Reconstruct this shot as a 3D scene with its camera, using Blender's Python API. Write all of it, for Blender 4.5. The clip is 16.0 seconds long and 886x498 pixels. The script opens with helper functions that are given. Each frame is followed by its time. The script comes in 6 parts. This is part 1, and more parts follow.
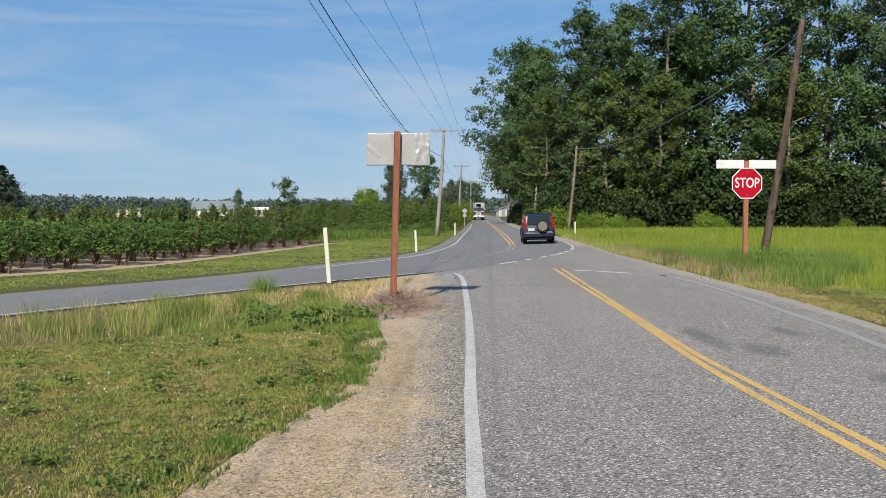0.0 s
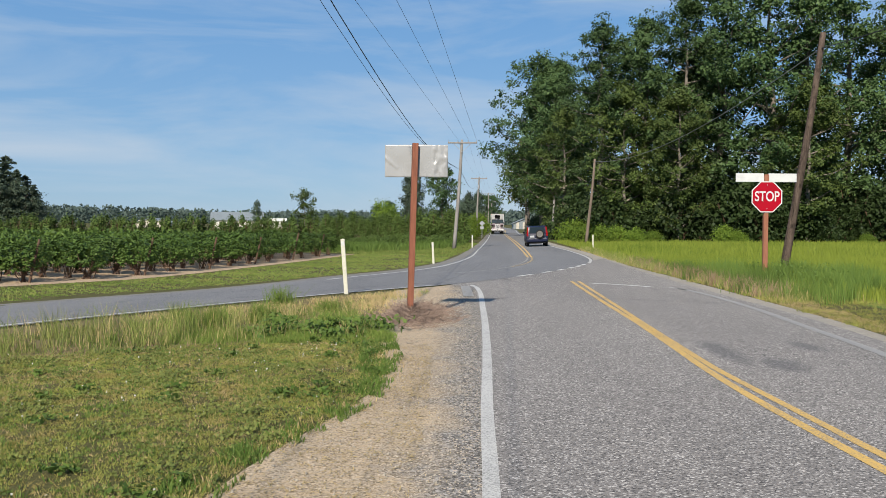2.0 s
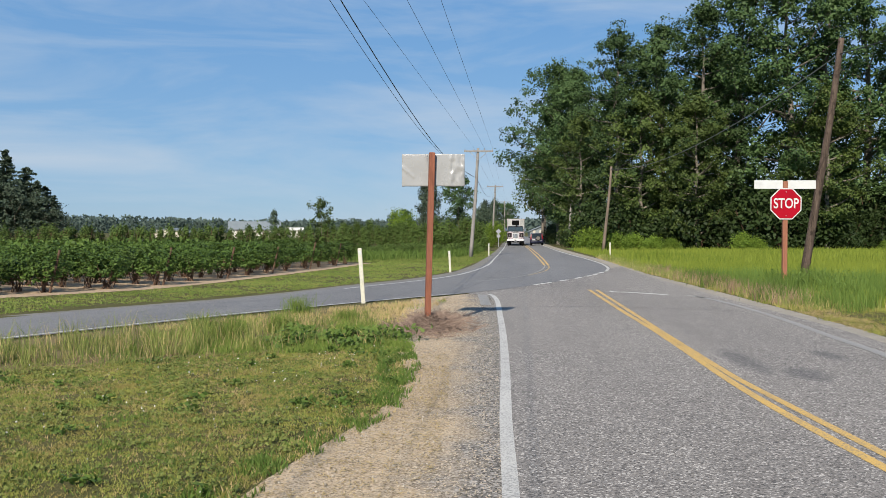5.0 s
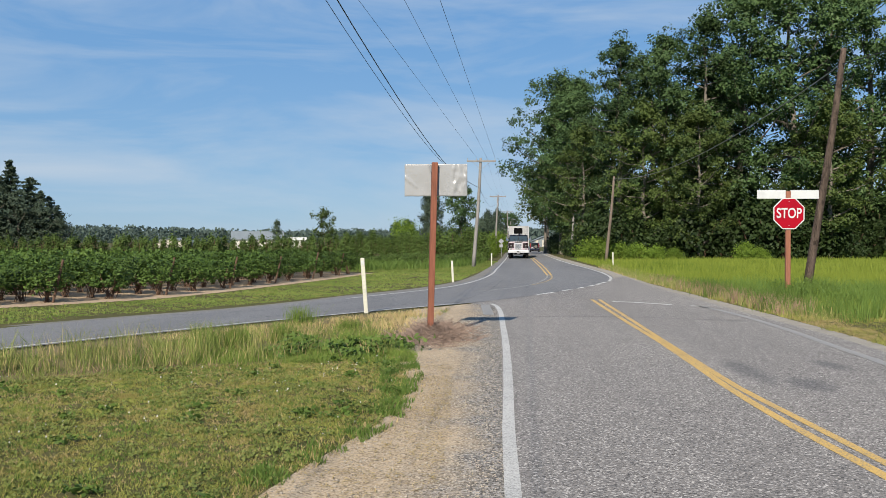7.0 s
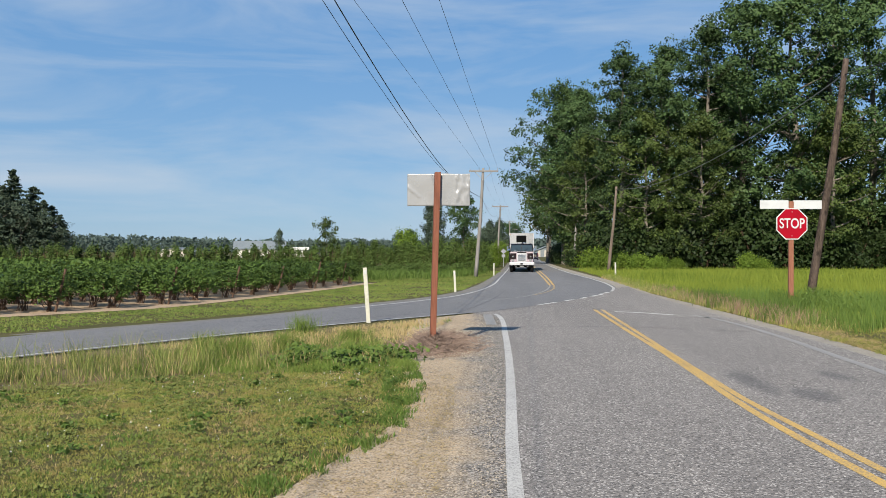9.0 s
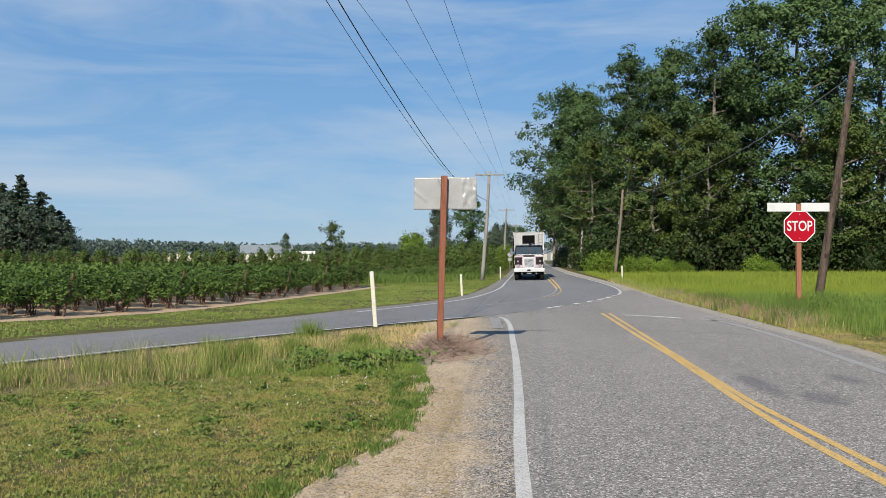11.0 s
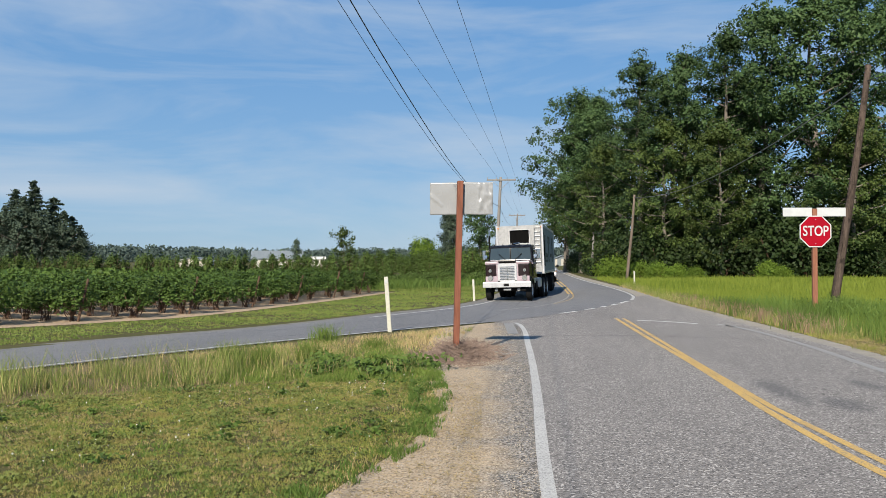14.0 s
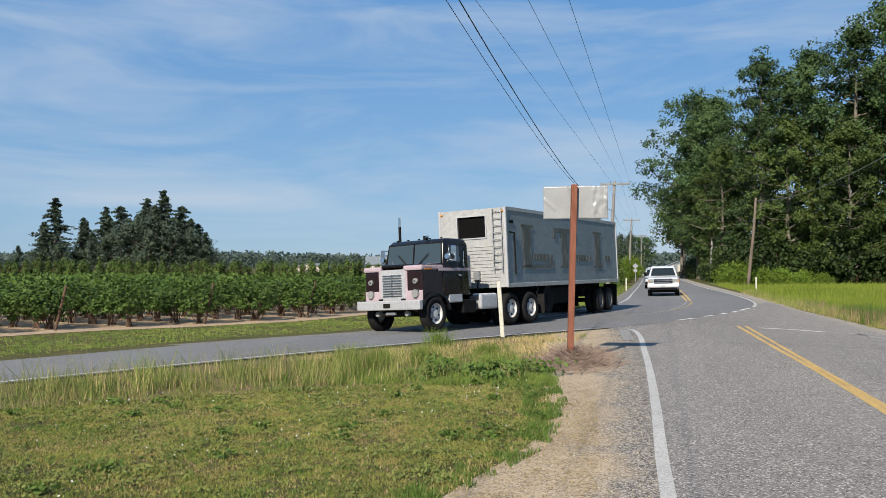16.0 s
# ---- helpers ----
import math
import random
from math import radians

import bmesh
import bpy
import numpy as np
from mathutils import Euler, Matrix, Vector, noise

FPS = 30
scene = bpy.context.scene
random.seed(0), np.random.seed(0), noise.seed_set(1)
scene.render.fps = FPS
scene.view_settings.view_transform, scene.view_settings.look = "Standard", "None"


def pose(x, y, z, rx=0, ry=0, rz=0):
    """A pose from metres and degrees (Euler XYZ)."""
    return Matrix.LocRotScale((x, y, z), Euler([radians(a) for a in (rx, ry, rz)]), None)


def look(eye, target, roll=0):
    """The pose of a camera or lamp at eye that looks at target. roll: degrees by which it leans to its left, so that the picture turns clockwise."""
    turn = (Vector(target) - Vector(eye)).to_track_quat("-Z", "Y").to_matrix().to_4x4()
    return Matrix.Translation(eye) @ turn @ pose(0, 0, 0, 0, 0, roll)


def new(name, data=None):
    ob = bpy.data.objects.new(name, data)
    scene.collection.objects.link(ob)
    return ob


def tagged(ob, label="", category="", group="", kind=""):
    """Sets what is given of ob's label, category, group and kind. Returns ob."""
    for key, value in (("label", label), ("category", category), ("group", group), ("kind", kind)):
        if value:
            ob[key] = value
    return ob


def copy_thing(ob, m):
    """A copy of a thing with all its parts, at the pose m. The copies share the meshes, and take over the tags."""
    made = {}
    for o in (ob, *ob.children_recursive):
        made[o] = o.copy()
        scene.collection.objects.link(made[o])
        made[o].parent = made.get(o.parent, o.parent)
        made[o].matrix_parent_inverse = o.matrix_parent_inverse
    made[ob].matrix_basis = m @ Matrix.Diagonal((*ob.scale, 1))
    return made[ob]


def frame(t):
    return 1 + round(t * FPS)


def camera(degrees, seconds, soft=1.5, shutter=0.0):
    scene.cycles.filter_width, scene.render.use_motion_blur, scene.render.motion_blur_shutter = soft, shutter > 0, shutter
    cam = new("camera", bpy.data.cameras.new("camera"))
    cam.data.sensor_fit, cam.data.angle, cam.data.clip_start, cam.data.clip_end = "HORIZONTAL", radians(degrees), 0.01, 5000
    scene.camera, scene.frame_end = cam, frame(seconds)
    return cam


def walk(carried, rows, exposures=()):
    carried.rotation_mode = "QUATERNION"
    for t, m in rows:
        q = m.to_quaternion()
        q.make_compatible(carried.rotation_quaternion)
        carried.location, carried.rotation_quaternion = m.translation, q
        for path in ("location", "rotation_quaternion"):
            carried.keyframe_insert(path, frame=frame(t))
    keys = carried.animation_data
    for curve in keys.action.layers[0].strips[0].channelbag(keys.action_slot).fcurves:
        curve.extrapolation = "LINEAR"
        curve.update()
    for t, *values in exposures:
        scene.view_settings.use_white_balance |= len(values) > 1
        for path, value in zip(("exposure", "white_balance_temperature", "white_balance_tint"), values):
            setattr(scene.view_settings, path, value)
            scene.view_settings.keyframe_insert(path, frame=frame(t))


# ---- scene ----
# ---- the camera ----
EYE = 1.8
cam = camera(55.03, 16.0, soft=0.82)
PATH = [  # seconds, x, y, z, yaw, pitch, roll
    (0.0, 0.000, -0.000, 0.000, 0.00, -2.56, 0.02),
    (0.5, -0.002, -0.013, 0.000, 0.02, -2.25, -0.17),
    (1.0, 0.001, -0.007, 0.001, 0.12, -2.04, -0.23),
    (1.5, -0.002, 0.016, -0.005, 0.67, -1.90, -0.30),
    (2.0, -0.001, 0.019, -0.008, 1.16, -1.74, -0.31),
    (2.5, -0.011, 0.021, -0.002, 1.62, -1.62, -0.32),
    (3.0, -0.008, 0.031, 0.002, 1.91, -1.74, -0.19),
    (3.5, -0.007, 0.012, 0.013, 2.04, -1.72, -0.18),
    (4.0, -0.012, 0.022, 0.005, 2.11, -1.56, -0.11),
    (6.5, -0.017, 0.026, 0.010, 2.43, -0.69, -0.02),
    (7.0, -0.015, 0.022, 0.006, 2.45, -0.52, -0.02),
    (7.5, -0.016, 0.023, 0.011, 2.45, -0.33, -0.07),
    (8.0, -0.020, 0.025, 0.009, 2.47, -0.15, -0.10),
    (8.5, -0.018, 0.031, 0.005, 2.51, 0.04, -0.09),
    (9.0, -0.024, 0.034, 0.001, 2.60, 0.15, -0.11),
    (11.5, -0.044, 0.036, 0.003, 3.06, 0.41, 0.08),
    (12.0, -0.057, 0.032, 0.005, 3.07, 0.42, 0.09),
    (12.5, -0.067, 0.029, 0.004, 3.11, 0.50, 0.12),
    (13.0, -0.091, 0.029, 0.005, 3.13, 0.54, 0.13),
    (13.5, -0.115, 0.031, 0.005, 3.28, 0.63, 0.13),
    (14.0, -0.150, 0.055, -0.003, 3.69, 0.76, 0.07),
    (14.5, -0.175, 0.079, -0.009, 4.74, 0.93, -0.07),
    (15.0, -0.192, 0.097, -0.014, 5.78, 1.07, -0.18),
    (15.5, -0.212, 0.103, -0.018, 6.85, 1.13, -0.22),
    (15.8, -0.199, 0.086, -0.022, 8.86, 1.14, -0.10),
    (16.0, -0.183, 0.067, -0.026, 11.19, 1.16, 0.04),
]
walk(cam, [(t, pose(x, y, EYE + z, 90 + pitch, 0, yaw) @ pose(0, 0, 0, 0, 0, -roll)) for t, x, y, z, yaw, pitch, roll in PATH])

# ---- world, sun, exposure ----
SUN_FROM = Vector((-0.25, -0.95, 0.0)).normalized()
SUN_EL = radians(36)
world = bpy.data.worlds.new("world")
scene.world = world
world.use_nodes = True
wn, wl = world.node_tree.nodes, world.node_tree.links
wn.clear()
w_out, w_bg = wn.new("ShaderNodeOutputWorld"), wn.new("ShaderNodeBackground")
w_sky = wn.new("ShaderNodeTexSky")
w_sky.sky_type, w_sky.sun_disc = "NISHITA", False
w_sky.sun_elevation = SUN_EL
w_sky.sun_rotation = math.atan2(SUN_FROM.x, SUN_FROM.y)
w_sky.air_density, w_sky.dust_density, w_sky.ozone_density = 1.0, 0.1, 4.0
w_co = wn.new("ShaderNodeTexCoord")
w_map = wn.new("ShaderNodeMapping")
w_map.inputs["Rotation"].default_value = (0, radians(14), radians(-18))
w_map.inputs["Scale"].default_value = (1.6, 2.2, 9.0)
w_cl = wn.new("ShaderNodeTexNoise")
w_cl.inputs["Scale"].default_value, w_cl.inputs["Detail"].default_value = 1.7, 7.0
w_cl.inputs["Roughness"].default_value, w_cl.inputs["Distortion"].default_value = 0.55, 0.6
w_rmp = wn.new("ShaderNodeMapRange")
w_rmp.inputs["From Min"].default_value, w_rmp.inputs["From Max"].default_value = 0.43, 0.74
w_rmp.inputs["To Max"].default_value = 0.68
w_mix = wn.new("ShaderNodeMix")
w_mix.data_type = "RGBA"
w_mix.inputs[7].default_value = (6.6, 7.6, 8.8, 1)
wl.new(w_co.outputs["Generated"], w_map.inputs["Vector"])
wl.new(w_map.outputs["Vector"], w_cl.inputs["Vector"])
wl.new(w_cl.outputs["Fac"], w_rmp.inputs["Value"])
wl.new(w_rmp.outputs["Result"], w_mix.inputs[0])
# light summer haze thins the sky's blue towards the horizon
w_sep = wn.new("ShaderNodeSeparateXYZ")
w_haze = wn.new("ShaderNodeValToRGB")
w_haze.color_ramp.elements[0].position, w_haze.color_ramp.elements[0].color = 0.0, (3.2, 5.7, 8.7, 1)
w_haze.color_ramp.elements[1].position, w_haze.color_ramp.elements[1].color = 0.38, (1.25, 4.0, 8.8, 1)
w_air = wn.new("ShaderNodeMix")
w_air.data_type = "RGBA"
w_air.inputs[0].default_value = 0.7
wl.new(w_co.outputs["Generated"], w_sep.inputs[0])
wl.new(w_sep.outputs["Z"], w_haze.inputs["Fac"])
wl.new(w_sky.outputs["Color"], w_air.inputs[6])
wl.new(w_haze.outputs["Color"], w_air.inputs[7])
wl.new(w_air.outputs[2], w_mix.inputs[6])
wl.new(w_mix.outputs[2], w_bg.inputs["Color"])
w_bg.inputs["Strength"].default_value = 0.0545
wl.new(w_bg.outputs["Background"], w_out.inputs["Surface"])
sun_data = bpy.data.lights.new("sun", "SUN")
sun_data.energy, sun_data.angle, sun_data.color = 5.4, radians(0.53), (1.0, 0.91, 0.77)
sun = new("sun", sun_data)
sun.matrix_world = look(SUN_FROM * 80 * math.cos(SUN_EL) + Vector((0, 30, 80 * math.sin(SUN_EL))), (0, 30, 0))
scene.view_settings.exposure = 0.62

# ---- materials ----


def mat_base(name, rough=0.8, metal=0.0, spec=0.3):
    m = bpy.data.materials.new(name)
    m.use_nodes = True
    b = m.node_tree.nodes["Principled BSDF"]
    b.inputs["Roughness"].default_value = rough
    b.inputs["Metallic"].default_value = metal
    b.inputs["Specular IOR Level"].default_value = spec
    return m, m.node_tree.nodes, m.node_tree.links, b


def noise_node(n, l, scale, detail=4, rough=0.55, stretch=None, coord="Object"):
    co = n.new("ShaderNodeTexCoord")
    t = n.new("ShaderNodeTexNoise")
    t.inputs["Scale"].default_value, t.inputs["Detail"].default_value, t.inputs["Roughness"].default_value = scale, detail, rough
    if stretch:
        mp = n.new("ShaderNodeMapping")
        mp.inputs["Scale"].default_value = stretch
        l.new(co.outputs[coord], mp.inputs["Vector"])
        l.new(mp.outputs["Vector"], t.inputs["Vector"])
    else:
        l.new(co.outputs[coord], t.inputs["Vector"])
    return t.outputs["Fac"]


def ramp(n, l, fac, stops):
    r = n.new("ShaderNodeValToRGB")
    e = r.color_ramp.elements
    while len(e) < len(stops):
        e.new(0.5)
    for k, (p, c) in enumerate(stops):
        e[k].position, e[k].color = p, (*c, 1)
    l.new(fac, r.inputs["Fac"])
    return r.outputs["Color"]


def blend(n, l, fac, a, b, mode="MIX"):
    m = n.new("ShaderNodeMix")
    m.data_type, m.blend_type = "RGBA", mode
    for sock, v in ((0, fac), (6, a), (7, b)):
        if isinstance(v, (int, float)):
            m.inputs[sock].default_value = v
        elif isinstance(v, tuple):
            m.inputs[sock].default_value = (*v, 1)
        else:
            l.new(v, m.inputs[sock])
    return m.outputs[2]


def bump(n, l, b, height, strength=0.4, dist=0.01):
    k = n.new("ShaderNodeBump")
    k.inputs["Strength"].default_value, k.inputs["Distance"].default_value = strength, dist
    l.new(height, k.inputs["Height"])
    l.new(k.outputs["Normal"], b.inputs["Normal"])


def step(n, l, fac, lo, hi):
    r = n.new("ShaderNodeMapRange")
    r.inputs["From Min"].default_value, r.inputs["From Max"].default_value = lo, hi
    l.new(fac, r.inputs["Value"])
    return r.outputs["Result"]


def mat_two(name, c1, c2, scale, rough=0.8, fine=None, bumpy=0.3, dist=0.005, metal=0.0, spec=0.3, stretch=None, dirt=None):
    """Two colours over a coarse and a fine noise, with relief."""
    m, n, l, b = mat_base(name, rough, metal, spec)
    a = ramp(n, l, noise_node(n, l, scale, 5, 0.6, stretch), [(0.32, c1), (0.68, c2)])
    f = noise_node(n, l, fine or scale * 9, 3, 0.6, stretch)
    c = blend(n, l, 0.35, a, ramp(n, l, f, [(0.3, tuple(v * 0.6 for v in c1)), (0.7, tuple(min(1, v * 1.3) for v in c2))]))
    if dirt:
        c = blend(n, l, step(n, l, noise_node(n, l, scale * 0.7, 6, 0.7), 0.52, 0.72), c, dirt)
    l.new(c, b.inputs["Base Color"])
    bump(n, l, b, f, bumpy, dist)
    return m


def mat_paint(name, colour, rough=0.35, metal=0.0, spec=0.5, dirt=0.0, coat=0.0):
    m, n, l, b = mat_base(name, rough, metal, spec)
    f = noise_node(n, l, 3.0, 6, 0.65)
    g = tuple(v * 0.8 + 0.002 for v in colour)
    c = blend(n, l, step(n, l, f, 0.45, 0.75), colour, g)
    if dirt:
        d = noise_node(n, l, 1.2, 7, 0.7)
        c = blend(n, l, step(n, l, d, 0.62 - dirt * 0.3, 0.85), c, (0.2, 0.17, 0.13))
    l.new(c, b.inputs["Base Color"])
    b.inputs["Coat Weight"].default_value = coat
    r = step(n, l, f, 0.2, 0.9)
    k = n.new("ShaderNodeMath")
    k.operation = "MULTIPLY_ADD"
    k.inputs[1].default_value, k.inputs[2].default_value = 0.2, rough - 0.05
    l.new(r, k.inputs[0])
    l.new(k.outputs[0], b.inputs["Roughness"])
    return m


def mat_leaf(name, dark, light, trans=0.35, rough=0.5, odd=None, patch=0.25, sere=None):
    """Foliage: each leaf and each plant differs a little."""
    m, n, l, b = mat_base(name, rough + 0.1, 0.0, 0.14)
    geo, info = n.new("ShaderNodeNewGeometry"), n.new("ShaderNodeObjectInfo")
    c = ramp(n, l, geo.outputs["Random Per Island"], [(0.0, dark), (1.0, light)])
    big = noise_node(n, l, patch, 3, 0.5)
    c = blend(n, l, step(n, l, big, 0.35, 0.7), c, light)
    if sere:
        c = blend(n, l, step(n, l, noise_node(n, l, 1.5, 5, 0.65), 0.5, 0.68), c, sere)
    if odd:
        k = n.new("ShaderNodeMath")
        k.operation = "GREATER_THAN"
        k.inputs[1].default_value = 0.9
        l.new(geo.outputs["Random Per Island"], k.inputs[0])
        c = blend(n, l, k.outputs[0], c, odd)
    hs = n.new("ShaderNodeHueSaturation")
    v = n.new("ShaderNodeMapRange")
    v.inputs["To Min"].default_value, v.inputs["To Max"].default_value = 0.8, 1.25
    l.new(info.outputs["Random"], v.inputs["Value"])
    l.new(v.outputs["Result"], hs.inputs["Value"])
    l.new(c, hs.inputs["Color"])
    l.new(hs.outputs["Color"], b.inputs["Base Color"])
    t = n.new("ShaderNodeBsdfTranslucent")
    l.new(hs.outputs["Color"], t.inputs["Color"])
    mx = n.new("ShaderNodeMixShader")
    mx.inputs[0].default_value = trans
    l.new(b.outputs[0], mx.inputs[1])
    l.new(t.outputs[0], mx.inputs[2])
    l.new(mx.outputs[0], n["Material Output"].inputs["Surface"])
    return m


def mat_asphalt(name, dark, mid, light, grain, tint=0.5, cracks=True, stains=()):
    """Chip-seal or worn asphalt: light and dark stones in binder, broad stains, thin cracks."""
    m, n, l, b = mat_base(name, 0.85, 0.0, 0.3)
    co = n.new("ShaderNodeTexCoord")
    v = n.new("ShaderNodeTexVoronoi")
    v.inputs["Scale"].default_value = grain
    l.new(co.outputs["Object"], v.inputs["Vector"])
    stone = n.new("ShaderNodeSeparateColor")
    l.new(v.outputs["Color"], stone.inputs["Color"])
    c = ramp(n, l, stone.outputs[0], [(0.0, dark), (0.5, mid), (0.8, mid), (1.0, light)])
    f = noise_node(n, l, grain * 0.7, 3, 0.7)
    c = blend(n, l, 0.2, c, ramp(n, l, f, [(0.35, dark), (0.65, light)]))
    broad = noise_node(n, l, 0.35, 5, 0.6, (1.0, 0.16, 1.0))
    c = blend(n, l, tint, c, ramp(n, l, broad, [(0.3, (0.35, 0.35, 0.37)), (0.55, (0.75, 0.75, 0.75)), (0.75, (1, 1, 1))]), "MULTIPLY")
    spot = noise_node(n, l, 0.9, 5, 0.65)
    c = blend(n, l, step(n, l, spot, 0.62, 0.75), c, blend(n, l, 0.5, c, dark))
    for sx, sy, rx, ry in stains:
        mp = n.new("ShaderNodeMapping")
        mp.inputs["Location"].default_value = (-sx / rx, -sy / ry, 0)
        mp.inputs["Scale"].default_value = (1 / rx, 1 / ry, 0)
        l.new(co.outputs["Object"], mp.inputs["Vector"])
        ln = n.new("ShaderNodeVectorMath")
        ln.operation = "LENGTH"
        l.new(mp.outputs["Vector"], ln.inputs[0])
        k = n.new("ShaderNodeMath")
        k.operation = "ADD"
        l.new(ln.outputs["Value"], k.inputs[0])
        l.new(noise_node(n, l, 3.0, 8, 0.8, (2.2, 0.6, 1.0)), k.inputs[1])
        c = blend(n, l, step(n, l, k.outputs[0], 1.35, 0.85), c, blend(n, l, 0.5, c, (0.05, 0.05, 0.055)))
    if cracks:
        w = n.new("ShaderNodeTexVoronoi")
        w.feature = "DISTANCE_TO_EDGE"
        w.inputs["Scale"].default_value = 0.33
        wv = n.new("ShaderNodeVectorMath")
        wv.operation = "ADD"
        nz = n.new("ShaderNodeTexNoise")
        nz.inputs["Scale"].default_value = 1.6
        l.new(co.outputs["Object"], nz.inputs["Vector"])
        l.new(co.outputs["Object"], wv.inputs[0])
        l.new(nz.outputs["Color"], wv.inputs[1])
        l.new(wv.outputs[0], w.inputs["Vector"])
        c = blend(n, l, step(n, l, w.outputs["Distance"], 0.012, 0.004), c, blend(n, l, 0.3, c, (0.02, 0.02, 0.02)))
    l.new(c, b.inputs["Base Color"])
    bump(n, l, b, v.outputs["Distance"], 0.5, 0.006)
    return m


def mat_road_paint(name, colour, under, worn=0.55):
    m, n, l, b = mat_base(name, 0.6, 0.0, 0.3)
    f = noise_node(n, l, 52.0, 4, 0.7)
    g = noise_node(n, l, 1.3, 4, 0.6)
    k = n.new("ShaderNodeMath")
    k.operation = "MULTIPLY_ADD"
    k.inputs[1].default_value = 0.3
    l.new(g, k.inputs[0])
    l.new(f, k.inputs[2])
    c = blend(n, l, step(n, l, k.outputs[0], worn + 0.06, worn + 0.30), colour, under)
    l.new(c, b.inputs["Base Color"])
    bump(n, l, b, f, 0.4, 0.004)
    return m


def mat_ground(name, cols, s1, s2, straw=None, grey=None):
    m, n, l, b = mat_base(name, 0.95, 0.0, 0.1)
    c = ramp(n, l, noise_node(n, l, s1, 6, 0.65), [(0.3, cols[0]), (0.5, cols[1]), (0.72, cols[2])])
    f = noise_node(n, l, s2, 5, 0.75)
    c = blend(n, l, 0.55, c, ramp(n, l, f, [(0.3, tuple(v * 0.45 for v in cols[0])), (0.7, tuple(min(1, v * 1.35) for v in cols[2]))]))
    if straw:
        s = noise_node(n, l, s2 * 0.5, 4, 0.7, (0.35, 1.6, 1.0))
        c = blend(n, l, step(n, l, s, 0.48, 0.64), c, straw)
    if grey:
        co, sp, k = n.new("ShaderNodeTexCoord"), n.new("ShaderNodeSeparateXYZ"), n.new("ShaderNodeMath")
        k.operation = "MULTIPLY_ADD"
        k.inputs[1].default_value = 1.6
        l.new(co.outputs["Object"], sp.inputs[0])
        l.new(noise_node(n, l, 1.1, 6, 0.7), k.inputs[0])
        l.new(sp.outputs["X"], k.inputs[2])
        v = n.new("ShaderNodeTexVoronoi")
        v.inputs["Scale"].default_value = 48
        l.new(co.outputs["Object"], v.inputs["Vector"])
        sc = n.new("ShaderNodeSeparateColor")
        l.new(v.outputs["Color"], sc.inputs["Color"])
        st = ramp(n, l, sc.outputs[0], [(0.0, tuple(q * 0.4 for q in grey)), (0.55, grey), (1.0, tuple(q * 2.0 for q in grey))])
        c = blend(n, l, step(n, l, k.outputs[0], 0.30, 0.85), c, st)
        v2 = n.new("ShaderNodeTexVoronoi")
        v2.inputs["Scale"].default_value = 62
        l.new(co.outputs["Object"], v2.inputs["Vector"])
        s2 = n.new("ShaderNodeSeparateColor")
        l.new(v2.outputs["Color"], s2.inputs["Color"])
        c = blend(n, l, 0.8, c, ramp(n, l, s2.outputs[1], [(0.0, (0.35, 0.33, 0.3)), (0.45, (0.9, 0.88, 0.85)), (0.8, (1, 1, 1)), (1.0, (1.0, 1.0, 1.0))]), "MULTIPLY")
        c = blend(n, l, step(n, l, s2.outputs[2], 0.9, 0.93), c, cols[2])
    l.new(c, b.inputs["Base Color"])
    bump(n, l, b, f, 0.4 if grey else 0.7, 0.012 if grey else 0.02)
    return m


M = {}
M["turf"] = mat_ground("turf", [(0.028, 0.036, 0.010), (0.055, 0.060, 0.018), (0.11, 0.095, 0.042)], 0.9, 34.0)
M["meadow"] = mat_ground("meadow", [(0.0546, 0.0936, 0.0156), (0.078, 0.133, 0.0234), (0.117, 0.156, 0.039)], 0.15, 6.0)
M["earth"] = mat_ground("earth", [(0.078, 0.078, 0.0273), (0.125, 0.109, 0.0468), (0.187, 0.14, 0.078)], 1.1, 22.0)
M["soil"] = mat_ground("soil", [(0.218, 0.156, 0.105), (0.312, 0.234, 0.16), (0.39, 0.3, 0.211)], 0.7, 12.0)
M["grit"] = mat_ground("grit", [(0.109, 0.105, 0.0975), (0.156, 0.148, 0.136), (0.218, 0.207, 0.187)], 1.6, 45.0)
M["gravel"] = mat_ground("gravel", [(0.215, 0.172, 0.128), (0.335, 0.27, 0.198), (0.44, 0.36, 0.265)], 0.9, 42.0, straw=(0.406, 0.312, 0.199), grey=(0.183, 0.172, 0.16))
M["chipseal"] = mat_asphalt("chipseal", (0.022, 0.021, 0.021), (0.186, 0.169, 0.156), (0.56, 0.525, 0.485), 66.0, 0.35, cracks=False, stains=((3.7, 12.0, 0.32, 1.7), (4.15, 10.9, 0.4, 0.8), (4.75, 8.7, 0.3, 1.0), (5.1, 12.6, 0.3, 0.8)))
M["asphalt"] = mat_asphalt("asphalt", (0.073, 0.0749, 0.0803), (0.156, 0.154, 0.157), (0.292, 0.288, 0.283), 60.0, 0.35)
M["shoulder"] = mat_ground("shoulder", [(0.165, 0.148, 0.125), (0.24, 0.22, 0.19), (0.34, 0.31, 0.265)], 2.2, 45.0)
M["white_line"] = mat_road_paint("white_line", (0.42, 0.408, 0.382), (0.156, 0.152, 0.148), 0.54)
M["white_faint"] = mat_road_paint("white_faint", (0.359, 0.351, 0.335), (0.211, 0.204, 0.195), 0.48)
M["white_bright"] = mat_road_paint("white_bright", (0.515, 0.507, 0.484), (0.234, 0.226, 0.218), 0.72)
M["ghost"] = mat_road_paint("ghost", (0.245, 0.236, 0.22), (0.185, 0.177, 0.165), 0.42)
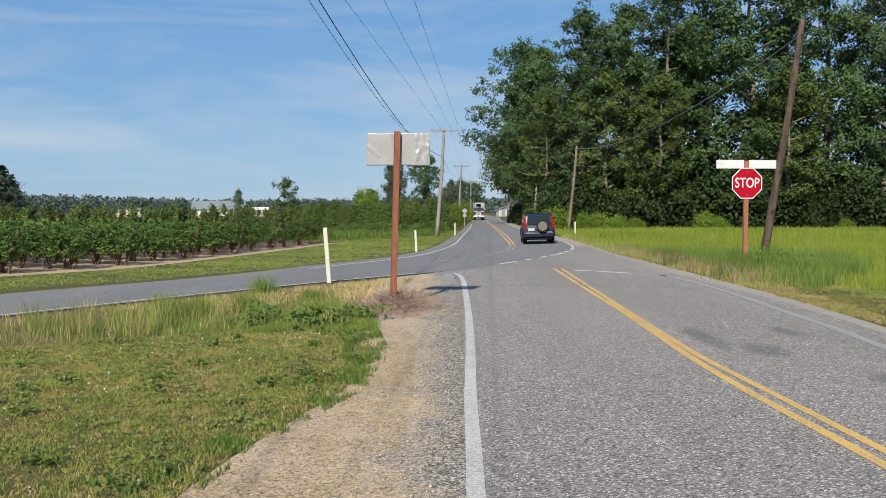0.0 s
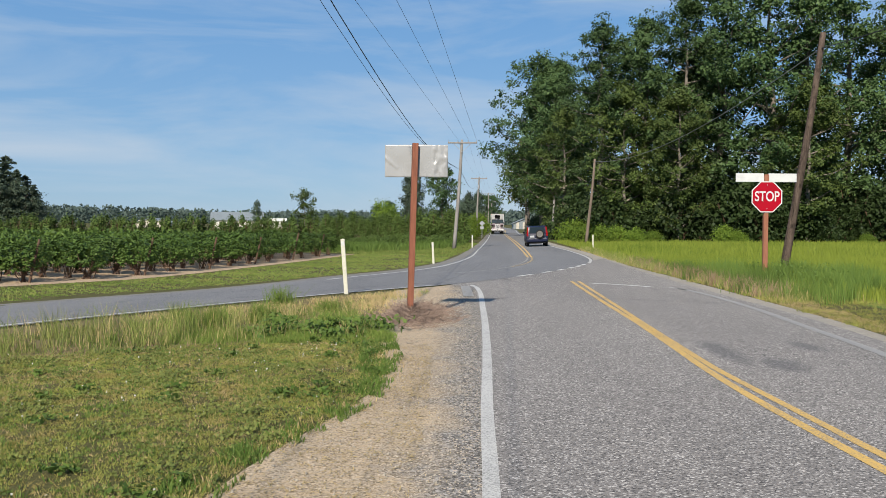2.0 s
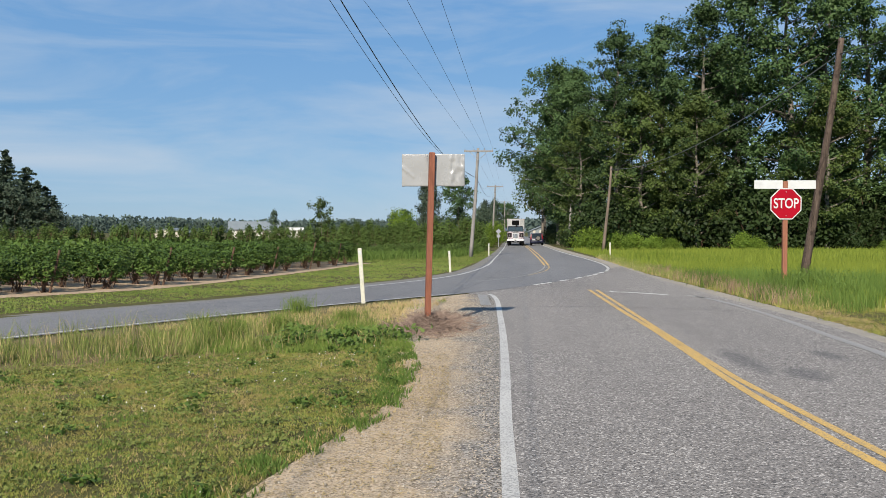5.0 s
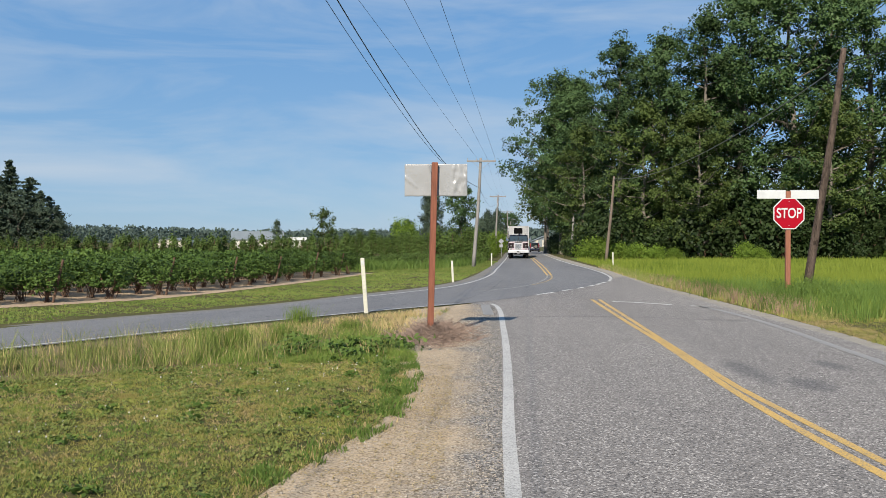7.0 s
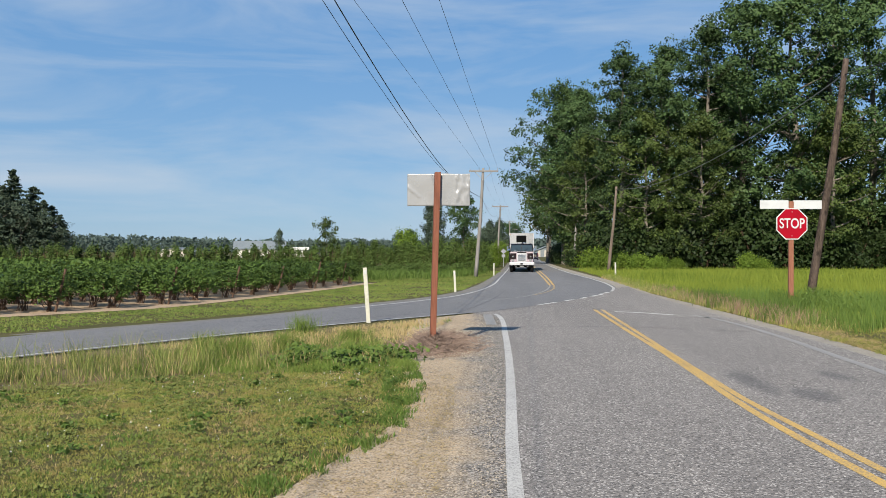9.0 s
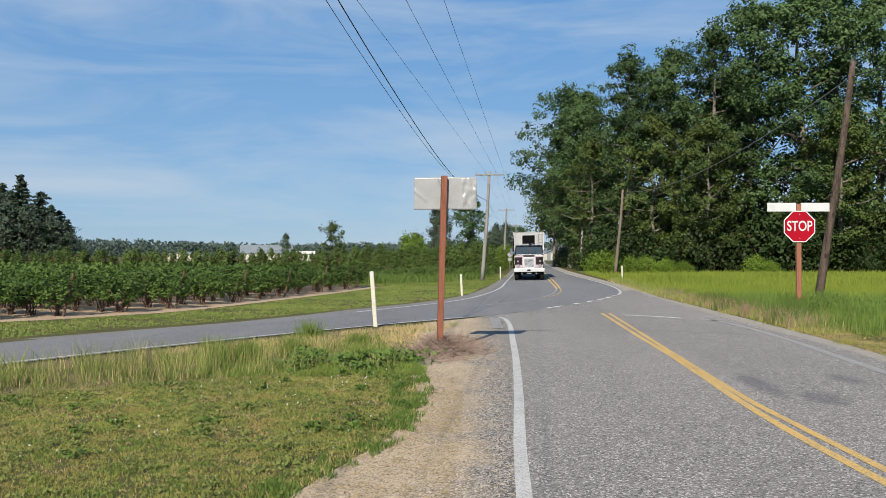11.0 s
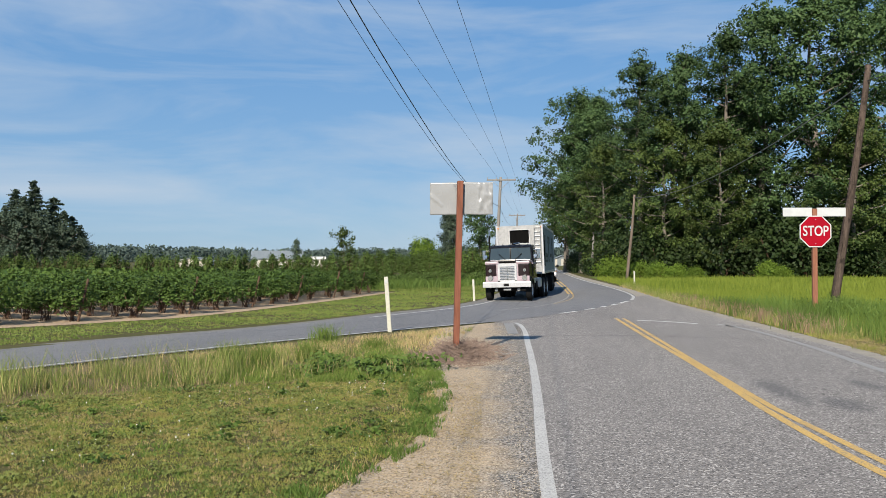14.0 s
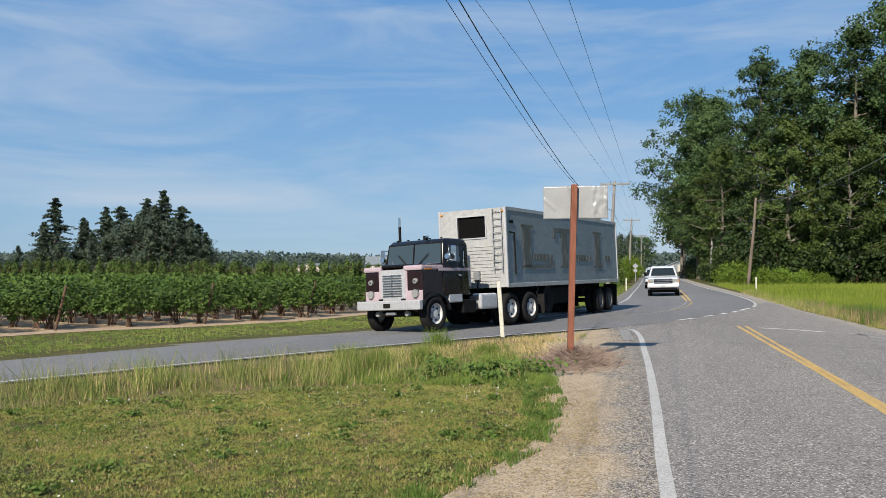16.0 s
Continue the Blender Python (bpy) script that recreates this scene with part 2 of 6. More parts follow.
M["dust"] = mat_road_paint("dust", (0.275, 0.264, 0.248), (0.2, 0.194, 0.186), 0.43)
M["yellow_line"] = mat_road_paint("yellow_line", (0.50, 0.32, 0.088), (0.17, 0.15, 0.12), 0.54)
M["yellow_faint"] = mat_road_paint("yellow_faint", (0.36, 0.25, 0.09), (0.14, 0.125, 0.109), 0.48)
M["tar"] = mat_two("tar", (0.0273, 0.0281, 0.0312), (0.0624, 0.0624, 0.0663), 6.0, 0.75)
M["lawn"] = mat_leaf("lawn", (0.052, 0.086, 0.016), (0.285, 0.292, 0.074), 0.3, 0.6, odd=(0.328, 0.257, 0.109), patch=0.7, sere=(0.265, 0.211, 0.078))
M["tallgrass"] = mat_leaf("tallgrass", (0.048, 0.09, 0.018), (0.195, 0.222, 0.062), 0.3, 0.55, odd=(0.36, 0.29, 0.13), patch=0.9, sere=(0.21, 0.19, 0.075))
M["drygrass"] = mat_leaf("drygrass", (0.281, 0.211, 0.0936), (0.429, 0.335, 0.172), 0.3, 0.6)
M["fieldgrass"] = mat_leaf("fieldgrass", (0.078, 0.129, 0.0156), (0.211, 0.254, 0.039), 0.3, 0.55, patch=0.12)
M["tussock"] = mat_leaf("tussock", (0.0749, 0.131, 0.0234), (0.178, 0.234, 0.0515), 0.3, 0.55)
M["verge"] = mat_leaf("verge", (0.072, 0.118, 0.022), (0.15, 0.195, 0.048), 0.25, 0.6, patch=0.35, sere=(0.19, 0.19, 0.06))
M["stone"] = mat_leaf("stone", (0.11, 0.10, 0.085), (0.36, 0.32, 0.265), 0.0, 0.85)
M["weed"] = mat_leaf("weed", (0.0468, 0.0897, 0.0172), (0.109, 0.164, 0.0351), 0.3, 0.45)
M["deadweed"] = mat_leaf("deadweed", (0.12, 0.075, 0.05), (0.26, 0.18, 0.125), 0.15, 0.8)
M["cloverleaf"] = mat_leaf("cloverleaf", (0.065, 0.10, 0.024), (0.20, 0.225, 0.062), 0.25, 0.55, patch=0.8)
M["clover"] = mat_leaf("clover", (0.546, 0.546, 0.468), (0.624, 0.608, 0.546), 0.2, 0.8)
M["brush"] = mat_two("brush", (0.085, 0.06, 0.048), (0.235, 0.17, 0.135), 9.0, 0.9)
M["berryleaf"] = mat_leaf("berryleaf", (0.011, 0.029, 0.006), (0.072, 0.118, 0.024), 0.14, 0.5)
M["treeleaf"] = mat_leaf("treeleaf", (0.016, 0.038, 0.014), (0.064, 0.106, 0.037), 0.22, 0.45, patch=0.12)
# leaf green darkened to paint in the gloom under the trees
M["underleaf_shaded"] = mat_leaf("underleaf_shaded", (0.0075, 0.017, 0.005), (0.025, 0.041, 0.012), 0.12, 0.5)
M["treeleaf_light"] = mat_leaf("treeleaf_light", (0.030, 0.056, 0.014), (0.082, 0.114, 0.03), 0.25, 0.45)
M["bushleaf"] = mat_leaf("bushleaf", (0.05, 0.098, 0.013), (0.145, 0.21, 0.03), 0.4, 0.5)
M["hedgeleaf"] = mat_leaf("hedgeleaf", (0.026, 0.052, 0.012), (0.082, 0.122, 0.03), 0.18, 0.55)
M["fir"] = mat_leaf("fir", (0.030, 0.052, 0.036), (0.072, 0.098, 0.066), 0.15, 0.6)
# paler, bluer green: air haze painted into the far foliage
M["farwood_haze"] = mat_leaf("farwood_haze", (0.06, 0.09, 0.078), (0.085, 0.115, 0.10), 0.3, 0.9)
M["bark"] = mat_two("bark", (0.078, 0.0663, 0.0546), (0.172, 0.152, 0.129), 3.0, 0.9, bumpy=0.6, dist=0.03, stretch=(1, 1, 0.25))
M["cane"] = mat_two("cane", (0.0585, 0.0351, 0.0234), (0.117, 0.0702, 0.0468), 8.0, 0.9)
M["pole_wood"] = mat_two("pole_wood", (0.133, 0.125, 0.117), (0.226, 0.215, 0.203), 5.0, 0.9, bumpy=0.5, dist=0.01, stretch=(1, 1, 0.08))
M["pole_dark"] = mat_two("pole_dark", (0.010, 0.008, 0.007), (0.115, 0.086, 0.07), 4.5, 0.95, bumpy=0.9, dist=0.03, stretch=(1, 1, 0.12), spec=0.1, dirt=(0.012, 0.010, 0.009))
M["pole_mid"] = mat_two("pole_mid", (0.075, 0.058, 0.045), (0.16, 0.125, 0.10), 4.0, 0.9, bumpy=0.5, dist=0.01, stretch=(1, 1, 0.1))
M["post_red"] = mat_two("post_red", (0.13, 0.044, 0.026), (0.205, 0.078, 0.046), 3.0, 0.75, bumpy=0.3, dist=0.004, stretch=(1, 1, 0.12))
M["post_brown"] = mat_two("post_brown", (0.172, 0.0663, 0.039), (0.25, 0.109, 0.0663), 3.0, 0.8, bumpy=0.3, dist=0.004, stretch=(1, 1, 0.12))
M["post_white"] = mat_two("post_white", (0.39, 0.382, 0.312), (0.468, 0.456, 0.39), 2.5, 0.6, bumpy=0.1)
M["wire"] = mat_two("wire", (0.0156, 0.0156, 0.0172), (0.0312, 0.0312, 0.0351), 2.0, 0.6)
M["cable_grey"] = mat_two("cable_grey", (0.10, 0.10, 0.10), (0.15, 0.15, 0.15), 2.0, 0.6)
M["wrap"] = mat_paint("wrap", (0.242, 0.246, 0.25), 0.24, spec=0.6)
M["sign_red"] = mat_paint("sign_red", (0.27, 0.004, 0.014), 0.65, spec=0.06)
M["sign_white"] = mat_paint("sign_white", (0.44, 0.455, 0.46), 0.5)
M["galv"] = mat_two("galv", (0.273, 0.281, 0.289), (0.39, 0.398, 0.406), 6.0, 0.45, metal=0.8)
M["roof_grey"] = mat_two("roof_grey", (0.125, 0.148, 0.16), (0.172, 0.195, 0.207), 0.6, 0.6, bumpy=0.1)
M["barn_white"] = mat_two("barn_white", (0.484, 0.476, 0.437), (0.577, 0.569, 0.53), 0.7, 0.7, bumpy=0.1)
M["barn_tan"] = mat_two("barn_tan", (0.328, 0.304, 0.257), (0.406, 0.374, 0.32), 0.7, 0.7, bumpy=0.1)

# ---- mesh helpers ----


def part(name, bm, material, parent=None, label="", smooth=False):
    me = bpy.data.meshes.new(name)
    bmesh.ops.recalc_face_normals(bm, faces=bm.faces)
    bm.to_mesh(me)
    bm.free()
    me.materials.append(material)
    if smooth:
        me.shade_smooth()
    ob = new(name, me)
    ob.parent = parent
    if label:
        ob["label"] = label
    return ob


def empty(name, m=None):
    ob = new(name)
    ob.empty_display_size = 0.2
    if m is not None:
        ob.matrix_basis = m
    return ob


def fast(name, verts, faces, material, parent=None, label="", smooth=False):
    """A mesh out of an array of points and an array of equal-sized faces."""
    verts, faces = np.asarray(verts, np.float32), np.asarray(faces, np.int32)
    me = bpy.data.meshes.new(name)
    k = faces.shape[1]
    me.vertices.add(len(verts))
    me.vertices.foreach_set("co", verts.ravel())
    me.loops.add(faces.size)
    me.loops.foreach_set("vertex_index", faces.ravel())
    me.polygons.add(len(faces))
    me.polygons.foreach_set("loop_start", np.arange(0, faces.size, k, dtype=np.int32))
    me.update(calc_edges=True)
    me.materials.append(material)
    if smooth:
        me.shade_smooth()
    ob = new(name, me)
    ob.parent = parent
    if label:
        ob["label"] = label
    return ob


def box(bm, c, s, bevel=0.0, m=None, seg=1):
    r = bmesh.ops.create_cube(bm, size=1.0)
    vs = r["verts"]
    bmesh.ops.scale(bm, vec=s, verts=vs)
    bmesh.ops.translate(bm, vec=c, verts=vs)
    if bevel:
        es = list({e for v in vs for e in v.link_edges})
        vs = bmesh.ops.bevel(bm, geom=es + vs, offset=bevel, segments=seg, profile=0.6, affect="EDGES")["verts"]
    if m is not None:
        bmesh.ops.transform(bm, matrix=m, verts=vs)
    return vs


def tube(bm, p0, p1, r0, r1=None, seg=10, caps=True):
    p0, p1 = Vector(p0), Vector(p1)
    r1 = r0 if r1 is None else r1
    d = p1 - p0
    m = Matrix.Translation((p0 + p1) / 2) @ d.to_track_quat("Z", "Y").to_matrix().to_4x4()
    return bmesh.ops.create_cone(bm, cap_ends=caps, segments=seg, radius1=r0, radius2=r1, depth=d.length, matrix=m)["verts"]


def extrude_profile(bm, pts, axis, lo, hi, bevel=0.0):
    """A closed outline, given in the plane across the axis, pushed from lo to hi."""
    def at(p, v):
        q = list(p)
        q.insert(axis, v)
        return q
    a = [bm.verts.new(at(p, lo)) for p in pts]
    b = [bm.verts.new(at(p, hi)) for p in pts]
    f0, f1 = bm.faces.new(a), bm.faces.new(list(reversed(b)))
    k = len(pts)
    sides = [bm.faces.new((a[i], b[i], b[(i + 1) % k], a[(i + 1) % k])) for i in range(k)]
    if bevel:
        es = list({e for f in [f0, f1] + sides for e in f.edges})
        bmesh.ops.bevel(bm, geom=es + a + b, offset=bevel, segments=2, profile=0.6, affect="EDGES")


def smoothstep(u):
    u = min(max(u, 0.0), 1.0)
    return u * u * (3 - 2 * u)


def height(x, y):
    """The lie of the land: the main road's bend is banked and a little lower than the side road."""
    d = -0.8 * (x + 0.5) + 0.6 * (y - 24.5)
    return -0.2 * smoothstep((d + 2) / 8) * (1 - 0.8 * smoothstep((x - 0.07 * (y - 24)) / 5))


def heights(x, y):
    d = -0.8 * (x + 0.5) + 0.6 * (y - 24.5)
    u, v = np.clip((d + 2) / 8, 0, 1), np.clip((x - 0.07 * (y - 24)) / 5, 0, 1)
    return -0.2 * u * u * (3 - 2 * u) * (1 - 0.8 * v * v * (3 - 2 * v))


def resample(pts, gap):
    """Points along a smooth line through pts, about gap apart; uneven spacing does not make it overshoot."""
    p = [Vector(q) for q in pts]
    seg = [(b - a).length for a, b in zip(p, p[1:])]
    way = [(b - a) / s for a, b, s in zip(p, p[1:], seg)]
    tan = [way[0]] + [(way[i] * seg[i + 1] + way[i + 1] * seg[i]) / (seg[i] + seg[i + 1]) for i in range(len(seg) - 1)] + [way[-1]]
    out = []
    for i, s in enumerate(seg):
        k = max(2, int(s / gap))
        for j in range(k):
            u = j / k
            out.append((2 * u ** 3 - 3 * u * u + 1) * p[i] + (u ** 3 - 2 * u * u + u) * s * tan[i] + (3 * u * u - 2 * u ** 3) * p[i + 1] + (u ** 3 - u * u) * s * tan[i + 1])
    return out + [p[-1]]


def even(pts, k):
    """k points evenly spaced along the smooth line through pts."""
    q = resample(pts, 0.4)
    s = [0.0]
    for a, b in zip(q, q[1:]):
        s.append(s[-1] + (b - a).length)
    u = np.linspace(0, s[-1], k)
    return np.stack([np.interp(u, s, [v.x for v in q]), np.interp(u, s, [v.y for v in q])], 1)


def ribbon(name, left, right, k, across, lift, material, kind="structure"):
    """A surface laid on the land between two lines."""
    a, b = even(left, k), even(right, k)
    w = np.linspace(0, 1, across)
    xy = a[:, None, :] * (1 - w)[None, :, None] + b[:, None, :] * w[None, :, None]
    z = heights(xy[..., 0], xy[..., 1]) + lift
    v = np.concatenate([xy, z[..., None]], 2).reshape(-1, 3)
    i = (np.arange(k - 1)[:, None] * across + np.arange(across - 1)[None, :]).ravel()
    f = np.stack([i, i + 1, i + across + 1, i + across], 1)
    return fast(name, v, f, material, smooth=True)


def mark(name, pts, width, lift, material, gap=0.6, ragged=0.0):
    """A painted line on the road, following it."""
    q = resample(pts, gap)
    vs = []
    for i, p in enumerate(q):
        d = (q[min(i + 1, len(q) - 1)] - q[max(i - 1, 0)]).normalized()
        nrm = Vector((-d.y, d.x))
        wob = ragged * noise.noise((p.x * 3, p.y * 3, 0))
        for s in (-0.5, 0.5):
            o = p + nrm * (s * width + wob)
            vs.append((o.x, o.y, height(o.x, o.y) + lift))
    f = [(2 * i, 2 * i + 1, 2 * i + 3, 2 * i + 2) for i in range(len(q) - 1)]
    return fast(name, vs, f, material)

# ---- the land, the roads and their paint ----
def axis(fine_lo, fine_hi, gap, far):
    a = list(np.arange(fine_lo, fine_hi + gap / 2, gap))
    s = gap
    while a[-1] < far:
        s *= 1.25
        a.append(a[-1] + s)
    s = gap
    while a[0] > -far:
        s *= 1.25
        a.insert(0, a[0] - s)
    return np.array(a)


gx, gy = axis(-22, 20, 1.0, 2600), axis(-4, 70, 1.0, 2600)
X, Y = np.meshgrid(gx, gy)
gv = np.stack([X, Y, heights(X, Y)], 2).reshape(-1, 3)
i = (np.arange(len(gy) - 1)[:, None] * len(gx) + np.arange(len(gx) - 1)[None, :]).ravel()
ground = fast("ground", gv, np.stack([i, i + 1, i + len(gx) + 1, i + len(gx)], 1), M["turf"], smooth=True)
tagged(ground, "mown grass verge and open farmland, green and straw", "ground", kind="structure")

MAIN_L = [(13.6, 420), (9.4, 250), (5.6, 164), (2.3, 88), (1.0, 62), (0.25, 49), (-0.7, 41.5), (-1.4, 38), (-2.3, 35.3), (-3.3, 33), (-4.6, 30.6), (-6.0, 27.2),
          (-7.7, 23.8), (-8.9, 22.2), (-10.4, 19.9), (-12.4, 15.6), (-17, 7), (-30, -16), (-60, -70)]
MAIN_R = [(21.6, 420), (16.6, 250), (12.2, 175), (9.2, 115), (8.5, 98), (7.6, 69), (7.45, 56), (7.1, 47), (6.7, 43), (5.9, 39.2), (5.2, 37.1), (4.4, 34.8), (3.4, 32.4), (2.0, 29.4),
          (0.8, 27.1), (-0.4, 25.1), (-1.5, 23.8), (-2.7, 22.3), (-4.4, 19.9), (-6.2, 17.0), (-11, 8.2), (-25, -16), (-54, -70)]
road = ribbon("road", MAIN_L, MAIN_R, 420, 10, 0.016, M["asphalt"])
tagged(road, "worn grey asphalt country road bending away", "road", kind="structure")
SIDE_L = [(0.0, -60), (0.08, -6), (0.15, 5), (0.2, 8), (0.36, 14.5), (0.40, 20), (0.3, 23.5), (-0.3, 25.3), (-0.6, 26.2)]
SIDE_R = [(5.0, -60), (5.9, -6), (6.2, 5), (6.45, 12), (6.68, 16), (6.7, 22), (6.8, 30), (7.05, 37), (7.6, 45)]
side = ribbon("road_side", SIDE_L, SIDE_R, 150, 9, 0.010, M["chipseal"])
tagged(side, "grey chip-sealed side road with light stones", "road", kind="structure")
verge = ribbon("gravel_shoulder", [(-2.2, -30), (-1.9, 0), (-1.75, 4.5), (-1.55, 6.1), (-1.3, 7.2), (-1.02, 8.3), (-0.92, 9.6), (-0.95, 11), (-1.3, 13), (-1.5, 16), (-1.7, 20), (-1.75, 22.8)],
               [(0.3, -30), (0.3, 0), (0.3, 5), (0.35, 8), (0.45, 10), (0.5, 12), (0.5, 14), (0.5, 16), (0.5, 18), (0.5, 20), (0.45, 23), (-0.2, 25.2)], 80, 6, 0.005, M["gravel"])
tagged(verge, "tan gravel shoulder with trampled straw", "shoulder", kind="structure")
shoulder = ribbon("gravel_shoulder_far", [(5.4, -30), (6.1, 5), (6.4, 12), (6.6, 16), (6.6, 22), (6.7, 30), (6.7, 37), (6.6, 43), (7.2, 58), (8.2, 95), (11.8, 170)],
                  [(5.9, -30), (6.5, 5), (6.75, 12), (7.05, 16), (7.15, 20), (7.25, 30), (7.3, 37), (7.9, 44), (8.2, 58), (9.1, 95), (12.6, 170)], 120, 3, 0.0055, M["shoulder"])
tagged(shoulder, "dusty pale gravel road edge", "shoulder", kind="structure")
strip = ribbon("gravel_strip", [(5.2, 164), (1.9, 88), (0.5, 62), (-0.4, 49), (-1.3, 41.5), (-2.9, 35.6), (-5.0, 31), (-6.3, 27.6), (-8.1, 24.1), (-9.3, 22.5), (-11.2, 19.6)],
               [(5.8, 164), (2.5, 88), (1.2, 62), (0.4, 49), (-0.6, 41.5), (-2.1, 35.2), (-4.4, 30.5), (-5.8, 27.1), (-7.5, 23.7), (-8.7, 22.1), (-10.2, 19.9)], 90, 3, 0.006, M["grit"])
tagged(strip, "thin grey gravel edge along the road", "shoulder", kind="structure")
FIELD_EDGE = [(-20.5, 14.5), (-17.2, 20.8), (-15.6, 23.6), (-13.6, 25.6), (-12.3, 27.4), (-11.2, 29.0), (-10.3, 32), (-9.3, 36.7), (-8.1, 43), (-6.6, 53)]
soil = ribbon("field_soil", FIELD_EDGE, [(x - 62, y + 26) for x, y in FIELD_EDGE], 40, 30, 0.008, M["soil"])
tagged(soil, "dry tan soil of the berry field", "soil", kind="structure")
bank = ribbon("bank", [(-1.3, 13.1), (-2.4, 12.7), (-3.9, 12.0), (-5.6, 10.9), (-7.8, 9.2), (-12, 4.6)], [(-1.3, 23.2), (-2.6, 21.6), (-4.6, 18.9), (-6.3, 16.2), (-8.3, 12.8), (-13.4, 4.6)], 30, 10, 0.004, M["earth"])
tagged(bank, "bare brown earth under rough roadside grass", "bank", kind="structure")
meadow = ribbon("meadow", [(9.6, -30), (9.6, 12), (9.0, 20), (8.3, 40), (8.9, 58), (9.8, 95)], [(160, -30), (160, 12), (160, 25), (160, 45), (160, 70), (160, 110)], 60, 40, 0.003, M["meadow"])
tagged(meadow, "bright green hay meadow", "meadow", kind="structure")

# paint
W, YL = M["white_line"], M["yellow_line"]
PAINT = [
    ("edge_line", [(0.12, -40), (0.19, 0), (0.21, 5.3), (0.23, 6.3), (0.27, 8.2), (0.33, 10.1), (0.44, 14.5), (0.49, 18.5), (0.52, 21.4), (0.50, 22.8), (0.43, 24.0), (0.33, 24.7)], 0.122, W, "worn white edge line on the side road"),
    ("centre_line", [(2.9, -40), (3.13, 3), (3.11, 6), (3.06, 7.5), (3.02, 9), (3.04, 10.6), (3.11, 12.4), (3.2, 15.1), (3.27, 19.1), (3.45, 26.4)], 0.11, YL, "worn double yellow centre line"),
    ("centre_line", [(3.1, -40), (3.33, 3), (3.31, 6), (3.26, 7.5), (3.21, 9), (3.17, 10.6), (3.21, 12.2), (3.28, 14.6), (3.42, 18.6), (3.68, 26.4)], 0.10, YL, "worn double yellow centre line"),
    ("stop_line", [(3.95, 25.6), (4.65, 25.15), (5.42, 24.3)], 0.13, M["white_bright"], "worn white stop line"),
    ("stop_line", [(5.92, 24.2), (6.15, 23.3)], 0.11, M["white_faint"], "faded white line end"),
    ("edge_line", [(4.9, -40), (5.5, 4), (5.8, 11.1), (5.92, 12.4), (6.05, 14.6), (6.27, 18.2), (6.25, 22.3), (6.1, 23.8)], 0.17, M["dust"], "faded pale edge line under dust"),
    ("edge_line", [(0.14, 24.4), (0.18, 22.6), (0.22, 20.8)], 0.26, M["ghost"], "ghost of an older worn edge line"),
    ("edge_line", [(13.9, 420), (9.7, 250), (5.85, 164.5), (2.57, 87.8), (1.28, 62.3), (0.52, 49.1), (-0.39, 41.6), (-1.11, 38), (-1.97, 35.3), (-2.94, 33), (-3.9, 31), (-4.6, 29.4)], 0.13, W, "white edge line of the bend"),
    ("edge_line", [(-0.72, 25.0), (-1.07, 24.62), (-1.56, 23.98), (-2.79, 22.43), (-3.47, 21.44), (-4.49, 20.03), (-5.46, 18.62), (-6.28, 17.28), (-11.07, 8.54), (-25.05, -15.55)], 0.14, W, "white edge line of the bend"),
    ("edge_line", [(21.2, 420), (16.2, 250), (11.8, 175), (9.0, 115), (8.3, 98), (7.42, 69), (7.29, 56), (6.95, 47), (6.55, 42.8), (5.9, 39.1)], 0.14, W, "white edge line of the bend"),
    ("centre_line", [(17.4, 420), (13.0, 250), (8.4, 164), (5.5, 87), (4.36, 59.4), (3.85, 48.4)], 0.12, YL, "worn double yellow centre line of the bend"),
    ("centre_line", [(17.7, 420), (13.3, 250), (8.7, 164), (5.8, 87), (4.62, 59.4), (4.05, 48.4)], 0.12, YL, "worn double yellow centre line of the bend"),
    ("centre_line", [(3.85, 48.4), (3.4, 44.1), (2.71, 40.3), (1.62, 36.8), (1.2, 36.0), (-0.2, 33.6)], 0.09, M["ghost"], "pale worn line fading across the bend"),
    ("centre_line", [(4.05, 48.4), (3.75, 44.6), (3.2, 41.2), (2.3, 38.2)], 0.1, M["yellow_faint"], "fading end of the yellow centre line"),
]
for dash in ([(1.98, 29.5), (2.66, 30.8)], [(3.09, 31.8), (3.46, 32.5)], [(3.82, 33.3), (4.13, 34.05)], [(4.43, 34.8), (4.72, 35.5)], [(4.95, 36.1), (5.2, 37.0)], [(5.36, 37.5), (5.6, 38.2)]):
    PAINT.append(("lane_dash", dash, 0.17, M["white_bright"], "white dash of the broken line"))
for nm, pts, wd, mt, lb in PAINT:
    lift = 0.0135 if max(q[1] for q in pts) < 27.5 and nm != "lane_dash" and pts[-1][0] > -1 else 0.0195
    tagged(mark(nm, pts, wd, lift, mt, ragged=0.007), lb, "road marking", kind="structure")
# tar stains and sealed cracks
for pts, wd in ([[(-0.7, 25.2), (-0.2, 30), (0.5, 36), (1.2, 44)], 0.025],
                [[(0.6, 20.2), (3.0, 20.4), (6.0, 19.4)], 0.035], [[(0.7, 27.0), (3.2, 28.3), (6.0, 28.4)], 0.035], [[(-1.2, 36), (-3.6, 29.5), (-6.4, 23.6)], 0.035], [[(-2.2, 25.3), (-5.6, 20.6)], 0.045]):
    tagged(mark("tar_seam", pts, wd, 0.0185, M["tar"], 0.25, 0.06), "dark tar seam in the road", "tar seam", kind="structure")

# ---- signs, posts, poles and wires ----


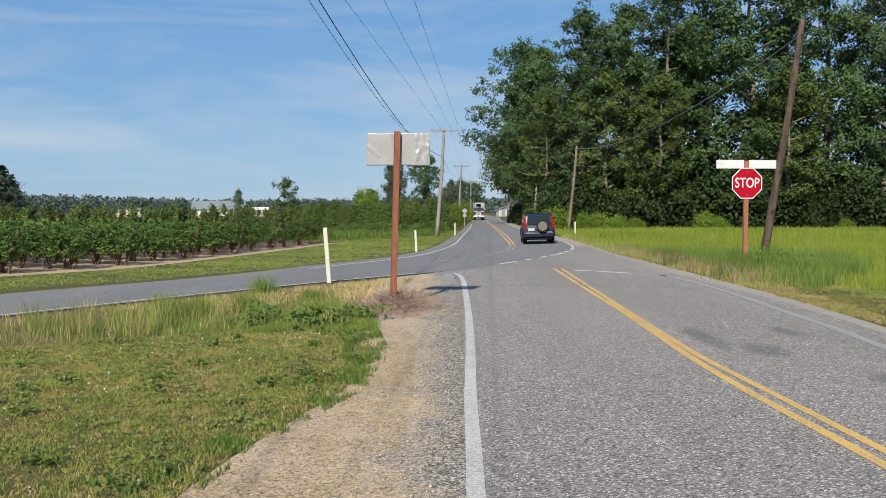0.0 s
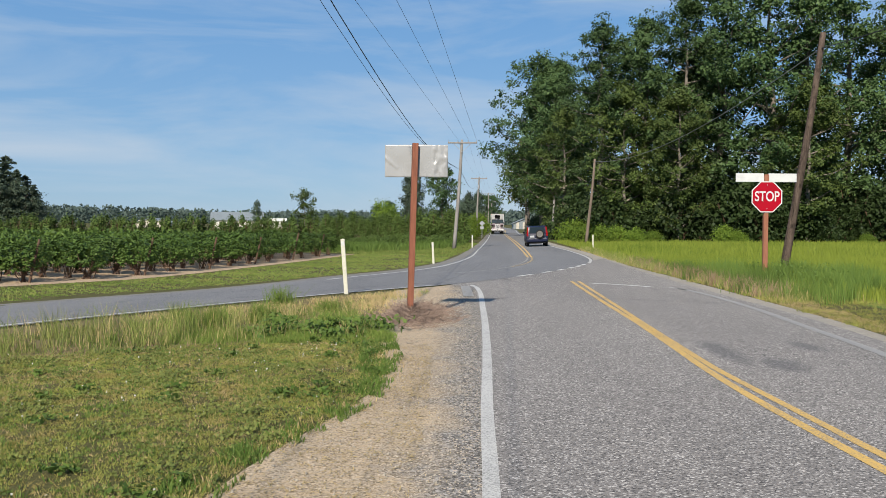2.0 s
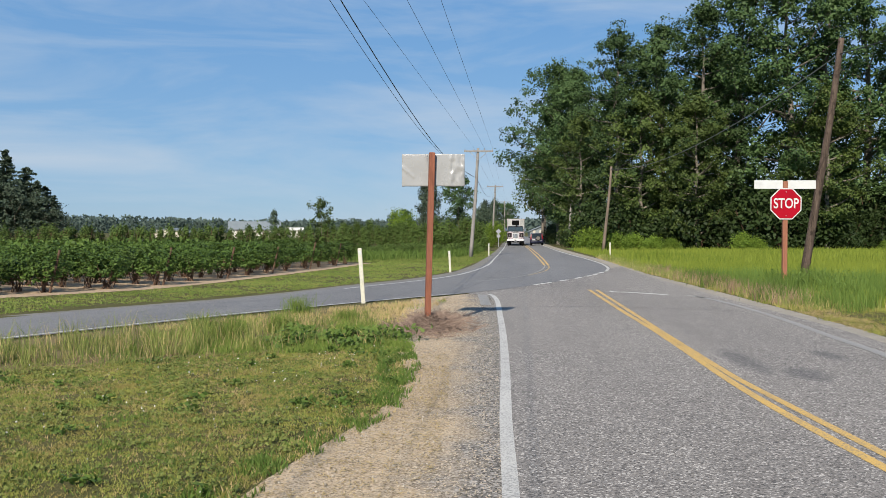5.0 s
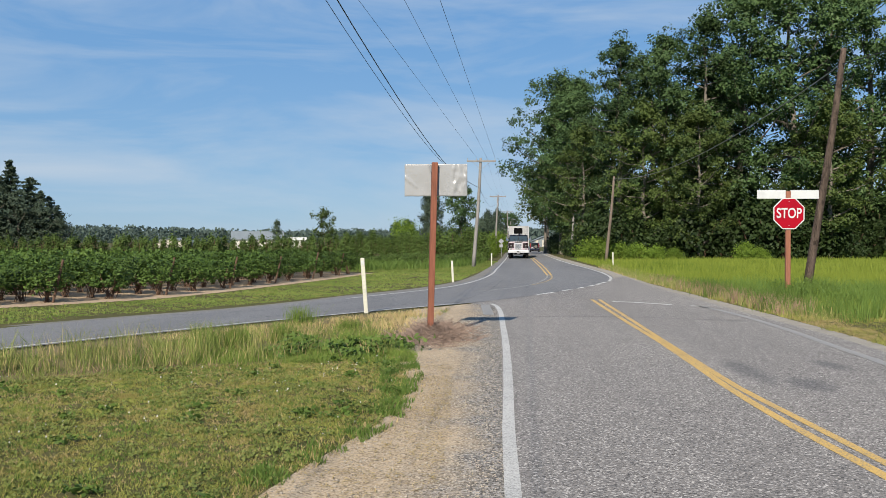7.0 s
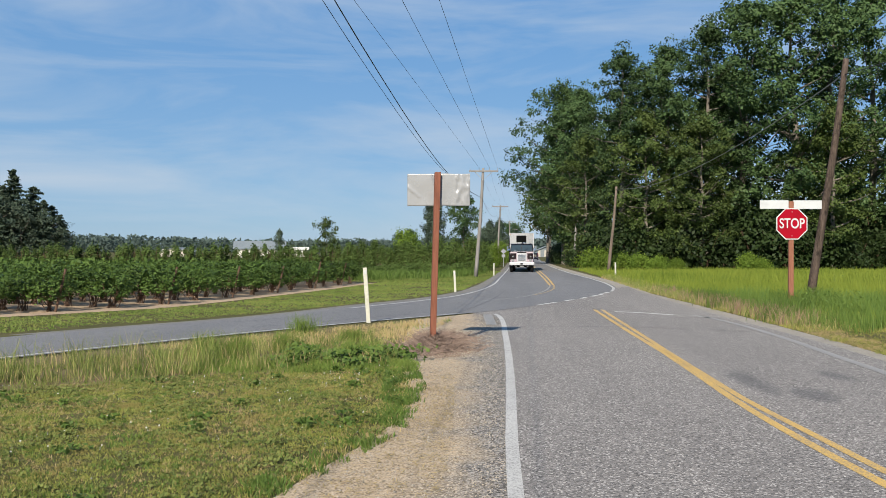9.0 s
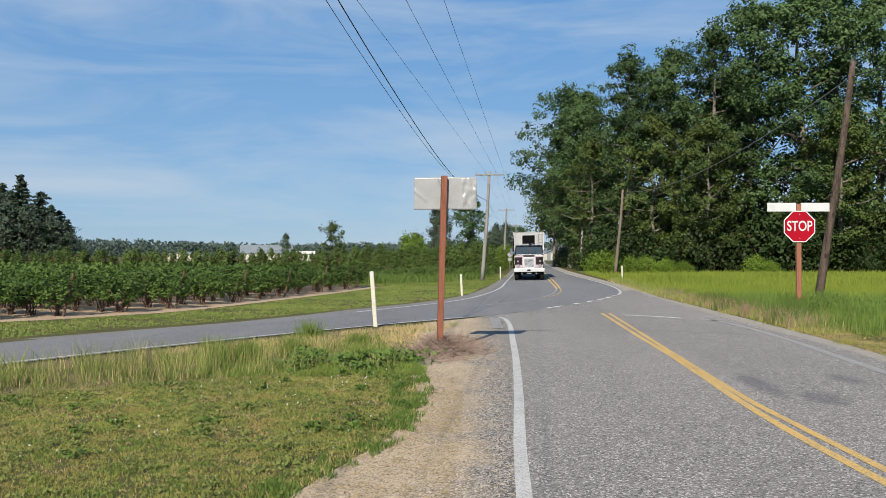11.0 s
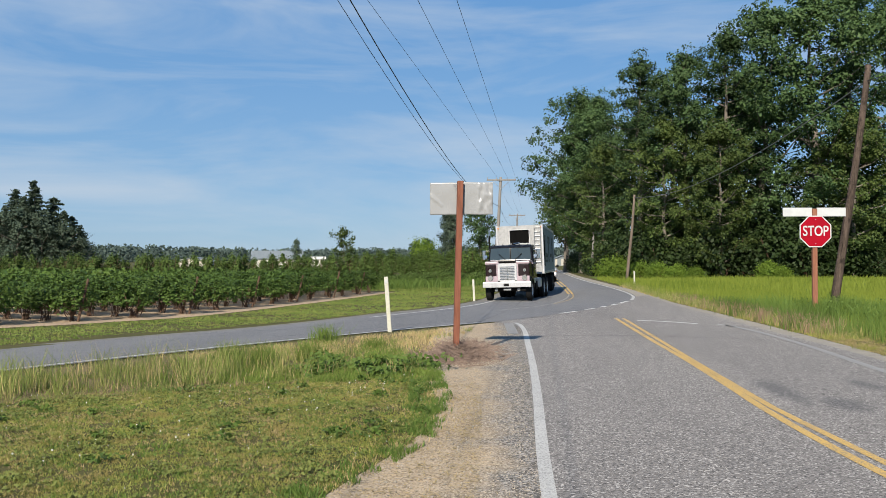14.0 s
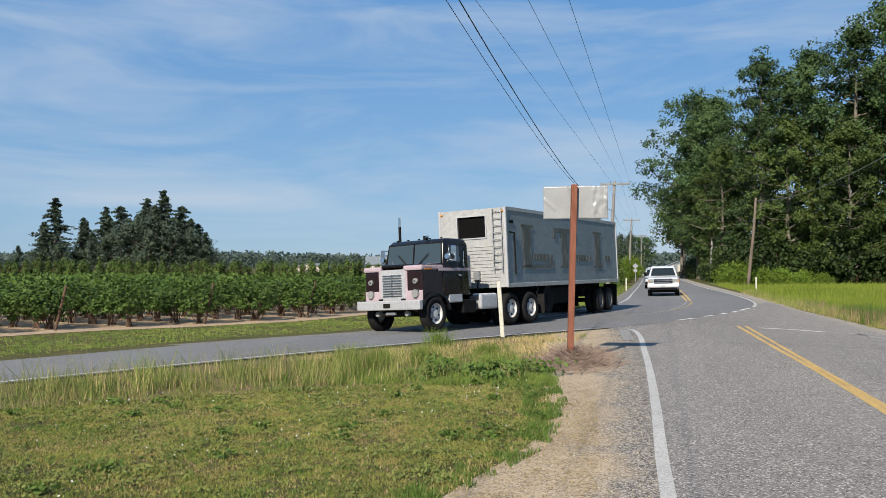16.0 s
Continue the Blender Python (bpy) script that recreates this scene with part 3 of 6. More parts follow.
def wrapped_sign():
    """A road sign seen from behind, wrapped in clear plastic, on a red-brown post."""
    s = empty("road_sign", pose(-0.93, 15.77, 0, 0, 0, 0))
    bm = bmesh.new()
    box(bm, (0, 0, 1.62), (0.105, 0.105, 3.3), 0.008, pose(0, 0, 0, 0, 1.6, 14))
    part("post", bm, M["post_red"], s, "weathered red-brown square post")
    bm = bmesh.new()
    bmesh.ops.create_grid(bm, x_segments=48, y_segments=26, size=0.5)
    for v in bm.verts:
        x, z = v.co.x * 1.17, v.co.y * 0.60
        r = 0.010 * noise.noise((x * 3, z * 3, 1)) + 0.002 * noise.noise((x * 9, z * 6, 4))
        if x > 0.30:
            r += 0.03 * noise.noise((x * 11, z * 4.5, 7)) + 0.02 * noise.noise((x * 24, z * 10, 2))
        if x < -0.35 and abs(z + 0.9 * (x + 0.45) + 0.05) < 0.03:
            r -= 0.012
        v.co = Vector((0.105 + x, 0.085 + r, 2.945 + z + 0.012 * noise.noise((x * 4, 0, 3))))
    ext = bmesh.ops.extrude_face_region(bm, geom=bm.faces[:])
    bmesh.ops.translate(bm, vec=(0, 0.02, 0), verts=[g for g in ext["geom"] if isinstance(g, bmesh.types.BMVert)])
    part("wrapped_panel", bm, M["wrap"], s, "sign panel in crumpled pale plastic wrap", True)
    return tagged(s, "back of a road sign wrapped in plastic on a red-brown post", "sign")


def text_mesh(body, size, depth):
    cu = bpy.data.curves.new("letters", "FONT")
    cu.body, cu.size, cu.extrude, cu.align_x, cu.align_y = body, size, depth, "CENTER", "CENTER"
    cu.offset = 0.005
    ob = bpy.data.objects.new("letters", cu)
    me = bpy.data.meshes.new_from_object(ob)
    bpy.data.objects.remove(ob)
    bpy.data.curves.remove(cu)
    return me


def octagon(bm, r, y0, y1, z):
    pts = [(r * math.cos(radians(22.5 + 45 * k)), z + r * math.sin(radians(22.5 + 45 * k))) for k in range(8)]
    extrude_profile(bm, pts, 1, y0, y1)


def stop_sign():
    s = empty("stop_sign", pose(9.03, 25.4, height(9.03, 25.4), 0, 0, 3))
    bm = bmesh.new()
    box(bm, (0, 0, 1.63), (0.135, 0.11, 3.3), 0.01)
    part("post", bm, M["post_brown"], s, "red-brown wooden square post")
    bm = bmesh.new()
    octagon(bm, 0.495, -0.075, -0.070, 2.62)
    plate = part("plate", bm, M["sign_white"], s, "white-edged octagonal plate")
    bm = bmesh.new()
    octagon(bm, 0.462, -0.079, -0.0755, 2.62)
    part("face", bm, M["sign_red"], plate, "red sign face")
    me = text_mesh("STOP", 0.36, 0.002)
    me.transform(Matrix.Translation((0, -0.083, 2.62)) @ Matrix.Rotation(radians(90), 4, "X") @ Matrix.Diagonal((0.86, 1.14, 1, 1)))
    me.materials.append(M["sign_white"])
    t = new("letters", me)
    t.parent = plate
    t["label"] = "white letters STOP"
    for z in (2.27, 2.97):
        bm = bmesh.new()
        tube(bm, (0, -0.092, z), (0, -0.07, z), 0.014, seg=8)
        part("bolt", bm, M["galv"], plate)
    for x0, x1 in ((-0.91, -0.068), (0.068, 0.91)):
        bm = bmesh.new()
        box(bm, ((x0 + x1) / 2, 0.0, 3.185), (x1 - x0, 0.012, 0.255), 0.004)
        part("name_blade", bm, M["sign_white"], s, "blank white street blade")
    return tagged(s, "red octagonal STOP sign with white street blade on a wooden post", "sign")


def marker_post(x, y, h, lean_x, lean_y):
    s = empty("marker_post", pose(x, y, height(x, y) - 0.02))
    bm = bmesh.new()
    box(bm, (0, 0, h / 2), (0.105, 0.03, h), 0.012, pose(0, 0, 0, lean_y, lean_x, 8))
    part("blade", bm, M["post_white"], s)
    bm = bmesh.new()
    box(bm, (0, -0.018, h - 0.12), (0.07, 0.004, 0.1), 0.0, pose(0, 0, 0, lean_y, lean_x, 8))
    part("reflector", bm, M["sign_white"], s)
    return tagged(s, "slim cream-white roadside marker post in grass", "marker post", "roadside markers")


wrapped_sign()
stop_sign()
marker_post(-2.91, 21.7, 1.44, -4, 0)
marker_post(-1.3, 41.6, 1.08, -3, 0)
marker_post(0.98, 69.5, 1.05, 0, 0)
marker_post(9.29, 59.7, 1.1, -1, 0)


def loft(bm, pts, radii, seg=8):
    """One round skin along a line of points."""
    pts = [Vector(p) for p in pts]
    rings = []
    for i, p in enumerate(pts):
        d = pts[min(i + 1, len(pts) - 1)] - pts[max(i - 1, 0)]
        q = d.to_track_quat("Z", "Y")
        rings.append([bm.verts.new(p + q @ Vector((radii[i] * math.cos(2 * math.pi * k / seg), radii[i] * math.sin(2 * math.pi * k / seg), 0))) for k in range(seg)])
    for a, b in zip(rings, rings[1:]):
        for k in range(seg):
            bm.faces.new((a[k], a[(k + 1) % seg], b[(k + 1) % seg], b[k]))
    bm.faces.new(rings[0][::-1])
    bm.faces.new(rings[-1])


def utility_pole(x, y, h, top_x, material, arm=0.0, label="", drop=False):
    """A tapered wooden pole, with or without its crossarm."""
    s = empty("utility_pole", pose(x, y, height(x, y) - 0.05))
    bm = bmesh.new()
    us = [i / 8 for i in range(9)]
    loft(bm, [(top_x * u + 0.05 * math.sin(u * 5 + x) * u, 0, h * u) for u in us], [0.155 - 0.055 * u for u in us], 12)
    part("shaft", bm, material, s, "", True)
    if arm:
        bm = bmesh.new()
        box(bm, (top_x * 0.98, -0.13, h - 0.25), (arm, 0.1, 0.12), 0.01)
        c = part("crossarm", bm, M["pole_wood"], s, "wooden crossarm")
        for sx in (-0.47, -0.16, 0.2, 0.47):
            bm = bmesh.new()
            tube(bm, (top_x * 0.98 + sx * arm, -0.13, h - 0.2), (top_x * 0.98 + sx * arm, -0.13, h - 0.02), 0.035, 0.02, 8)
            part("insulator", bm, M["galv"], c)
        for sx in (-0.3, 0.3):
            bm = bmesh.new()
            tube(bm, (top_x * 0.98 + sx * arm, -0.13, h - 0.3), (top_x * 0.9, -0.12, h - 0.95), 0.018, seg=6)
            part("brace", bm, M["galv"], s)
    if drop:
        bm = bmesh.new()
        tube(bm, (top_x * 0.82 + 0.05, -0.2, h * 0.80), (top_x * 0.87 + 0.05, -0.2, h * 0.87), 0.14, seg=12)
        part("transformer", bm, M["galv"], s)
    return tagged(s, label, "utility pole", "utility poles")


utility_pole(-0.48, 66, 8.5, 0.62, M["pole_wood"], 2.25, "weathered grey wooden utility pole with a crossarm")
utility_pole(2.27, 122, 8.7, 0.35, M["pole_wood"], 2.3, "weathered grey wooden utility pole with a crossarm", True)
utility_pole(6.0, 185, 8.7, 0.1, M["pole_wood"], 2.3, "weathered grey wooden utility pole with a crossarm")
utility_pole(9.2, 250, 8.7, -0.1, M["pole_wood"], 2.3, "weathered grey wooden utility pole with a crossarm")
utility_pole(11.53, 30.6, 8.65, 1.3, M["pole_dark"], 0, "leaning dark-brown wooden pole at the meadow's edge")
utility_pole(11.5, 78, 7.8, 0.75, M["pole_mid"], 0, "dark-brown wooden pole before the trees")
utility_pole(10.75, 100, 5.15, 0.2, M["pole_wood"], 0, "pale wooden pole before the trees")


def cable(pts, r, label, sag=0.0, k=24, material="wire"):
    """A wire hanging between points."""
    bm = bmesh.new()
    if len(pts) == 2:
        a, b = Vector(pts[0]), Vector(pts[1])
        q = [a.lerp(b, u) - Vector((0, 0, sag * 4 * u * (1 - u))) for u in np.linspace(0, 1, k)]
    else:
        q = resample(pts, 3.0)
    loft(bm, q, [r] * len(q), 5)
    return tagged(part("cable", bm, M[material], None), label, "cable", "overhead cables")


def beyond(a, b, y):
    u = (y - a[1]) / (b[1] - a[1])
    return tuple(a[k] + u * (b[k] - a[k]) for k in range(3))


for k, (x0, z0, x1, z1, r) in enumerate(((-0.93, 8.3, -3.95, 7.9, 0.008), (0.05, 6.9, -3.62, 7.93, 0.014), (-0.25, 8.3, -2.82, 7.9, 0.006), (0.55, 8.3, -1.70, 7.9, 0.006), (1.18, 8.3, -0.83, 7.9, 0.006))):
    a, b = (x0, 65.87, z0), (x1, 25, z1)
    if k < 2:
        o = -0.13 * k
        cable([(0.0, 65.8, 5.9), (-1.15 + o * 0.2, 50, 5.62), (-1.86 - o * 0.8, 40, 5.62), (-3.27 - o * 1.9, 20.6, 6.93), (-4.3 - o * 2.4, 7, 8.6), (-5.2 - o * 3, -8, 10)], r, "thin dark power line hanging between poles")
        a = (0.0, 65.8, 5.9)
    else:
        cable([a, beyond(a, b, -8)], r, "thin dark power line hanging between poles", 0.0)
    cable([a, (2.6 + (k - 2) * 0.5, 121.87, 8.5 if k != 1 else 7.0)], r * 0.8, "thin dark power line hanging between poles", 0.7)
    cable([(2.6 + (k - 2) * 0.5, 121.87, 8.5 if k != 1 else 7.0), (6.1 + (k - 2) * 0.5, 184.87, 8.5)], r * 0.8, "thin dark power line hanging between poles", 0.8)
cable([(12.2, 78, 7.5), (12.72, 30.6, 8.05)], 0.024, "sagging grey telephone cable", 1.15, 24, "cable_grey")
cable([(12.72, 30.6, 8.05), (13.6, 8, 8.2)], 0.02, "sagging dark telephone cable", 0.5)
cable([(12.2, 78, 7.5), (10.95, 100, 4.9)], 0.015, "sagging dark telephone cable", 0.9)


def diamond_sign():
    """A warning sign seen from behind, with a plate under it."""
    s = empty("diamond_sign", pose(2.8, 110, height(2.8, 110)))
    rod_bm = bmesh.new()
    box(rod_bm, (0, 0, 1.15), (0.07, 0.06, 2.3), 0.006)
    part("post", rod_bm, M["galv"], s)
    bm = bmesh.new()
    extrude_profile(bm, [(0, 1.64), (0.36, 2.0), (0, 2.36), (-0.36, 2.0)], 1, -0.05, -0.035)
    part("diamond_plate", bm, M["galv"], s, "pale back of a diamond plate")
    bm = bmesh.new()
    box(bm, (0, -0.042, 1.42), (0.46, 0.012, 0.36), 0.004)
    part("lower_plate", bm, M["galv"], s, "small pale plate")
    return tagged(s, "pale diamond road sign far along the verge", "sign")


diamond_sign()

# ---- plants ----
rng = np.random.default_rng(7)


def leaf_quads(c, size, rand, flat=0.0, long=1.5, face=None, loose=0.55):
    """Diamond leaves round the centres c, turned at random or loosely facing a way."""
    n = len(c)
    if face is None:
        nrm = rand.normal(size=(n, 3))
        nrm[:, 2] *= 1 + flat
    else:
        nrm = face / (np.linalg.norm(face, axis=1)[:, None] + 1e-6) + rand.normal(size=(n, 3)) * loose
    nrm /= np.linalg.norm(nrm, axis=1)[:, None] + 1e-9
    a = np.cross(nrm, rand.normal(size=(n, 3)))
    a /= np.linalg.norm(a, axis=1)[:, None] + 1e-9
    b = np.cross(nrm, a)
    s = (size * rand.uniform(0.6, 1.3, n))[:, None]
    v = np.stack([c - a * s * long * 0.5, c + b * s * 0.42, c + a * s * long * 0.5, c - b * s * 0.42], 1).reshape(-1, 3)
    return v, np.arange(4 * n).reshape(-1, 4)


def blade_mesh(xy, z, h, w, rand, lean=0.35):
    """Grass blades, each a bent strip of two faces' height ending in a tip."""
    n = len(xy)
    ang = rand.uniform(0, 2 * math.pi, n)
    side = np.stack([np.cos(ang), np.sin(ang), np.zeros(n)], 1) * w[:, None] * 0.5
    dr = rand.uniform(0, 2 * math.pi, n)
    ln = rand.uniform(0.1, 1.0, n) * lean
    out = np.stack([np.cos(dr) * ln, np.sin(dr) * ln, np.zeros(n)], 1) * h[:, None]
    base = np.concatenate([xy, z[:, None]], 1)
    up = np.zeros((n, 3))
    up[:, 2] = h
    mid, tip = base + up * 0.55 + out * 0.3, base + up + out
    v = np.stack([base - side, base + side, mid + side * 0.8, mid - side * 0.8, tip + side * 0.1, tip - side * 0.1], 1).reshape(-1, 3)
    k = np.arange(n)[:, None] * 6
    f = np.concatenate([k + [0, 1, 2, 3], k + [3, 2, 4, 5]], 0)
    return v, f


def tuft_mesh(xy, z, h, w, rand, lean=0.8):
    """Short grass: each blade one face."""
    n = len(xy)
    ang, dr = rand.uniform(0, 2 * math.pi, n), rand.uniform(0, 2 * math.pi, n)
    side = np.stack([np.cos(ang), np.sin(ang), np.zeros(n)], 1) * w[:, None] * 0.5
    base = np.concatenate([xy, z[:, None]], 1)
    ln = rand.uniform(0.1, 1.0, n) * lean * h
    tip = base + np.stack([np.cos(dr) * ln, np.sin(dr) * ln, h], 1)
    return np.stack([base - side, base + side, tip], 1).reshape(-1, 3), np.arange(3 * n).reshape(-1, 3)


def inside(poly, p):
    r = np.zeros(len(p), bool)
    q = np.array(poly)
    for (x0, y0), (x1, y1) in zip(q, np.roll(q, -1, 0)):
        c = (y0 > p[:, 1]) != (y1 > p[:, 1])
        r ^= c & (p[:, 0] < (x1 - x0) * (p[:, 1] - y0) / (y1 - y0 + 1e-12) + x0)
    return r


def scatter(poly, count, rand, clump=0.0, scale=1.0):
    q = np.array(poly)
    lo, hi = q.min(0), q.max(0)
    p = rand.uniform(lo, hi, (count, 2))
    p = p[inside(poly, p)]
    if clump:
        keep = np.array([noise.noise((x * scale, y * scale, 5.0)) for x, y in p])
        p = p[keep > rand.uniform(-0.5, 0.5, len(p)) * (2 - clump) + clump * 0.12]
    return p


def grass(name, poly, count, h, w, material, label, clump=0.0, scale=1.0, lean=0.4, seed=1, tuft=0, spread=0.015):
    r = np.random.default_rng(seed)
    p = scatter(poly, count, r, clump, scale)
    if tuft:
        k = r.uniform(0.5, 1.4, len(p))
        p, k = np.repeat(p, tuft, 0), np.repeat(k, tuft)
        p = p + r.normal(0, spread, p.shape)
        v, f = tuft_mesh(p, heights(p[:, 0], p[:, 1]), r.uniform(h * 0.5, h * 1.1, len(p)) * k, r.uniform(0.6, 1.4, len(p)) * w, r, lean)
        return tagged(fast(name, v, f, material), label, "grass", kind="stuff")
    hh = r.uniform(h * 0.45, h * 1.15, len(p))
    v, f = blade_mesh(p, heights(p[:, 0], p[:, 1]) + 0.0, hh, r.uniform(0.6, 1.4, len(p)) * w, r, lean)
    return tagged(fast(name, v, f, material), label, "grass", kind="stuff")


LAWN = [(-11, 2.5), (-2.0, 2.5), (-1.8, 4.5), (-1.6, 6.0), (-1.32, 7.2), (-1.0, 8.3), (-0.88, 9.6), (-0.93, 11), (-1.3, 13.2), (-2.4, 12.9), (-3.9, 12.2), (-5.6, 11.2), (-7.5, 9.5), (-11, 6)]
grass("lawn_grass", LAWN, 125000, 0.028, 0.0065, M["lawn"], "short mown lawn with clover and dry patches", 0.3, 1.6, 1.2, 11, 8, 0.018)
grass("lawn_grass", LAWN, 30000, 0.036, 0.010, M["weed"], "darker green clumps in the lawn", 1.3, 2.2, 1.0, 12, 7, 0.022)
grass("lawn_grass", LAWN, 34000, 0.028, 0.008, M["drygrass"], "dry straw blades through the lawn", 1.1, 1.1, 1.6, 29, 5, 0.02)
RAG = [(-1.95, 3.5), (-1.6, 5.0), (-1.4, 6.4), (-1.1, 7.4), (-0.8, 8.4), (-0.68, 9.6), (-0.7, 11), (-1.0, 13), (-1.5, 13), (-1.3, 11), (-1.2, 9.6), (-1.3, 8.3), (-1.6, 7.2), (-1.9, 6.1), (-2.2, 4.5)]
grass("edge_grass", RAG, 40000, 0.075, 0.011, M["weed"], "ragged green grass creeping over the gravel", 1.5, 2.6, 0.9, 61)
grass("edge_grass", RAG, 6000, 0.05, 0.008, M["drygrass"], "straw and dry grass at the gravel's edge", 0.8, 1.9, 1.2, 62)
grass("straw_litter", [(-2.2, 2.5), (-1.6, 5.2), (-1.2, 7.0), (-0.9, 9.0), (-0.9, 12.5), (-0.2, 12.5), (-0.05, 8), (-0.1, 2.5)], 2500, 0.03, 0.004, M["drygrass"], "trampled straw on the gravel", 0.9, 1.3, 2.2, 63)
BANK = [(-1.4, 13.2), (-2.4, 12.9), (-3.9, 12.2), (-5.6, 11.1), (-7.8, 9.4), (-12, 5.0), (-13.4, 5.5), (-8.1, 11.8), (-6.0, 14.4), (-4.3, 15.8), (-2.9, 17.4), (-2.2, 17.0), (-1.6, 15.0)]
grass("tall_grass", BANK, 60000, 0.27, 0.008, M["tallgrass"], "tall unmown roadside grass", 1.4, 1.7, 0.95, 13)
grass("low_grass", BANK, 30000, 0.10, 0.010, M["tussock"], "matted green grass under the tall blades", 1.1, 1.4, 1.2, 33, 4, 0.03)
grass("tall_grass", [(-2.8, 12.9), (-5.6, 11.4), (-9.6, 8.0), (-12, 5.8), (-10, 8.8), (-6.2, 13.2), (-4.0, 14.0)], 36000, 0.54, 0.007, M["tallgrass"], "tall unmown roadside grass", 1.5, 2.2, 0.7, 14)
grass("dry_grass", [(-4.2, 12.5), (-5.6, 11.4), (-9.6, 8.0), (-12, 5.8), (-10, 8.8), (-6.2, 13.2), (-4.4, 14.0)], 3500, 0.52, 0.005, M["drygrass"], "straw-coloured seeding stalks above the grass", 1.2, 1.4, 0.6, 47)
FOOT = [(-2.4, 12.6), (-5.6, 10.7), (-7.8, 9.0), (-12, 4.4), (-12, 5.8), (-8, 10.4), (-5.8, 12.0), (-2.6, 13.5)]
grass("low_grass", FOOT, 17000, 0.10, 0.009, M["tallgrass"], "matted grass at the foot of the bank", 0.5, 1.5, 1.1, 52, 4, 0.03)
grass("dry_grass", FOOT, 4500, 0.16, 0.007, M["deadweed"], "brown dead grass at the foot of the bank", 1.2, 1.2, 0.9, 53, 3, 0.03)
DRY = [(-0.8, 22.2), (-1.1, 19.0), (-1.5, 16.6), (-3.0, 16.2), (-4.9, 15.2), (-6.0, 15.4), (-4.7, 17.6), (-2.8, 20.2), (-1.4, 22.2)]
grass("dry_grass", DRY, 26000, 0.12, 0.009, M["drygrass"], "dry straw-coloured grass beside the road", 1.0, 1.3, 1.0, 15)
grass("low_grass", DRY, 4000, 0.10, 0.010, M["tussock"], "green grass through the straw by the road", 1.2, 1.1, 1.1, 37, 4, 0.03)
grass("dry_grass", BANK, 11000, 0.24, 0.008, M["drygrass"], "dry straw-coloured grass beside the road", 0.9, 0.6, 0.6, 16)
for k, (x, y, h) in enumerate(((-3.55, 15.2, 0.34), (-3.9, 18.3, 0.40), (-2.6, 16.9, 0.26), (-4.6, 14.0, 0.42), (-4.1, 14.2, 0.40), (-2.05, 15.0, 0.22), (-2.2, 14.4, 0.28))):
    r = np.random.default_rng(50 + k)
    p = r.normal((x, y), 0.14, (380, 2))
    v, f = blade_mesh(p, heights(p[:, 0], p[:, 1]), r.uniform(h * 0.5, h * 1.2, len(p)), r.uniform(0.006, 0.012, len(p)), r, 0.8)
    tagged(fast("grass_tussock", v, f, M["tussock"]), "green tussock of coarse roadside grass", "grass tussock", kind="stuff")

r = np.random.default_rng(58)
for x, y, h in ((7.75, 22.4, 0.40), (8.1, 23.6, 0.5), (8.55, 24.4, 0.6), (8.9, 25.0, 0.66), (9.3, 24.8, 0.55), (9.9, 24.2, 0.5), (8.2, 26.2, 0.48), (7.8, 28.0, 0.42), (8.0, 30.4, 0.5), (8.3, 32.6, 0.44), (10.8, 26.4, 0.55), (11.4, 29.6, 0.6), (11.9, 30.2, 0.5), (9.6, 22.6, 0.42), (10.6, 22.4, 0.4)):
    p = r.normal((x, y), (0.26, 0.34), (420, 2))
    v, f = blade_mesh(p, heights(p[:, 0], p[:, 1]), r.uniform(h * 0.35, h * 1.15, len(p)), r.uniform(0.010, 0.022, len(p)), r, 0.8)
    tagged(fast("grass_tussock", v, f, M["weed"]), "dark green tussock of rank weeds by the meadow", "grass tussock", kind="stuff")


def weed_patch(poly, count, size, hmax, seed, name, label):
    r = np.random.default_rng(seed)
    p = scatter(poly, count, r, 0.7, 1.6)
    z = r.uniform(0.02, hmax, len(p))
    v, f = leaf_quads(np.concatenate([p, (heights(p[:, 0], p[:, 1]) + z)[:, None]], 1), np.full(len(p), size), r, 0.5)
    return tagged(fast(name, v, f, M["weed"]), label, "weeds", kind="stuff")


r = np.random.default_rng(21)
p = scatter([(-1.05, 13.3), (-3.0, 12.9), (-4.3, 14.2), (-2.9, 15.8), (-1.2, 15.0)], 95, r, 0.6, 1.1)
hw = np.repeat(r.uniform(0.08, 0.30, len(p)), 70)
p = np.repeat(p, 70, 0) + r.normal(0, 1, (70 * len(p), 2)) * np.repeat(r.uniform(0.06, 0.16, len(p)), 70)[:, None]
v, f = leaf_quads(np.concatenate([p, (heights(p[:, 0], p[:, 1]) + r.uniform(0.02, 1.0, len(p)) * hw)[:, None]], 1), np.full(len(p), 0.062), r, 0, 1.5, np.tile((-0.1, -0.5, 0.9), (len(p), 1)), 0.6)
tagged(fast("weeds", v, f, M["weed"]), "broad-leaved green weeds in clumps round the sign post", "weeds", kind="stuff")
grass("low_grass", [(-1.0, 12.6), (-2.9, 12.4), (-4.6, 12.2), (-4.4, 13.6), (-2.4, 14.0), (-1.05, 13.7)], 16000, 0.10, 0.010, M["tussock"], "green grass creeping up the bank's foot", 1.0, 1.7, 1.1, 48, 3, 0.03)
r = np.random.default_rng(22)
p = scatter(LAWN, 5200, r, 1.0, 1.3)
p = np.repeat(p, 22, 0) + r.normal(0, 1, (22 * len(p), 2)) * np.repeat(r.uniform(0.03, 0.08, len(p)), 22)[:, None]
p = p[inside(LAWN, p)]
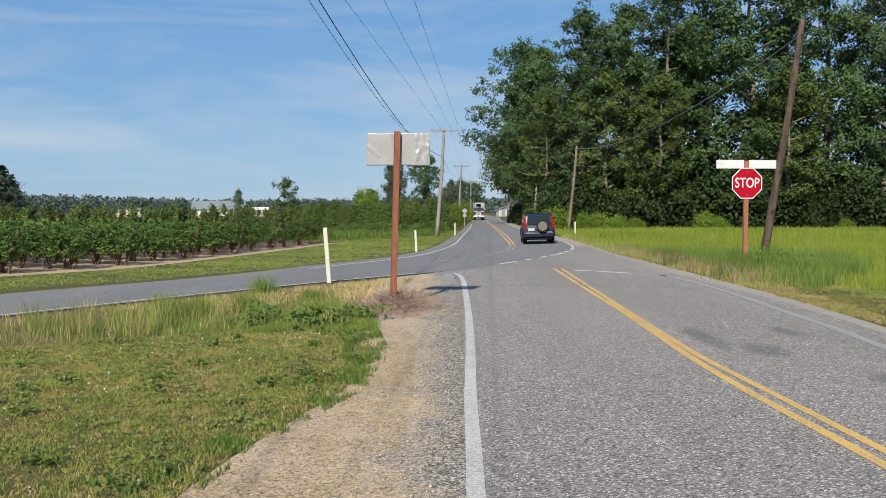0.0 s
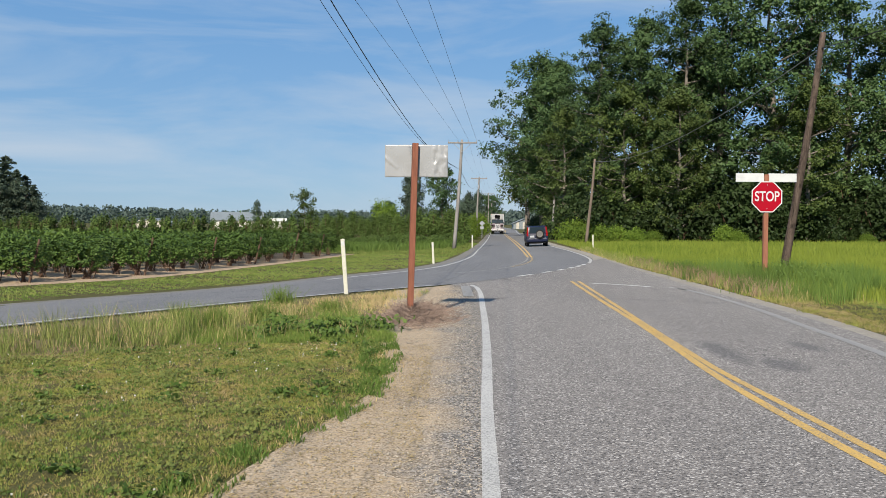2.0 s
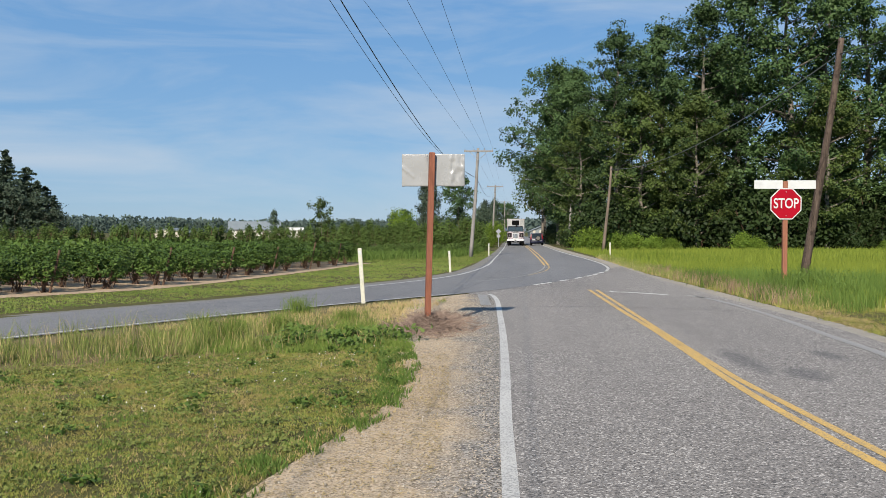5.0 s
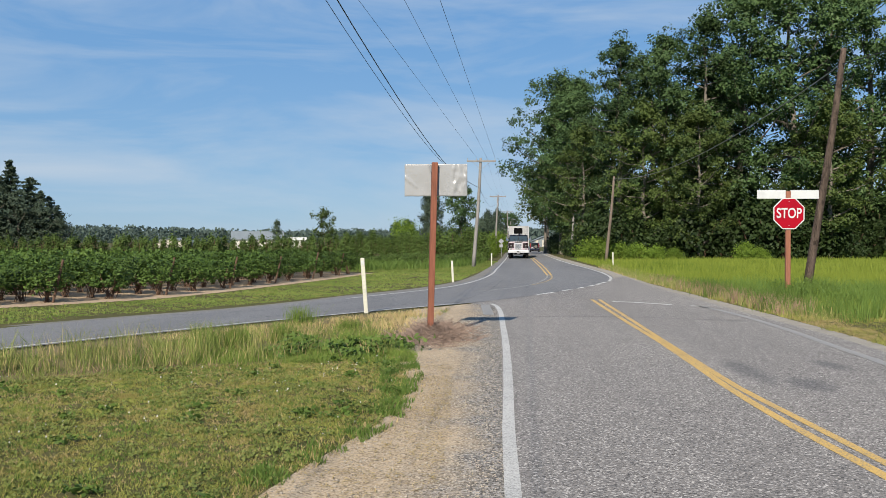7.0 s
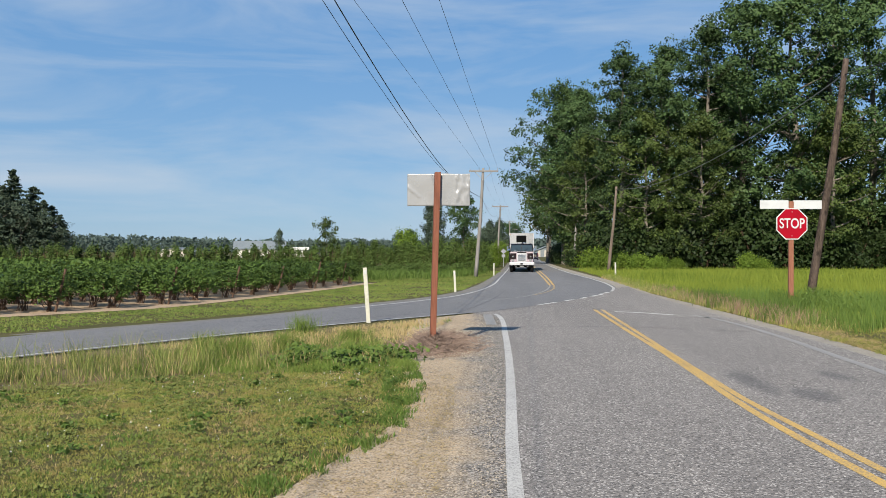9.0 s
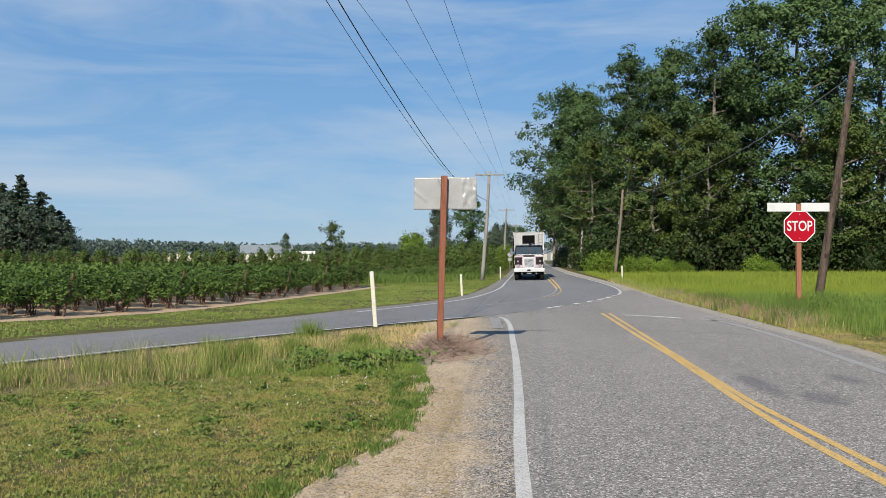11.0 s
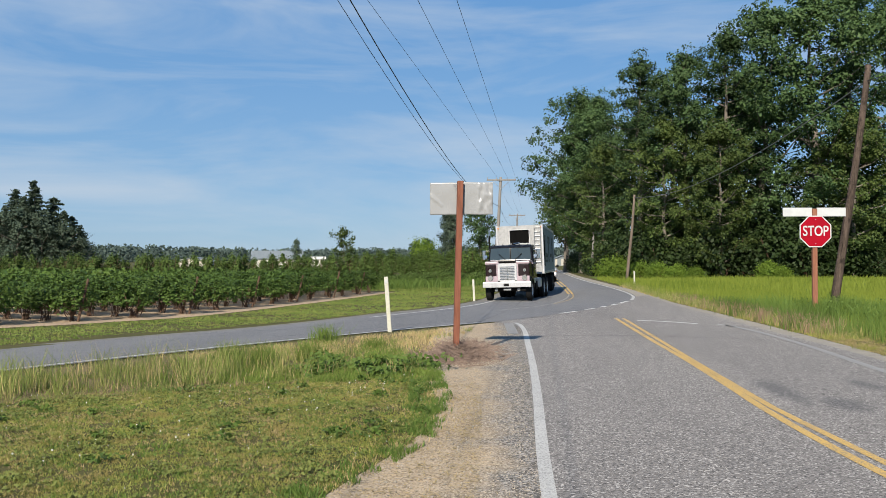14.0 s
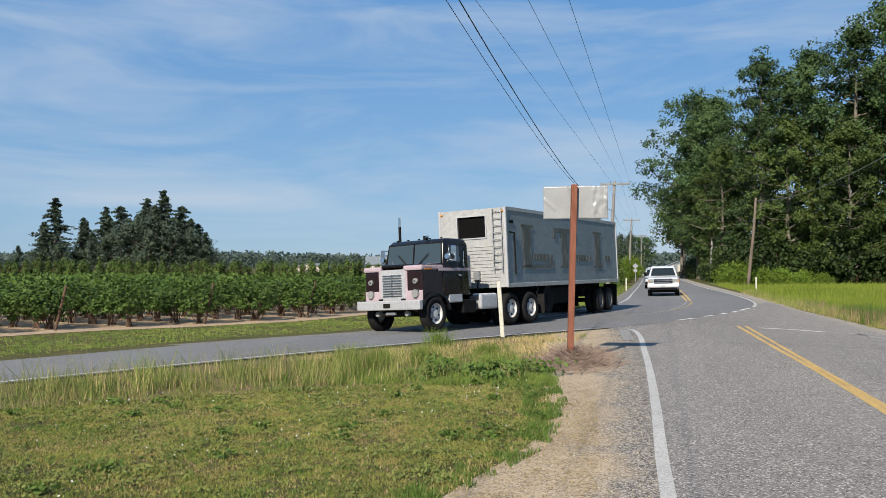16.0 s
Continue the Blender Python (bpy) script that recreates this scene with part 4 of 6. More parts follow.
v, f = leaf_quads(np.concatenate([p, r.uniform(0.015, 0.055, (len(p), 1))], 1), np.full(len(p), 0.026), r, 0, 1.1, np.tile((-0.1, -0.3, 1.0), (len(p), 1)), 0.55)
tagged(fast("lawn_weeds", v, f, M["cloverleaf"]), "low clover cushions in the lawn", "weeds", kind="stuff")
weed_patch([(8.3, 22.5), (10, 22), (12.5, 29), (10.5, 30), (8.6, 28)], 2600, 0.055, 0.6, 23, "weeds", "rank weeds round the pole and sign")
r = np.random.default_rng(38)
p = scatter(LAWN, 280, r, 1.0, 0.6)
p = np.repeat(p, 46, 0) + r.normal(0, 1, (46 * len(p), 2)) * np.repeat(r.uniform(0.03, 0.11, len(p)), 46)[:, None]
p = p[inside(LAWN, p)]
v, f = leaf_quads(np.concatenate([p, r.uniform(0.02, 0.075, (len(p), 1))], 1), np.full(len(p), 0.042), r, 1.4, 1.5)
tagged(fast("lawn_weeds", v, f, M["weed"]), "dark leafy rosettes standing in the lawn", "weeds", kind="stuff")
# white clover heads
r = np.random.default_rng(31)
p = scatter(LAWN, 1100, r, 0.8, 0.7)
v, f = leaf_quads(np.concatenate([p, r.uniform(0.05, 0.09, (len(p), 1))], 1), np.full(len(p), 0.02), r, 0, 1.0)
v2, f2 = leaf_quads(np.concatenate([p, r.uniform(0.05, 0.09, (len(p), 1))], 1), np.full(len(p), 0.02), r, 0, 1.0)
tagged(fast("clover_flowers", np.concatenate([v, v2]), np.concatenate([f, f2 + len(v)]), M["clover"]), "small white clover heads in the lawn", "flowers", kind="stuff")


def brush_pile(x, y):
    """Dead stems raked up round the foot of the sign."""
    r = random.Random(5)
    bm = bmesh.new()
    for _ in range(3000):
        a, d = r.uniform(0, 6.28), min(1.15, abs(r.gauss(0, 0.55)))
        p = Vector((x + 0.72 * d * math.cos(a), y + (2.6 if math.sin(a) > 0 else 1.3) * d * math.sin(a), 0))
        p.z = max(0.01, 0.22 * math.exp(-d * d * 2.2) * r.random())
        t = r.uniform(0, 6.28)
        ln = r.uniform(0.1, 0.35)
        q = p + Vector((math.cos(t) * ln, math.sin(t) * ln, r.uniform(-0.03, 0.14)))
        tube(bm, p, q, 0.0045, 0.0025, 3, False)
    return tagged(part("brush_pile", bm, M["brush"]), "brown dead weed stems heaped round the post", "brush pile", kind="stuff")


brush_pile(-0.85, 15.8)
# loose stones and bits of straw on the shoulder
r = np.random.default_rng(71)
p = scatter([(-2.1, 2.6), (-1.5, 6.1), (-1.0, 8.3), (-0.9, 11), (-1.2, 14), (-1.2, 20), (0.2, 23), (0.25, 14), (0.12, 8), (0.06, 2.6)], 16000, r)
rad = r.gamma(2.0, 0.0026, len(p)).clip(0.003, 0.018)
octa = np.array([(1, 0, 0), (0, 1, 0), (-1, 0, 0), (0, -1, 0), (0, 0, 0.8), (0, 0, -0.8)])
v = octa[None] * rad[:, None, None] * r.uniform(0.6, 1.3, (len(p), 6, 1))
v += np.concatenate([p, (0.006 + rad * 0.3)[:, None]], 1)[:, None]
k = np.arange(len(p))[:, None] * 6
f = np.concatenate([k + [a, (a + 1) % 4, 4] for a in range(4)] + [k + [(a + 1) % 4, a, 5] for a in range(4)])
tagged(fast("gravel_stones", v.reshape(-1, 3), f, M["stone"]), "loose grey and tan gravel stones", "gravel", kind="stuff")
p = scatter([(-2.2, 2.6), (-1.7, 5.4), (-1.2, 7.6), (-1.0, 9.6), (-1.1, 12.5), (-0.4, 12.5), (-0.3, 8), (-0.35, 2.6)], 24000, r, 0.6, 1.4)
v, f = leaf_quads(np.concatenate([p, r.uniform(0.012, 0.025, (len(p), 1))], 1), np.full(len(p), 0.009), r, 0, 7.0, np.tile((0, 0, 1.0), (len(p), 1)), 0.2)
tagged(fast("straw_bits", v, f, M["drygrass"]), "bits of dry straw lying on the gravel", "straw", kind="stuff")
# the meadow
MEADOW = [(7.3, 16), (7.5, 30), (7.9, 44), (8.6, 60), (9.4, 84), (64, 84), (56, 60), (38, 40), (20, 21), (14, 17.5)]
grass("meadow_grass", [(9.8, 18.5), (8.9, 22), (8.4, 26), (8.2, 32), (8.4, 44), (34, 44), (30, 34), (19, 21), (14, 19)], 210000, 0.34, 0.014, M["fieldgrass"], "tall bright green meadow grass", 0.25, 0.5, 0.4, 17)
grass("meadow_grass", [(7.9, 42), (8.6, 60), (9.4, 84), (66, 84), (56, 60), (33, 42)], 90000, 0.38, 0.045, M["fieldgrass"], "tall bright green meadow grass", 0.3, 0.25, 0.5, 18, 2, 0.08)
EDGE = [(7.2, 19.5), (7.25, 22), (7.35, 30), (7.5, 38), (8.0, 46), (9.0, 46), (8.7, 38), (8.7, 30), (9.2, 22), (10.4, 19.5)]
grass("verge_grass", EDGE, 26000, 0.07, 0.013, M["lawn"], "short yellowed grass beside the meadow", 0.4, 0.8, 1.0, 41, 4, 0.03)
grass("verge_grass", EDGE, 14000, 0.24, 0.010, M["tallgrass"], "ragged grass and weeds beside the meadow", 1.6, 1.2, 0.9, 42)
grass("verge_grass", [(7.6, 21), (7.9, 30), (8.0, 40), (8.8, 40), (8.9, 30), (9.4, 21)], 16000, 0.34, 0.011, M["weed"], "ragged grass and weeds beside the meadow", 1.5, 0.8, 0.8, 43)
grass("verge_grass", [(6.9, 14), (7.05, 22), (7.1, 30), (7.25, 38), (7.5, 38), (7.45, 30), (7.4, 22), (7.4, 14)], 7000, 0.10, 0.009, M["lawn"], "tufts of grass creeping over the gravel edge", 1.7, 1.5, 1.3, 44)
grass("meadow_weeds", [(7.9, 19), (8.4, 19), (12.5, 24), (14, 30), (11, 33), (8.2, 31), (7.7, 25)], 42000, 0.55, 0.011, M["weed"], "rank darker grass round the sign and pole", 1.3, 0.7, 0.6, 35)
grass("dry_grass", [(7.3, 20.5), (7.25, 30), (7.4, 40), (8.4, 60), (9.2, 60), (8.7, 40), (8.5, 30), (9.4, 20)], 34000, 0.30, 0.011, M["tallgrass"], "straw and green grass along the meadow's edge", 0.6, 0.9, 0.8, 19)
grass("dry_grass", [(7.2, 20), (7.2, 30), (7.35, 40), (8.3, 60), (8.8, 60), (8.0, 40), (7.8, 30), (8.2, 20)], 9000, 0.17, 0.010, M["drygrass"], "straw-coloured grass along the road edge", 0.8, 0.9, 1.1, 20)
grass("dead_weeds", [(7.25, 21), (7.3, 30), (7.5, 38), (8.1, 38), (8.0, 30), (8.3, 21)], 8500, 0.42, 0.011, M["deadweed"], "pinkish-brown dead stalks along the road edge", 1.3, 1.1, 0.5, 45)
grass("verge_grass", [(6.9, 12), (7.0, 15), (7.2, 20.3), (8.2, 20), (7.6, 15), (7.3, 12)], 6000, 0.04, 0.009, M["drygrass"], "straw-dry mown edge of the verge", 0.5, 1.2, 1.6, 46, 4, 0.03)
grass("lawn_grass", [(6.6, 5), (7.0, 15), (7.2, 20.3), (9.8, 19.5), (14, 19.5), (19, 21), (14, 5)], 44000, 0.045, 0.013, M["lawn"], "short mown verge, green and straw", 0.3, 1.0, 0.9, 24, 4, 0.03)
FAR_VERGE = [(-12.0, 19), (-10.2, 22.5), (-8.6, 24.4), (-6.3, 28.6), (-4.9, 32), (-2.6, 37), (-1.0, 44), (-0.2, 55), (-0.8, 66), (-6.2, 56), (-7.9, 43.5), (-9.0, 37), (-10.0, 32.2), (-10.9, 29.2), (-12.1, 27.4), (-13.4, 25.6), (-15.3, 23.4), (-16.8, 20.6), (-19, 15), (-15, 12)]
grass("verge_grass", FAR_VERGE, 120000, 0.05, 0.030, M["verge"], "mown green verge before the berry field", 0.35, 0.45, 0.9, 25, 4, 0.04)

grass("verge_grass", [(-0.4, 52), (0.5, 62), (1.7, 84), (1.0, 88), (-6, 84), (-12, 72), (-9, 56), (-6.2, 54)], 26000, 0.09, 0.06, M["verge"], "mown green verge before the hedge", 0.2, 0.4, 0.9, 26, 4, 0.07)

grass("rough_grass", [(-13, 57), (-6.6, 57), (-1.8, 64), (0.2, 74), (0.9, 90), (-4, 90), (-15, 70)], 30000, 0.62, 0.045, M["weed"], "rank knee-high grass before the hedge", 0.5, 0.3, 1.0, 49)


def berry_plant(seed):
    """A raspberry bush: brown canes, leaves above."""
    r = np.random.default_rng(seed)
    s = empty("berry_bush")
    bm = bmesh.new()
    for _ in range(13):
        a = r.uniform(0, 6.28)
        q = Vector((0.45 * math.cos(a) * r.random(), 0.35 * math.sin(a) * r.random(), r.uniform(0.6, 1.1)))
        mid = q * 0.5 + Vector((r.normal() * 0.06, r.normal() * 0.06, 0))
        p = Vector((r.normal() * 0.1, r.normal() * 0.1, -0.05))
        tube(bm, p, mid, 0.018, 0.014, 5, False)
        tube(bm, mid, q, 0.014, 0.008, 5, False)
    part("woody_base", bm, M["cane"], s, "bare brown canes")
    cl, face = [], []
    for _ in range(150):
        a, z = r.uniform(0, 6.28), r.uniform(0.58, 1.52) if r.random() < 0.95 else r.uniform(0.35, 0.6)
        rad = 0.74 * r.random() ** 0.35 * (0.70 + 0.36 * math.sin((z - 0.35) * 2.3))
        q = np.array((rad * math.cos(a), rad * math.sin(a) * 0.9, z))
        cl.append(q + r.normal(0, 0.065, (10, 3)))
        face.append(np.tile((q - (0, 0, 0.85)) * (1.0, 1.0, 0.9) + (0, 0, 0.45) + r.normal(0, 0.28, 3), (10, 1)))
    c = np.concatenate(cl)
    v, f = leaf_quads(c, np.full(len(c), 0.082), r, 0.3, 1.4, np.concatenate(face), 0.4)
    fast("foliage", v, f, M["berryleaf"], s, "dense green leaves")
    return tagged(s, "leafy green raspberry bush in a row on dry soil", "berry bush", "berry bushes")


bushes = [berry_plant(k) for k in range(4)]
edge = even(FIELD_EDGE, 200)
dist = np.concatenate([[0], np.cumsum(np.linalg.norm(np.diff(edge, axis=0), axis=1))])
ROW = Vector((-0.93, 0.37))
r = random.Random(3)
used, far_pts, row_starts = set(), [], []
u = 0.4
while u < dist[-1]:
    bx, by = np.interp(u, dist, edge[:, 0]), np.interp(u, dist, edge[:, 1])
    row_starts.append((bx, by))
    for j in range(46):
        d = 1.5 + j * 1.0
        x, y = bx + ROW.x * d + r.uniform(-0.12, 0.12), by + ROW.y * d + r.uniform(-0.12, 0.12)
        sc = r.uniform(0.88, 1.12)
        if j < 9:
            k = r.randrange(4)
            m = pose(x, y, height(x, y), 0, 0, r.uniform(0, 360)) @ Matrix.Scale(1, 4)
            if k in used:
                b = copy_thing(bushes[k], m)
            else:
                b = bushes[k]
                b.matrix_basis = m
                used.add(k)
            b.scale = (1, 1, sc * 0.86)
        else:
            far_pts.append((x, y, sc))
    u += 2.35
fp = np.array(far_pts)
rr = np.random.default_rng(8)
c = np.repeat(fp[:, :2], 62, 0) + rr.normal(0, 0.33, (62 * len(fp), 2))
z = rr.uniform(0.4, 1.36, len(c)) * np.repeat(fp[:, 2], 62)
v, f = leaf_quads(np.concatenate([c, (heights(c[:, 0], c[:, 1]) + z)[:, None]], 1), np.full(len(c), 0.2), rr, 0.3, 1.3)
tagged(fast("berry_rows", v, f, M["berryleaf"]), "long green rows of raspberry bushes", "berry rows", kind="stuff")
for bx, by in row_starts[::2]:
    s = empty("row_post", pose(bx, by, height(bx, by) - 0.05, 0, 0, r.uniform(-10, 10)))
    bm = bmesh.new()
    tube(bm, (-1.05, 0.3, 0), (-0.75, 0.42, 1.42 + r.uniform(-0.1, 0.1)), 0.045, 0.04, 8)
    part("stake", bm, M["cane"], s)
    tagged(s, "leaning brown wooden end post of a berry row", "post", "row end posts")


def sprays(ends, leaves, clump, spread, leaf_size, r, each=9):
    """Leaves in small sprays over the skin of the clumps, each spray facing one way."""
    per = max(2, leaves // (len(ends) * each))
    c, out = [], []
    for e, g in ends:
        g *= r.uniform(0.6, 1.25)
        k = max(2, int(per * min(1.5, g * g * 1.1)))
        d = r.normal(size=(k, 3))
        d /= np.linalg.norm(d, axis=1)[:, None]
        d[:, 2] = np.where(d[:, 2] < -0.35, -d[:, 2], d[:, 2])
        o = d * (r.uniform(0.25, 1.0, k) ** 0.5)[:, None] * (0.95 * clump * g, 0.95 * clump * g, 0.62 * clump * g)
        face = d + np.array((e.x, e.y, 0)) * (0.5 / spread) + (0, 0, 0.55) + r.normal(0, 0.3, (k, 3))
        c.append(np.repeat(o + np.array(e), each, 0) + r.normal(0, 0.85 * leaf_size, (k * each, 3)))
        out.append(np.repeat(face, each, 0))
    return np.concatenate(c), np.concatenate(out)


def limb_tree(name, seed, h, spread, leaves, leaf_size, material, low=0.12, top=0.0, limbs=26, clump=1.2, lean=0.0, label="", category="tree"):
    """A trunk that tapers upward, limbs, and leaves hanging in clumps about the limbs' ends."""
    r = np.random.default_rng(seed)
    s = empty(name)
    bm = bmesh.new()
    n = 8
    sway = [Vector((lean * (i / n) + 0.25 * r.normal() * (i / n), 0.25 * r.normal() * (i / n), h * 0.93 * i / n)) for i in range(n + 1)]
    rad = 0.016 * h
    for i in range(n):
        tube(bm, sway[i] - Vector((0, 0, 0.25 if i == 0 else 0)), sway[i + 1], rad * (1 - 0.93 * i / n), rad * (1 - 0.93 * (i + 1) / n), 8, False)
    ends = []
    for k in range(limbs):
        u = low + (0.97 - low) * (k + r.random()) / limbs
        i = min(int(u * n), n - 1)
        p = sway[i].lerp(sway[i + 1], u * n - i)
        shape = math.sin(math.pi * min(1, (u - low + 0.16) / (1.12 - low))) ** 0.7
        ln = spread * shape * r.uniform(0.55, 1.15)
        a = k * 2.4 + r.normal() * 0.5
        q = p + Vector((math.cos(a) * ln, math.sin(a) * ln, ln * r.uniform(0.15, 0.75)))
        mid = p.lerp(q, 0.5) + Vector((0, 0, -0.08 * ln))
        w = rad * (1 - u) * 0.5 + 0.02
        tube(bm, p, mid, w, w * 0.6, 5, False)
        tube(bm, mid, q, w * 0.6, 0.012, 5, False)
        for t in (0.3, 0.48, 0.66, 0.82, 0.95, 1.06):
            c = p.lerp(q, t) if t > 0.5 else p.lerp(mid, t * 2)
            ends.append((c + Vector(r.normal(size=3) * 0.35 * clump), 0.6 + 0.5 * t))
    ends.append((sway[-1] + Vector((0, 0, 0.02 * h)), 0.8))
    part("trunk", bm, M["bark"], s, "grey-brown trunk and limbs", True)
    c, out = sprays(ends, leaves, clump, spread, leaf_size, r)
    c[:, 2] = np.maximum(c[:, 2], 0.3)
    v, f = leaf_quads(c, np.full(len(c), leaf_size), r, 0.35, 1.3, out, 0.42)
    fast("crown", v, f, material, s, "leafy crown with gaps")
    return tagged(s, label, category)


# the wood beside the road
kinds = [limb_tree("tree", 101, 24, 5.2, 27000, 0.20, M["treeleaf"], 0.13, limbs=38, clump=1.05, label="tall leafy cottonwood at the edge of the wood"),
         limb_tree("tree", 102, 27, 4.6, 27000, 0.20, M["treeleaf"], 0.14, limbs=42, clump=1.0, label="tall leafy cottonwood at the edge of the wood"),
         limb_tree("tree", 103, 21, 5.4, 27000, 0.20, M["treeleaf"], 0.11, limbs=36, clump=1.15, label="broad leafy alder at the edge of the wood"),
         limb_tree("tree", 104, 17, 4.3, 20000, 0.19, M["treeleaf_light"], 0.05, limbs=32, clump=1.0, label="lighter green young alder at the edge of the wood"),
         limb_tree("tree", 105, 17, 5.0, 9000, 0.30, M["treeleaf_light"], 0.26, limbs=30, clump=1.2, label="light green maple overhanging the far road"),
         limb_tree("tree", 106, 23, 5.6, 8000, 0.40, M["treeleaf"], 0.10, limbs=32, clump=1.5, label="dark leafy tree deeper in the wood")]
WOOD = [  # kind, x, y, scale
    (2, 11.6, 121, 1.16), (0, 13.8, 118, 0.98), (2, 12.6, 117, 1.02), (3, 12.6, 104, 0.9), (1, 15.8, 97, 0.88), (3, 17.8, 93, 0.95), (0, 20.6, 96, 1.0), (1, 24.8, 95, 0.96), (3, 23.0, 90, 0.9), (2, 29.0, 96, 1.36),
    (0, 33.5, 93, 1.24), (1, 38, 94, 1.14), (3, 36, 89, 0.95), (0, 43, 96, 1.26), (1, 48, 92, 1.1), (2, 53, 96, 1.4), (0, 58, 92, 1.2), (1, 64, 96, 1.15), (0, 70, 94, 1.2), (2, 77, 97, 1.35),
    (5, 22.5, 112, 1.0), (5, 33.0, 110, 1.0), (5, 45, 106, 0.72), (5, 60, 107, 0.75), (5, 52, 107, 0.66), (5, 67, 106, 0.7), (5, 74, 106, 0.72), (5, 39, 105, 0.62), (5, 17, 108, 0.8), (5, 28, 106, 0.85), (0, 15.0, 136, 1.0), (4, 10.6, 138, 0.85), (4, 12.2, 152, 0.9), (5, 18.0, 154, 0.95), (5, 19.5, 176, 0.85), (5, 25, 200, 0.8),
]
used = set()
for k, x, y, sc in WOOD:
    t = kinds[k]
    m = pose(x, y, 0, 0, 0, random.uniform(0, 360))
    if k in used:
        t = copy_thing(kinds[k], m)
    else:
        t.matrix_basis = m
        used.add(k)
    t.scale = (sc * 1.1, sc * 1.1, sc * 1.115)


def shrub(name, seed, w, d, h, count, size, material, label, category="bush", cone=False):
    r = np.random.default_rng(seed)
    s = empty(name)
    bm = bmesh.new()
    for _ in range(8):
        q = Vector((r.uniform(-w, w) * 0.35, r.uniform(-d, d) * 0.35, h * r.uniform(0.5, 0.8)))
        tube(bm, (q.x * 0.2, q.y * 0.2, -0.05), q, 0.04, 0.015, 5, False)
    part("woody_base", bm, M["cane"], s)
    k = max(10, int(w * d * 4))
    a, z = r.uniform(0, 6.28, k), r.uniform(0.1, 0.95, k)
    rad = np.sqrt(r.random(k)) * (np.clip(1.02 - z, 0.03, 1) ** 0.8 if cone else np.sqrt(np.clip(1.05 - z * z, 0.05, 1)))
    cc = np.stack([rad * np.cos(a) * w / 2, rad * np.sin(a) * d / 2, z * h * r.uniform(0.8, 1.1, k)], 1)
    c = np.repeat(cc, count // k, 0) + r.normal(0, 1, (k * (count // k), 3)) * (0.11 * w, 0.11 * d, 0.09 * h)
    c[:, 2] = np.maximum(c[:, 2], 0.02)
    out = (c - np.repeat(cc, count // k, 0)) / (0.11 * w, 0.11 * d, 0.09 * h) + c / (w, d, h) + (0, 0, 0.3)
    v, f = leaf_quads(c, np.full(len(c), size), r, 0.3, 1.3, out, 0.5)
    fast("foliage", v, f, material, s)
    return tagged(s, label, category)


def place(kind_list, spots, z=0.0):
    """Stand each first one at its first spot and copies of it at the rest."""
    seen = set()
    for k, x, y, sc in spots:
        m = pose(x, y, height(x, y) + z, 0, 0, random.uniform(0, 360))
        t = kind_list[k]
        if k in seen:
            t = copy_thing(t, m)
        else:
            t.matrix_basis = m
            seen.add(k)
        t.scale = (sc, sc, sc)


# the first kind carries the wood's shade in its leaf colour
under = [shrub("bush", 201, 5, 4, 3.8, 2200, 0.23, M["underleaf_shaded"], "green undergrowth before the wood, leaf colour darkened for shade"),
         shrub("bush", 202, 4.5, 3.5, 2.6, 3600, 0.20, M["bushleaf"], "light green brambles before the wood")]
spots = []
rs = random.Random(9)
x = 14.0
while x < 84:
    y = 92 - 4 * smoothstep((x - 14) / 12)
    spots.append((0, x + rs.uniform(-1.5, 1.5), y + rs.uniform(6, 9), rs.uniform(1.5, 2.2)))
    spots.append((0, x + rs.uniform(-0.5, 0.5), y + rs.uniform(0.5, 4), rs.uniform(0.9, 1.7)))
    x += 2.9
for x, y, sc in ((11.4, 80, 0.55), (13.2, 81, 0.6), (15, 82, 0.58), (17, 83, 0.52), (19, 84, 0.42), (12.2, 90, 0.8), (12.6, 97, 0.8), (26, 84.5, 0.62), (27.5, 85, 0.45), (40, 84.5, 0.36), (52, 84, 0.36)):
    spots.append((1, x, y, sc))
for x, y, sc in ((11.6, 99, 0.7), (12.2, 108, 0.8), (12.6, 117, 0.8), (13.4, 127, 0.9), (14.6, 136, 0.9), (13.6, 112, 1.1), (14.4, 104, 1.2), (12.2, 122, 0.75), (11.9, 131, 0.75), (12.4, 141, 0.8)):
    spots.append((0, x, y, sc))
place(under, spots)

# hedges and trees behind the field
hedge = [shrub("hedge_tree", 211, 2.3, 2.3, 4.2, 2000, 0.18, M["hedgeleaf"], "green pointed hedge tree in a long row", "hedge tree", True),
         shrub("hedge_tree", 212, 1.7, 1.7, 3.1, 950, 0.18, M["hedgeleaf"], "green pointed hedge tree in a long row", "hedge tree", True),
         shrub("bush", 213, 5.0, 3.2, 2.0, 3000, 0.18, M["hedgeleaf"], "rough green shrubs along the verge"),
         shrub("bush", 214, 4.2, 4.2, 4.2, 3000, 0.22, M["bushleaf"], "rounded yellow-green roadside bush")]
spots = []
for k in range(20):
    spots.append((0, -14.5 + k * 0.78, 92 - k * 0.35, rs.uniform(0.62, 0.86)))
for k in range(112):
    u = k / 111
    spots.append((1, -66 + 52 * u + rs.uniform(-0.3, 0.3), 105 - 10 * u + rs.uniform(-1.5, 1.5), rs.uniform(0.66, 1.0)))
for k in range(54):
    spots.append((1, -95 + 29 * k / 53, 112 - 5 * k / 53 + rs.uniform(-1.5, 1.5), rs.uniform(0.75, 1.05)))
for k in range(8):
    spots.append((2, -9.6 + k * 1.25, 67 + k * 1.2, rs.uniform(0.36, 0.52)))
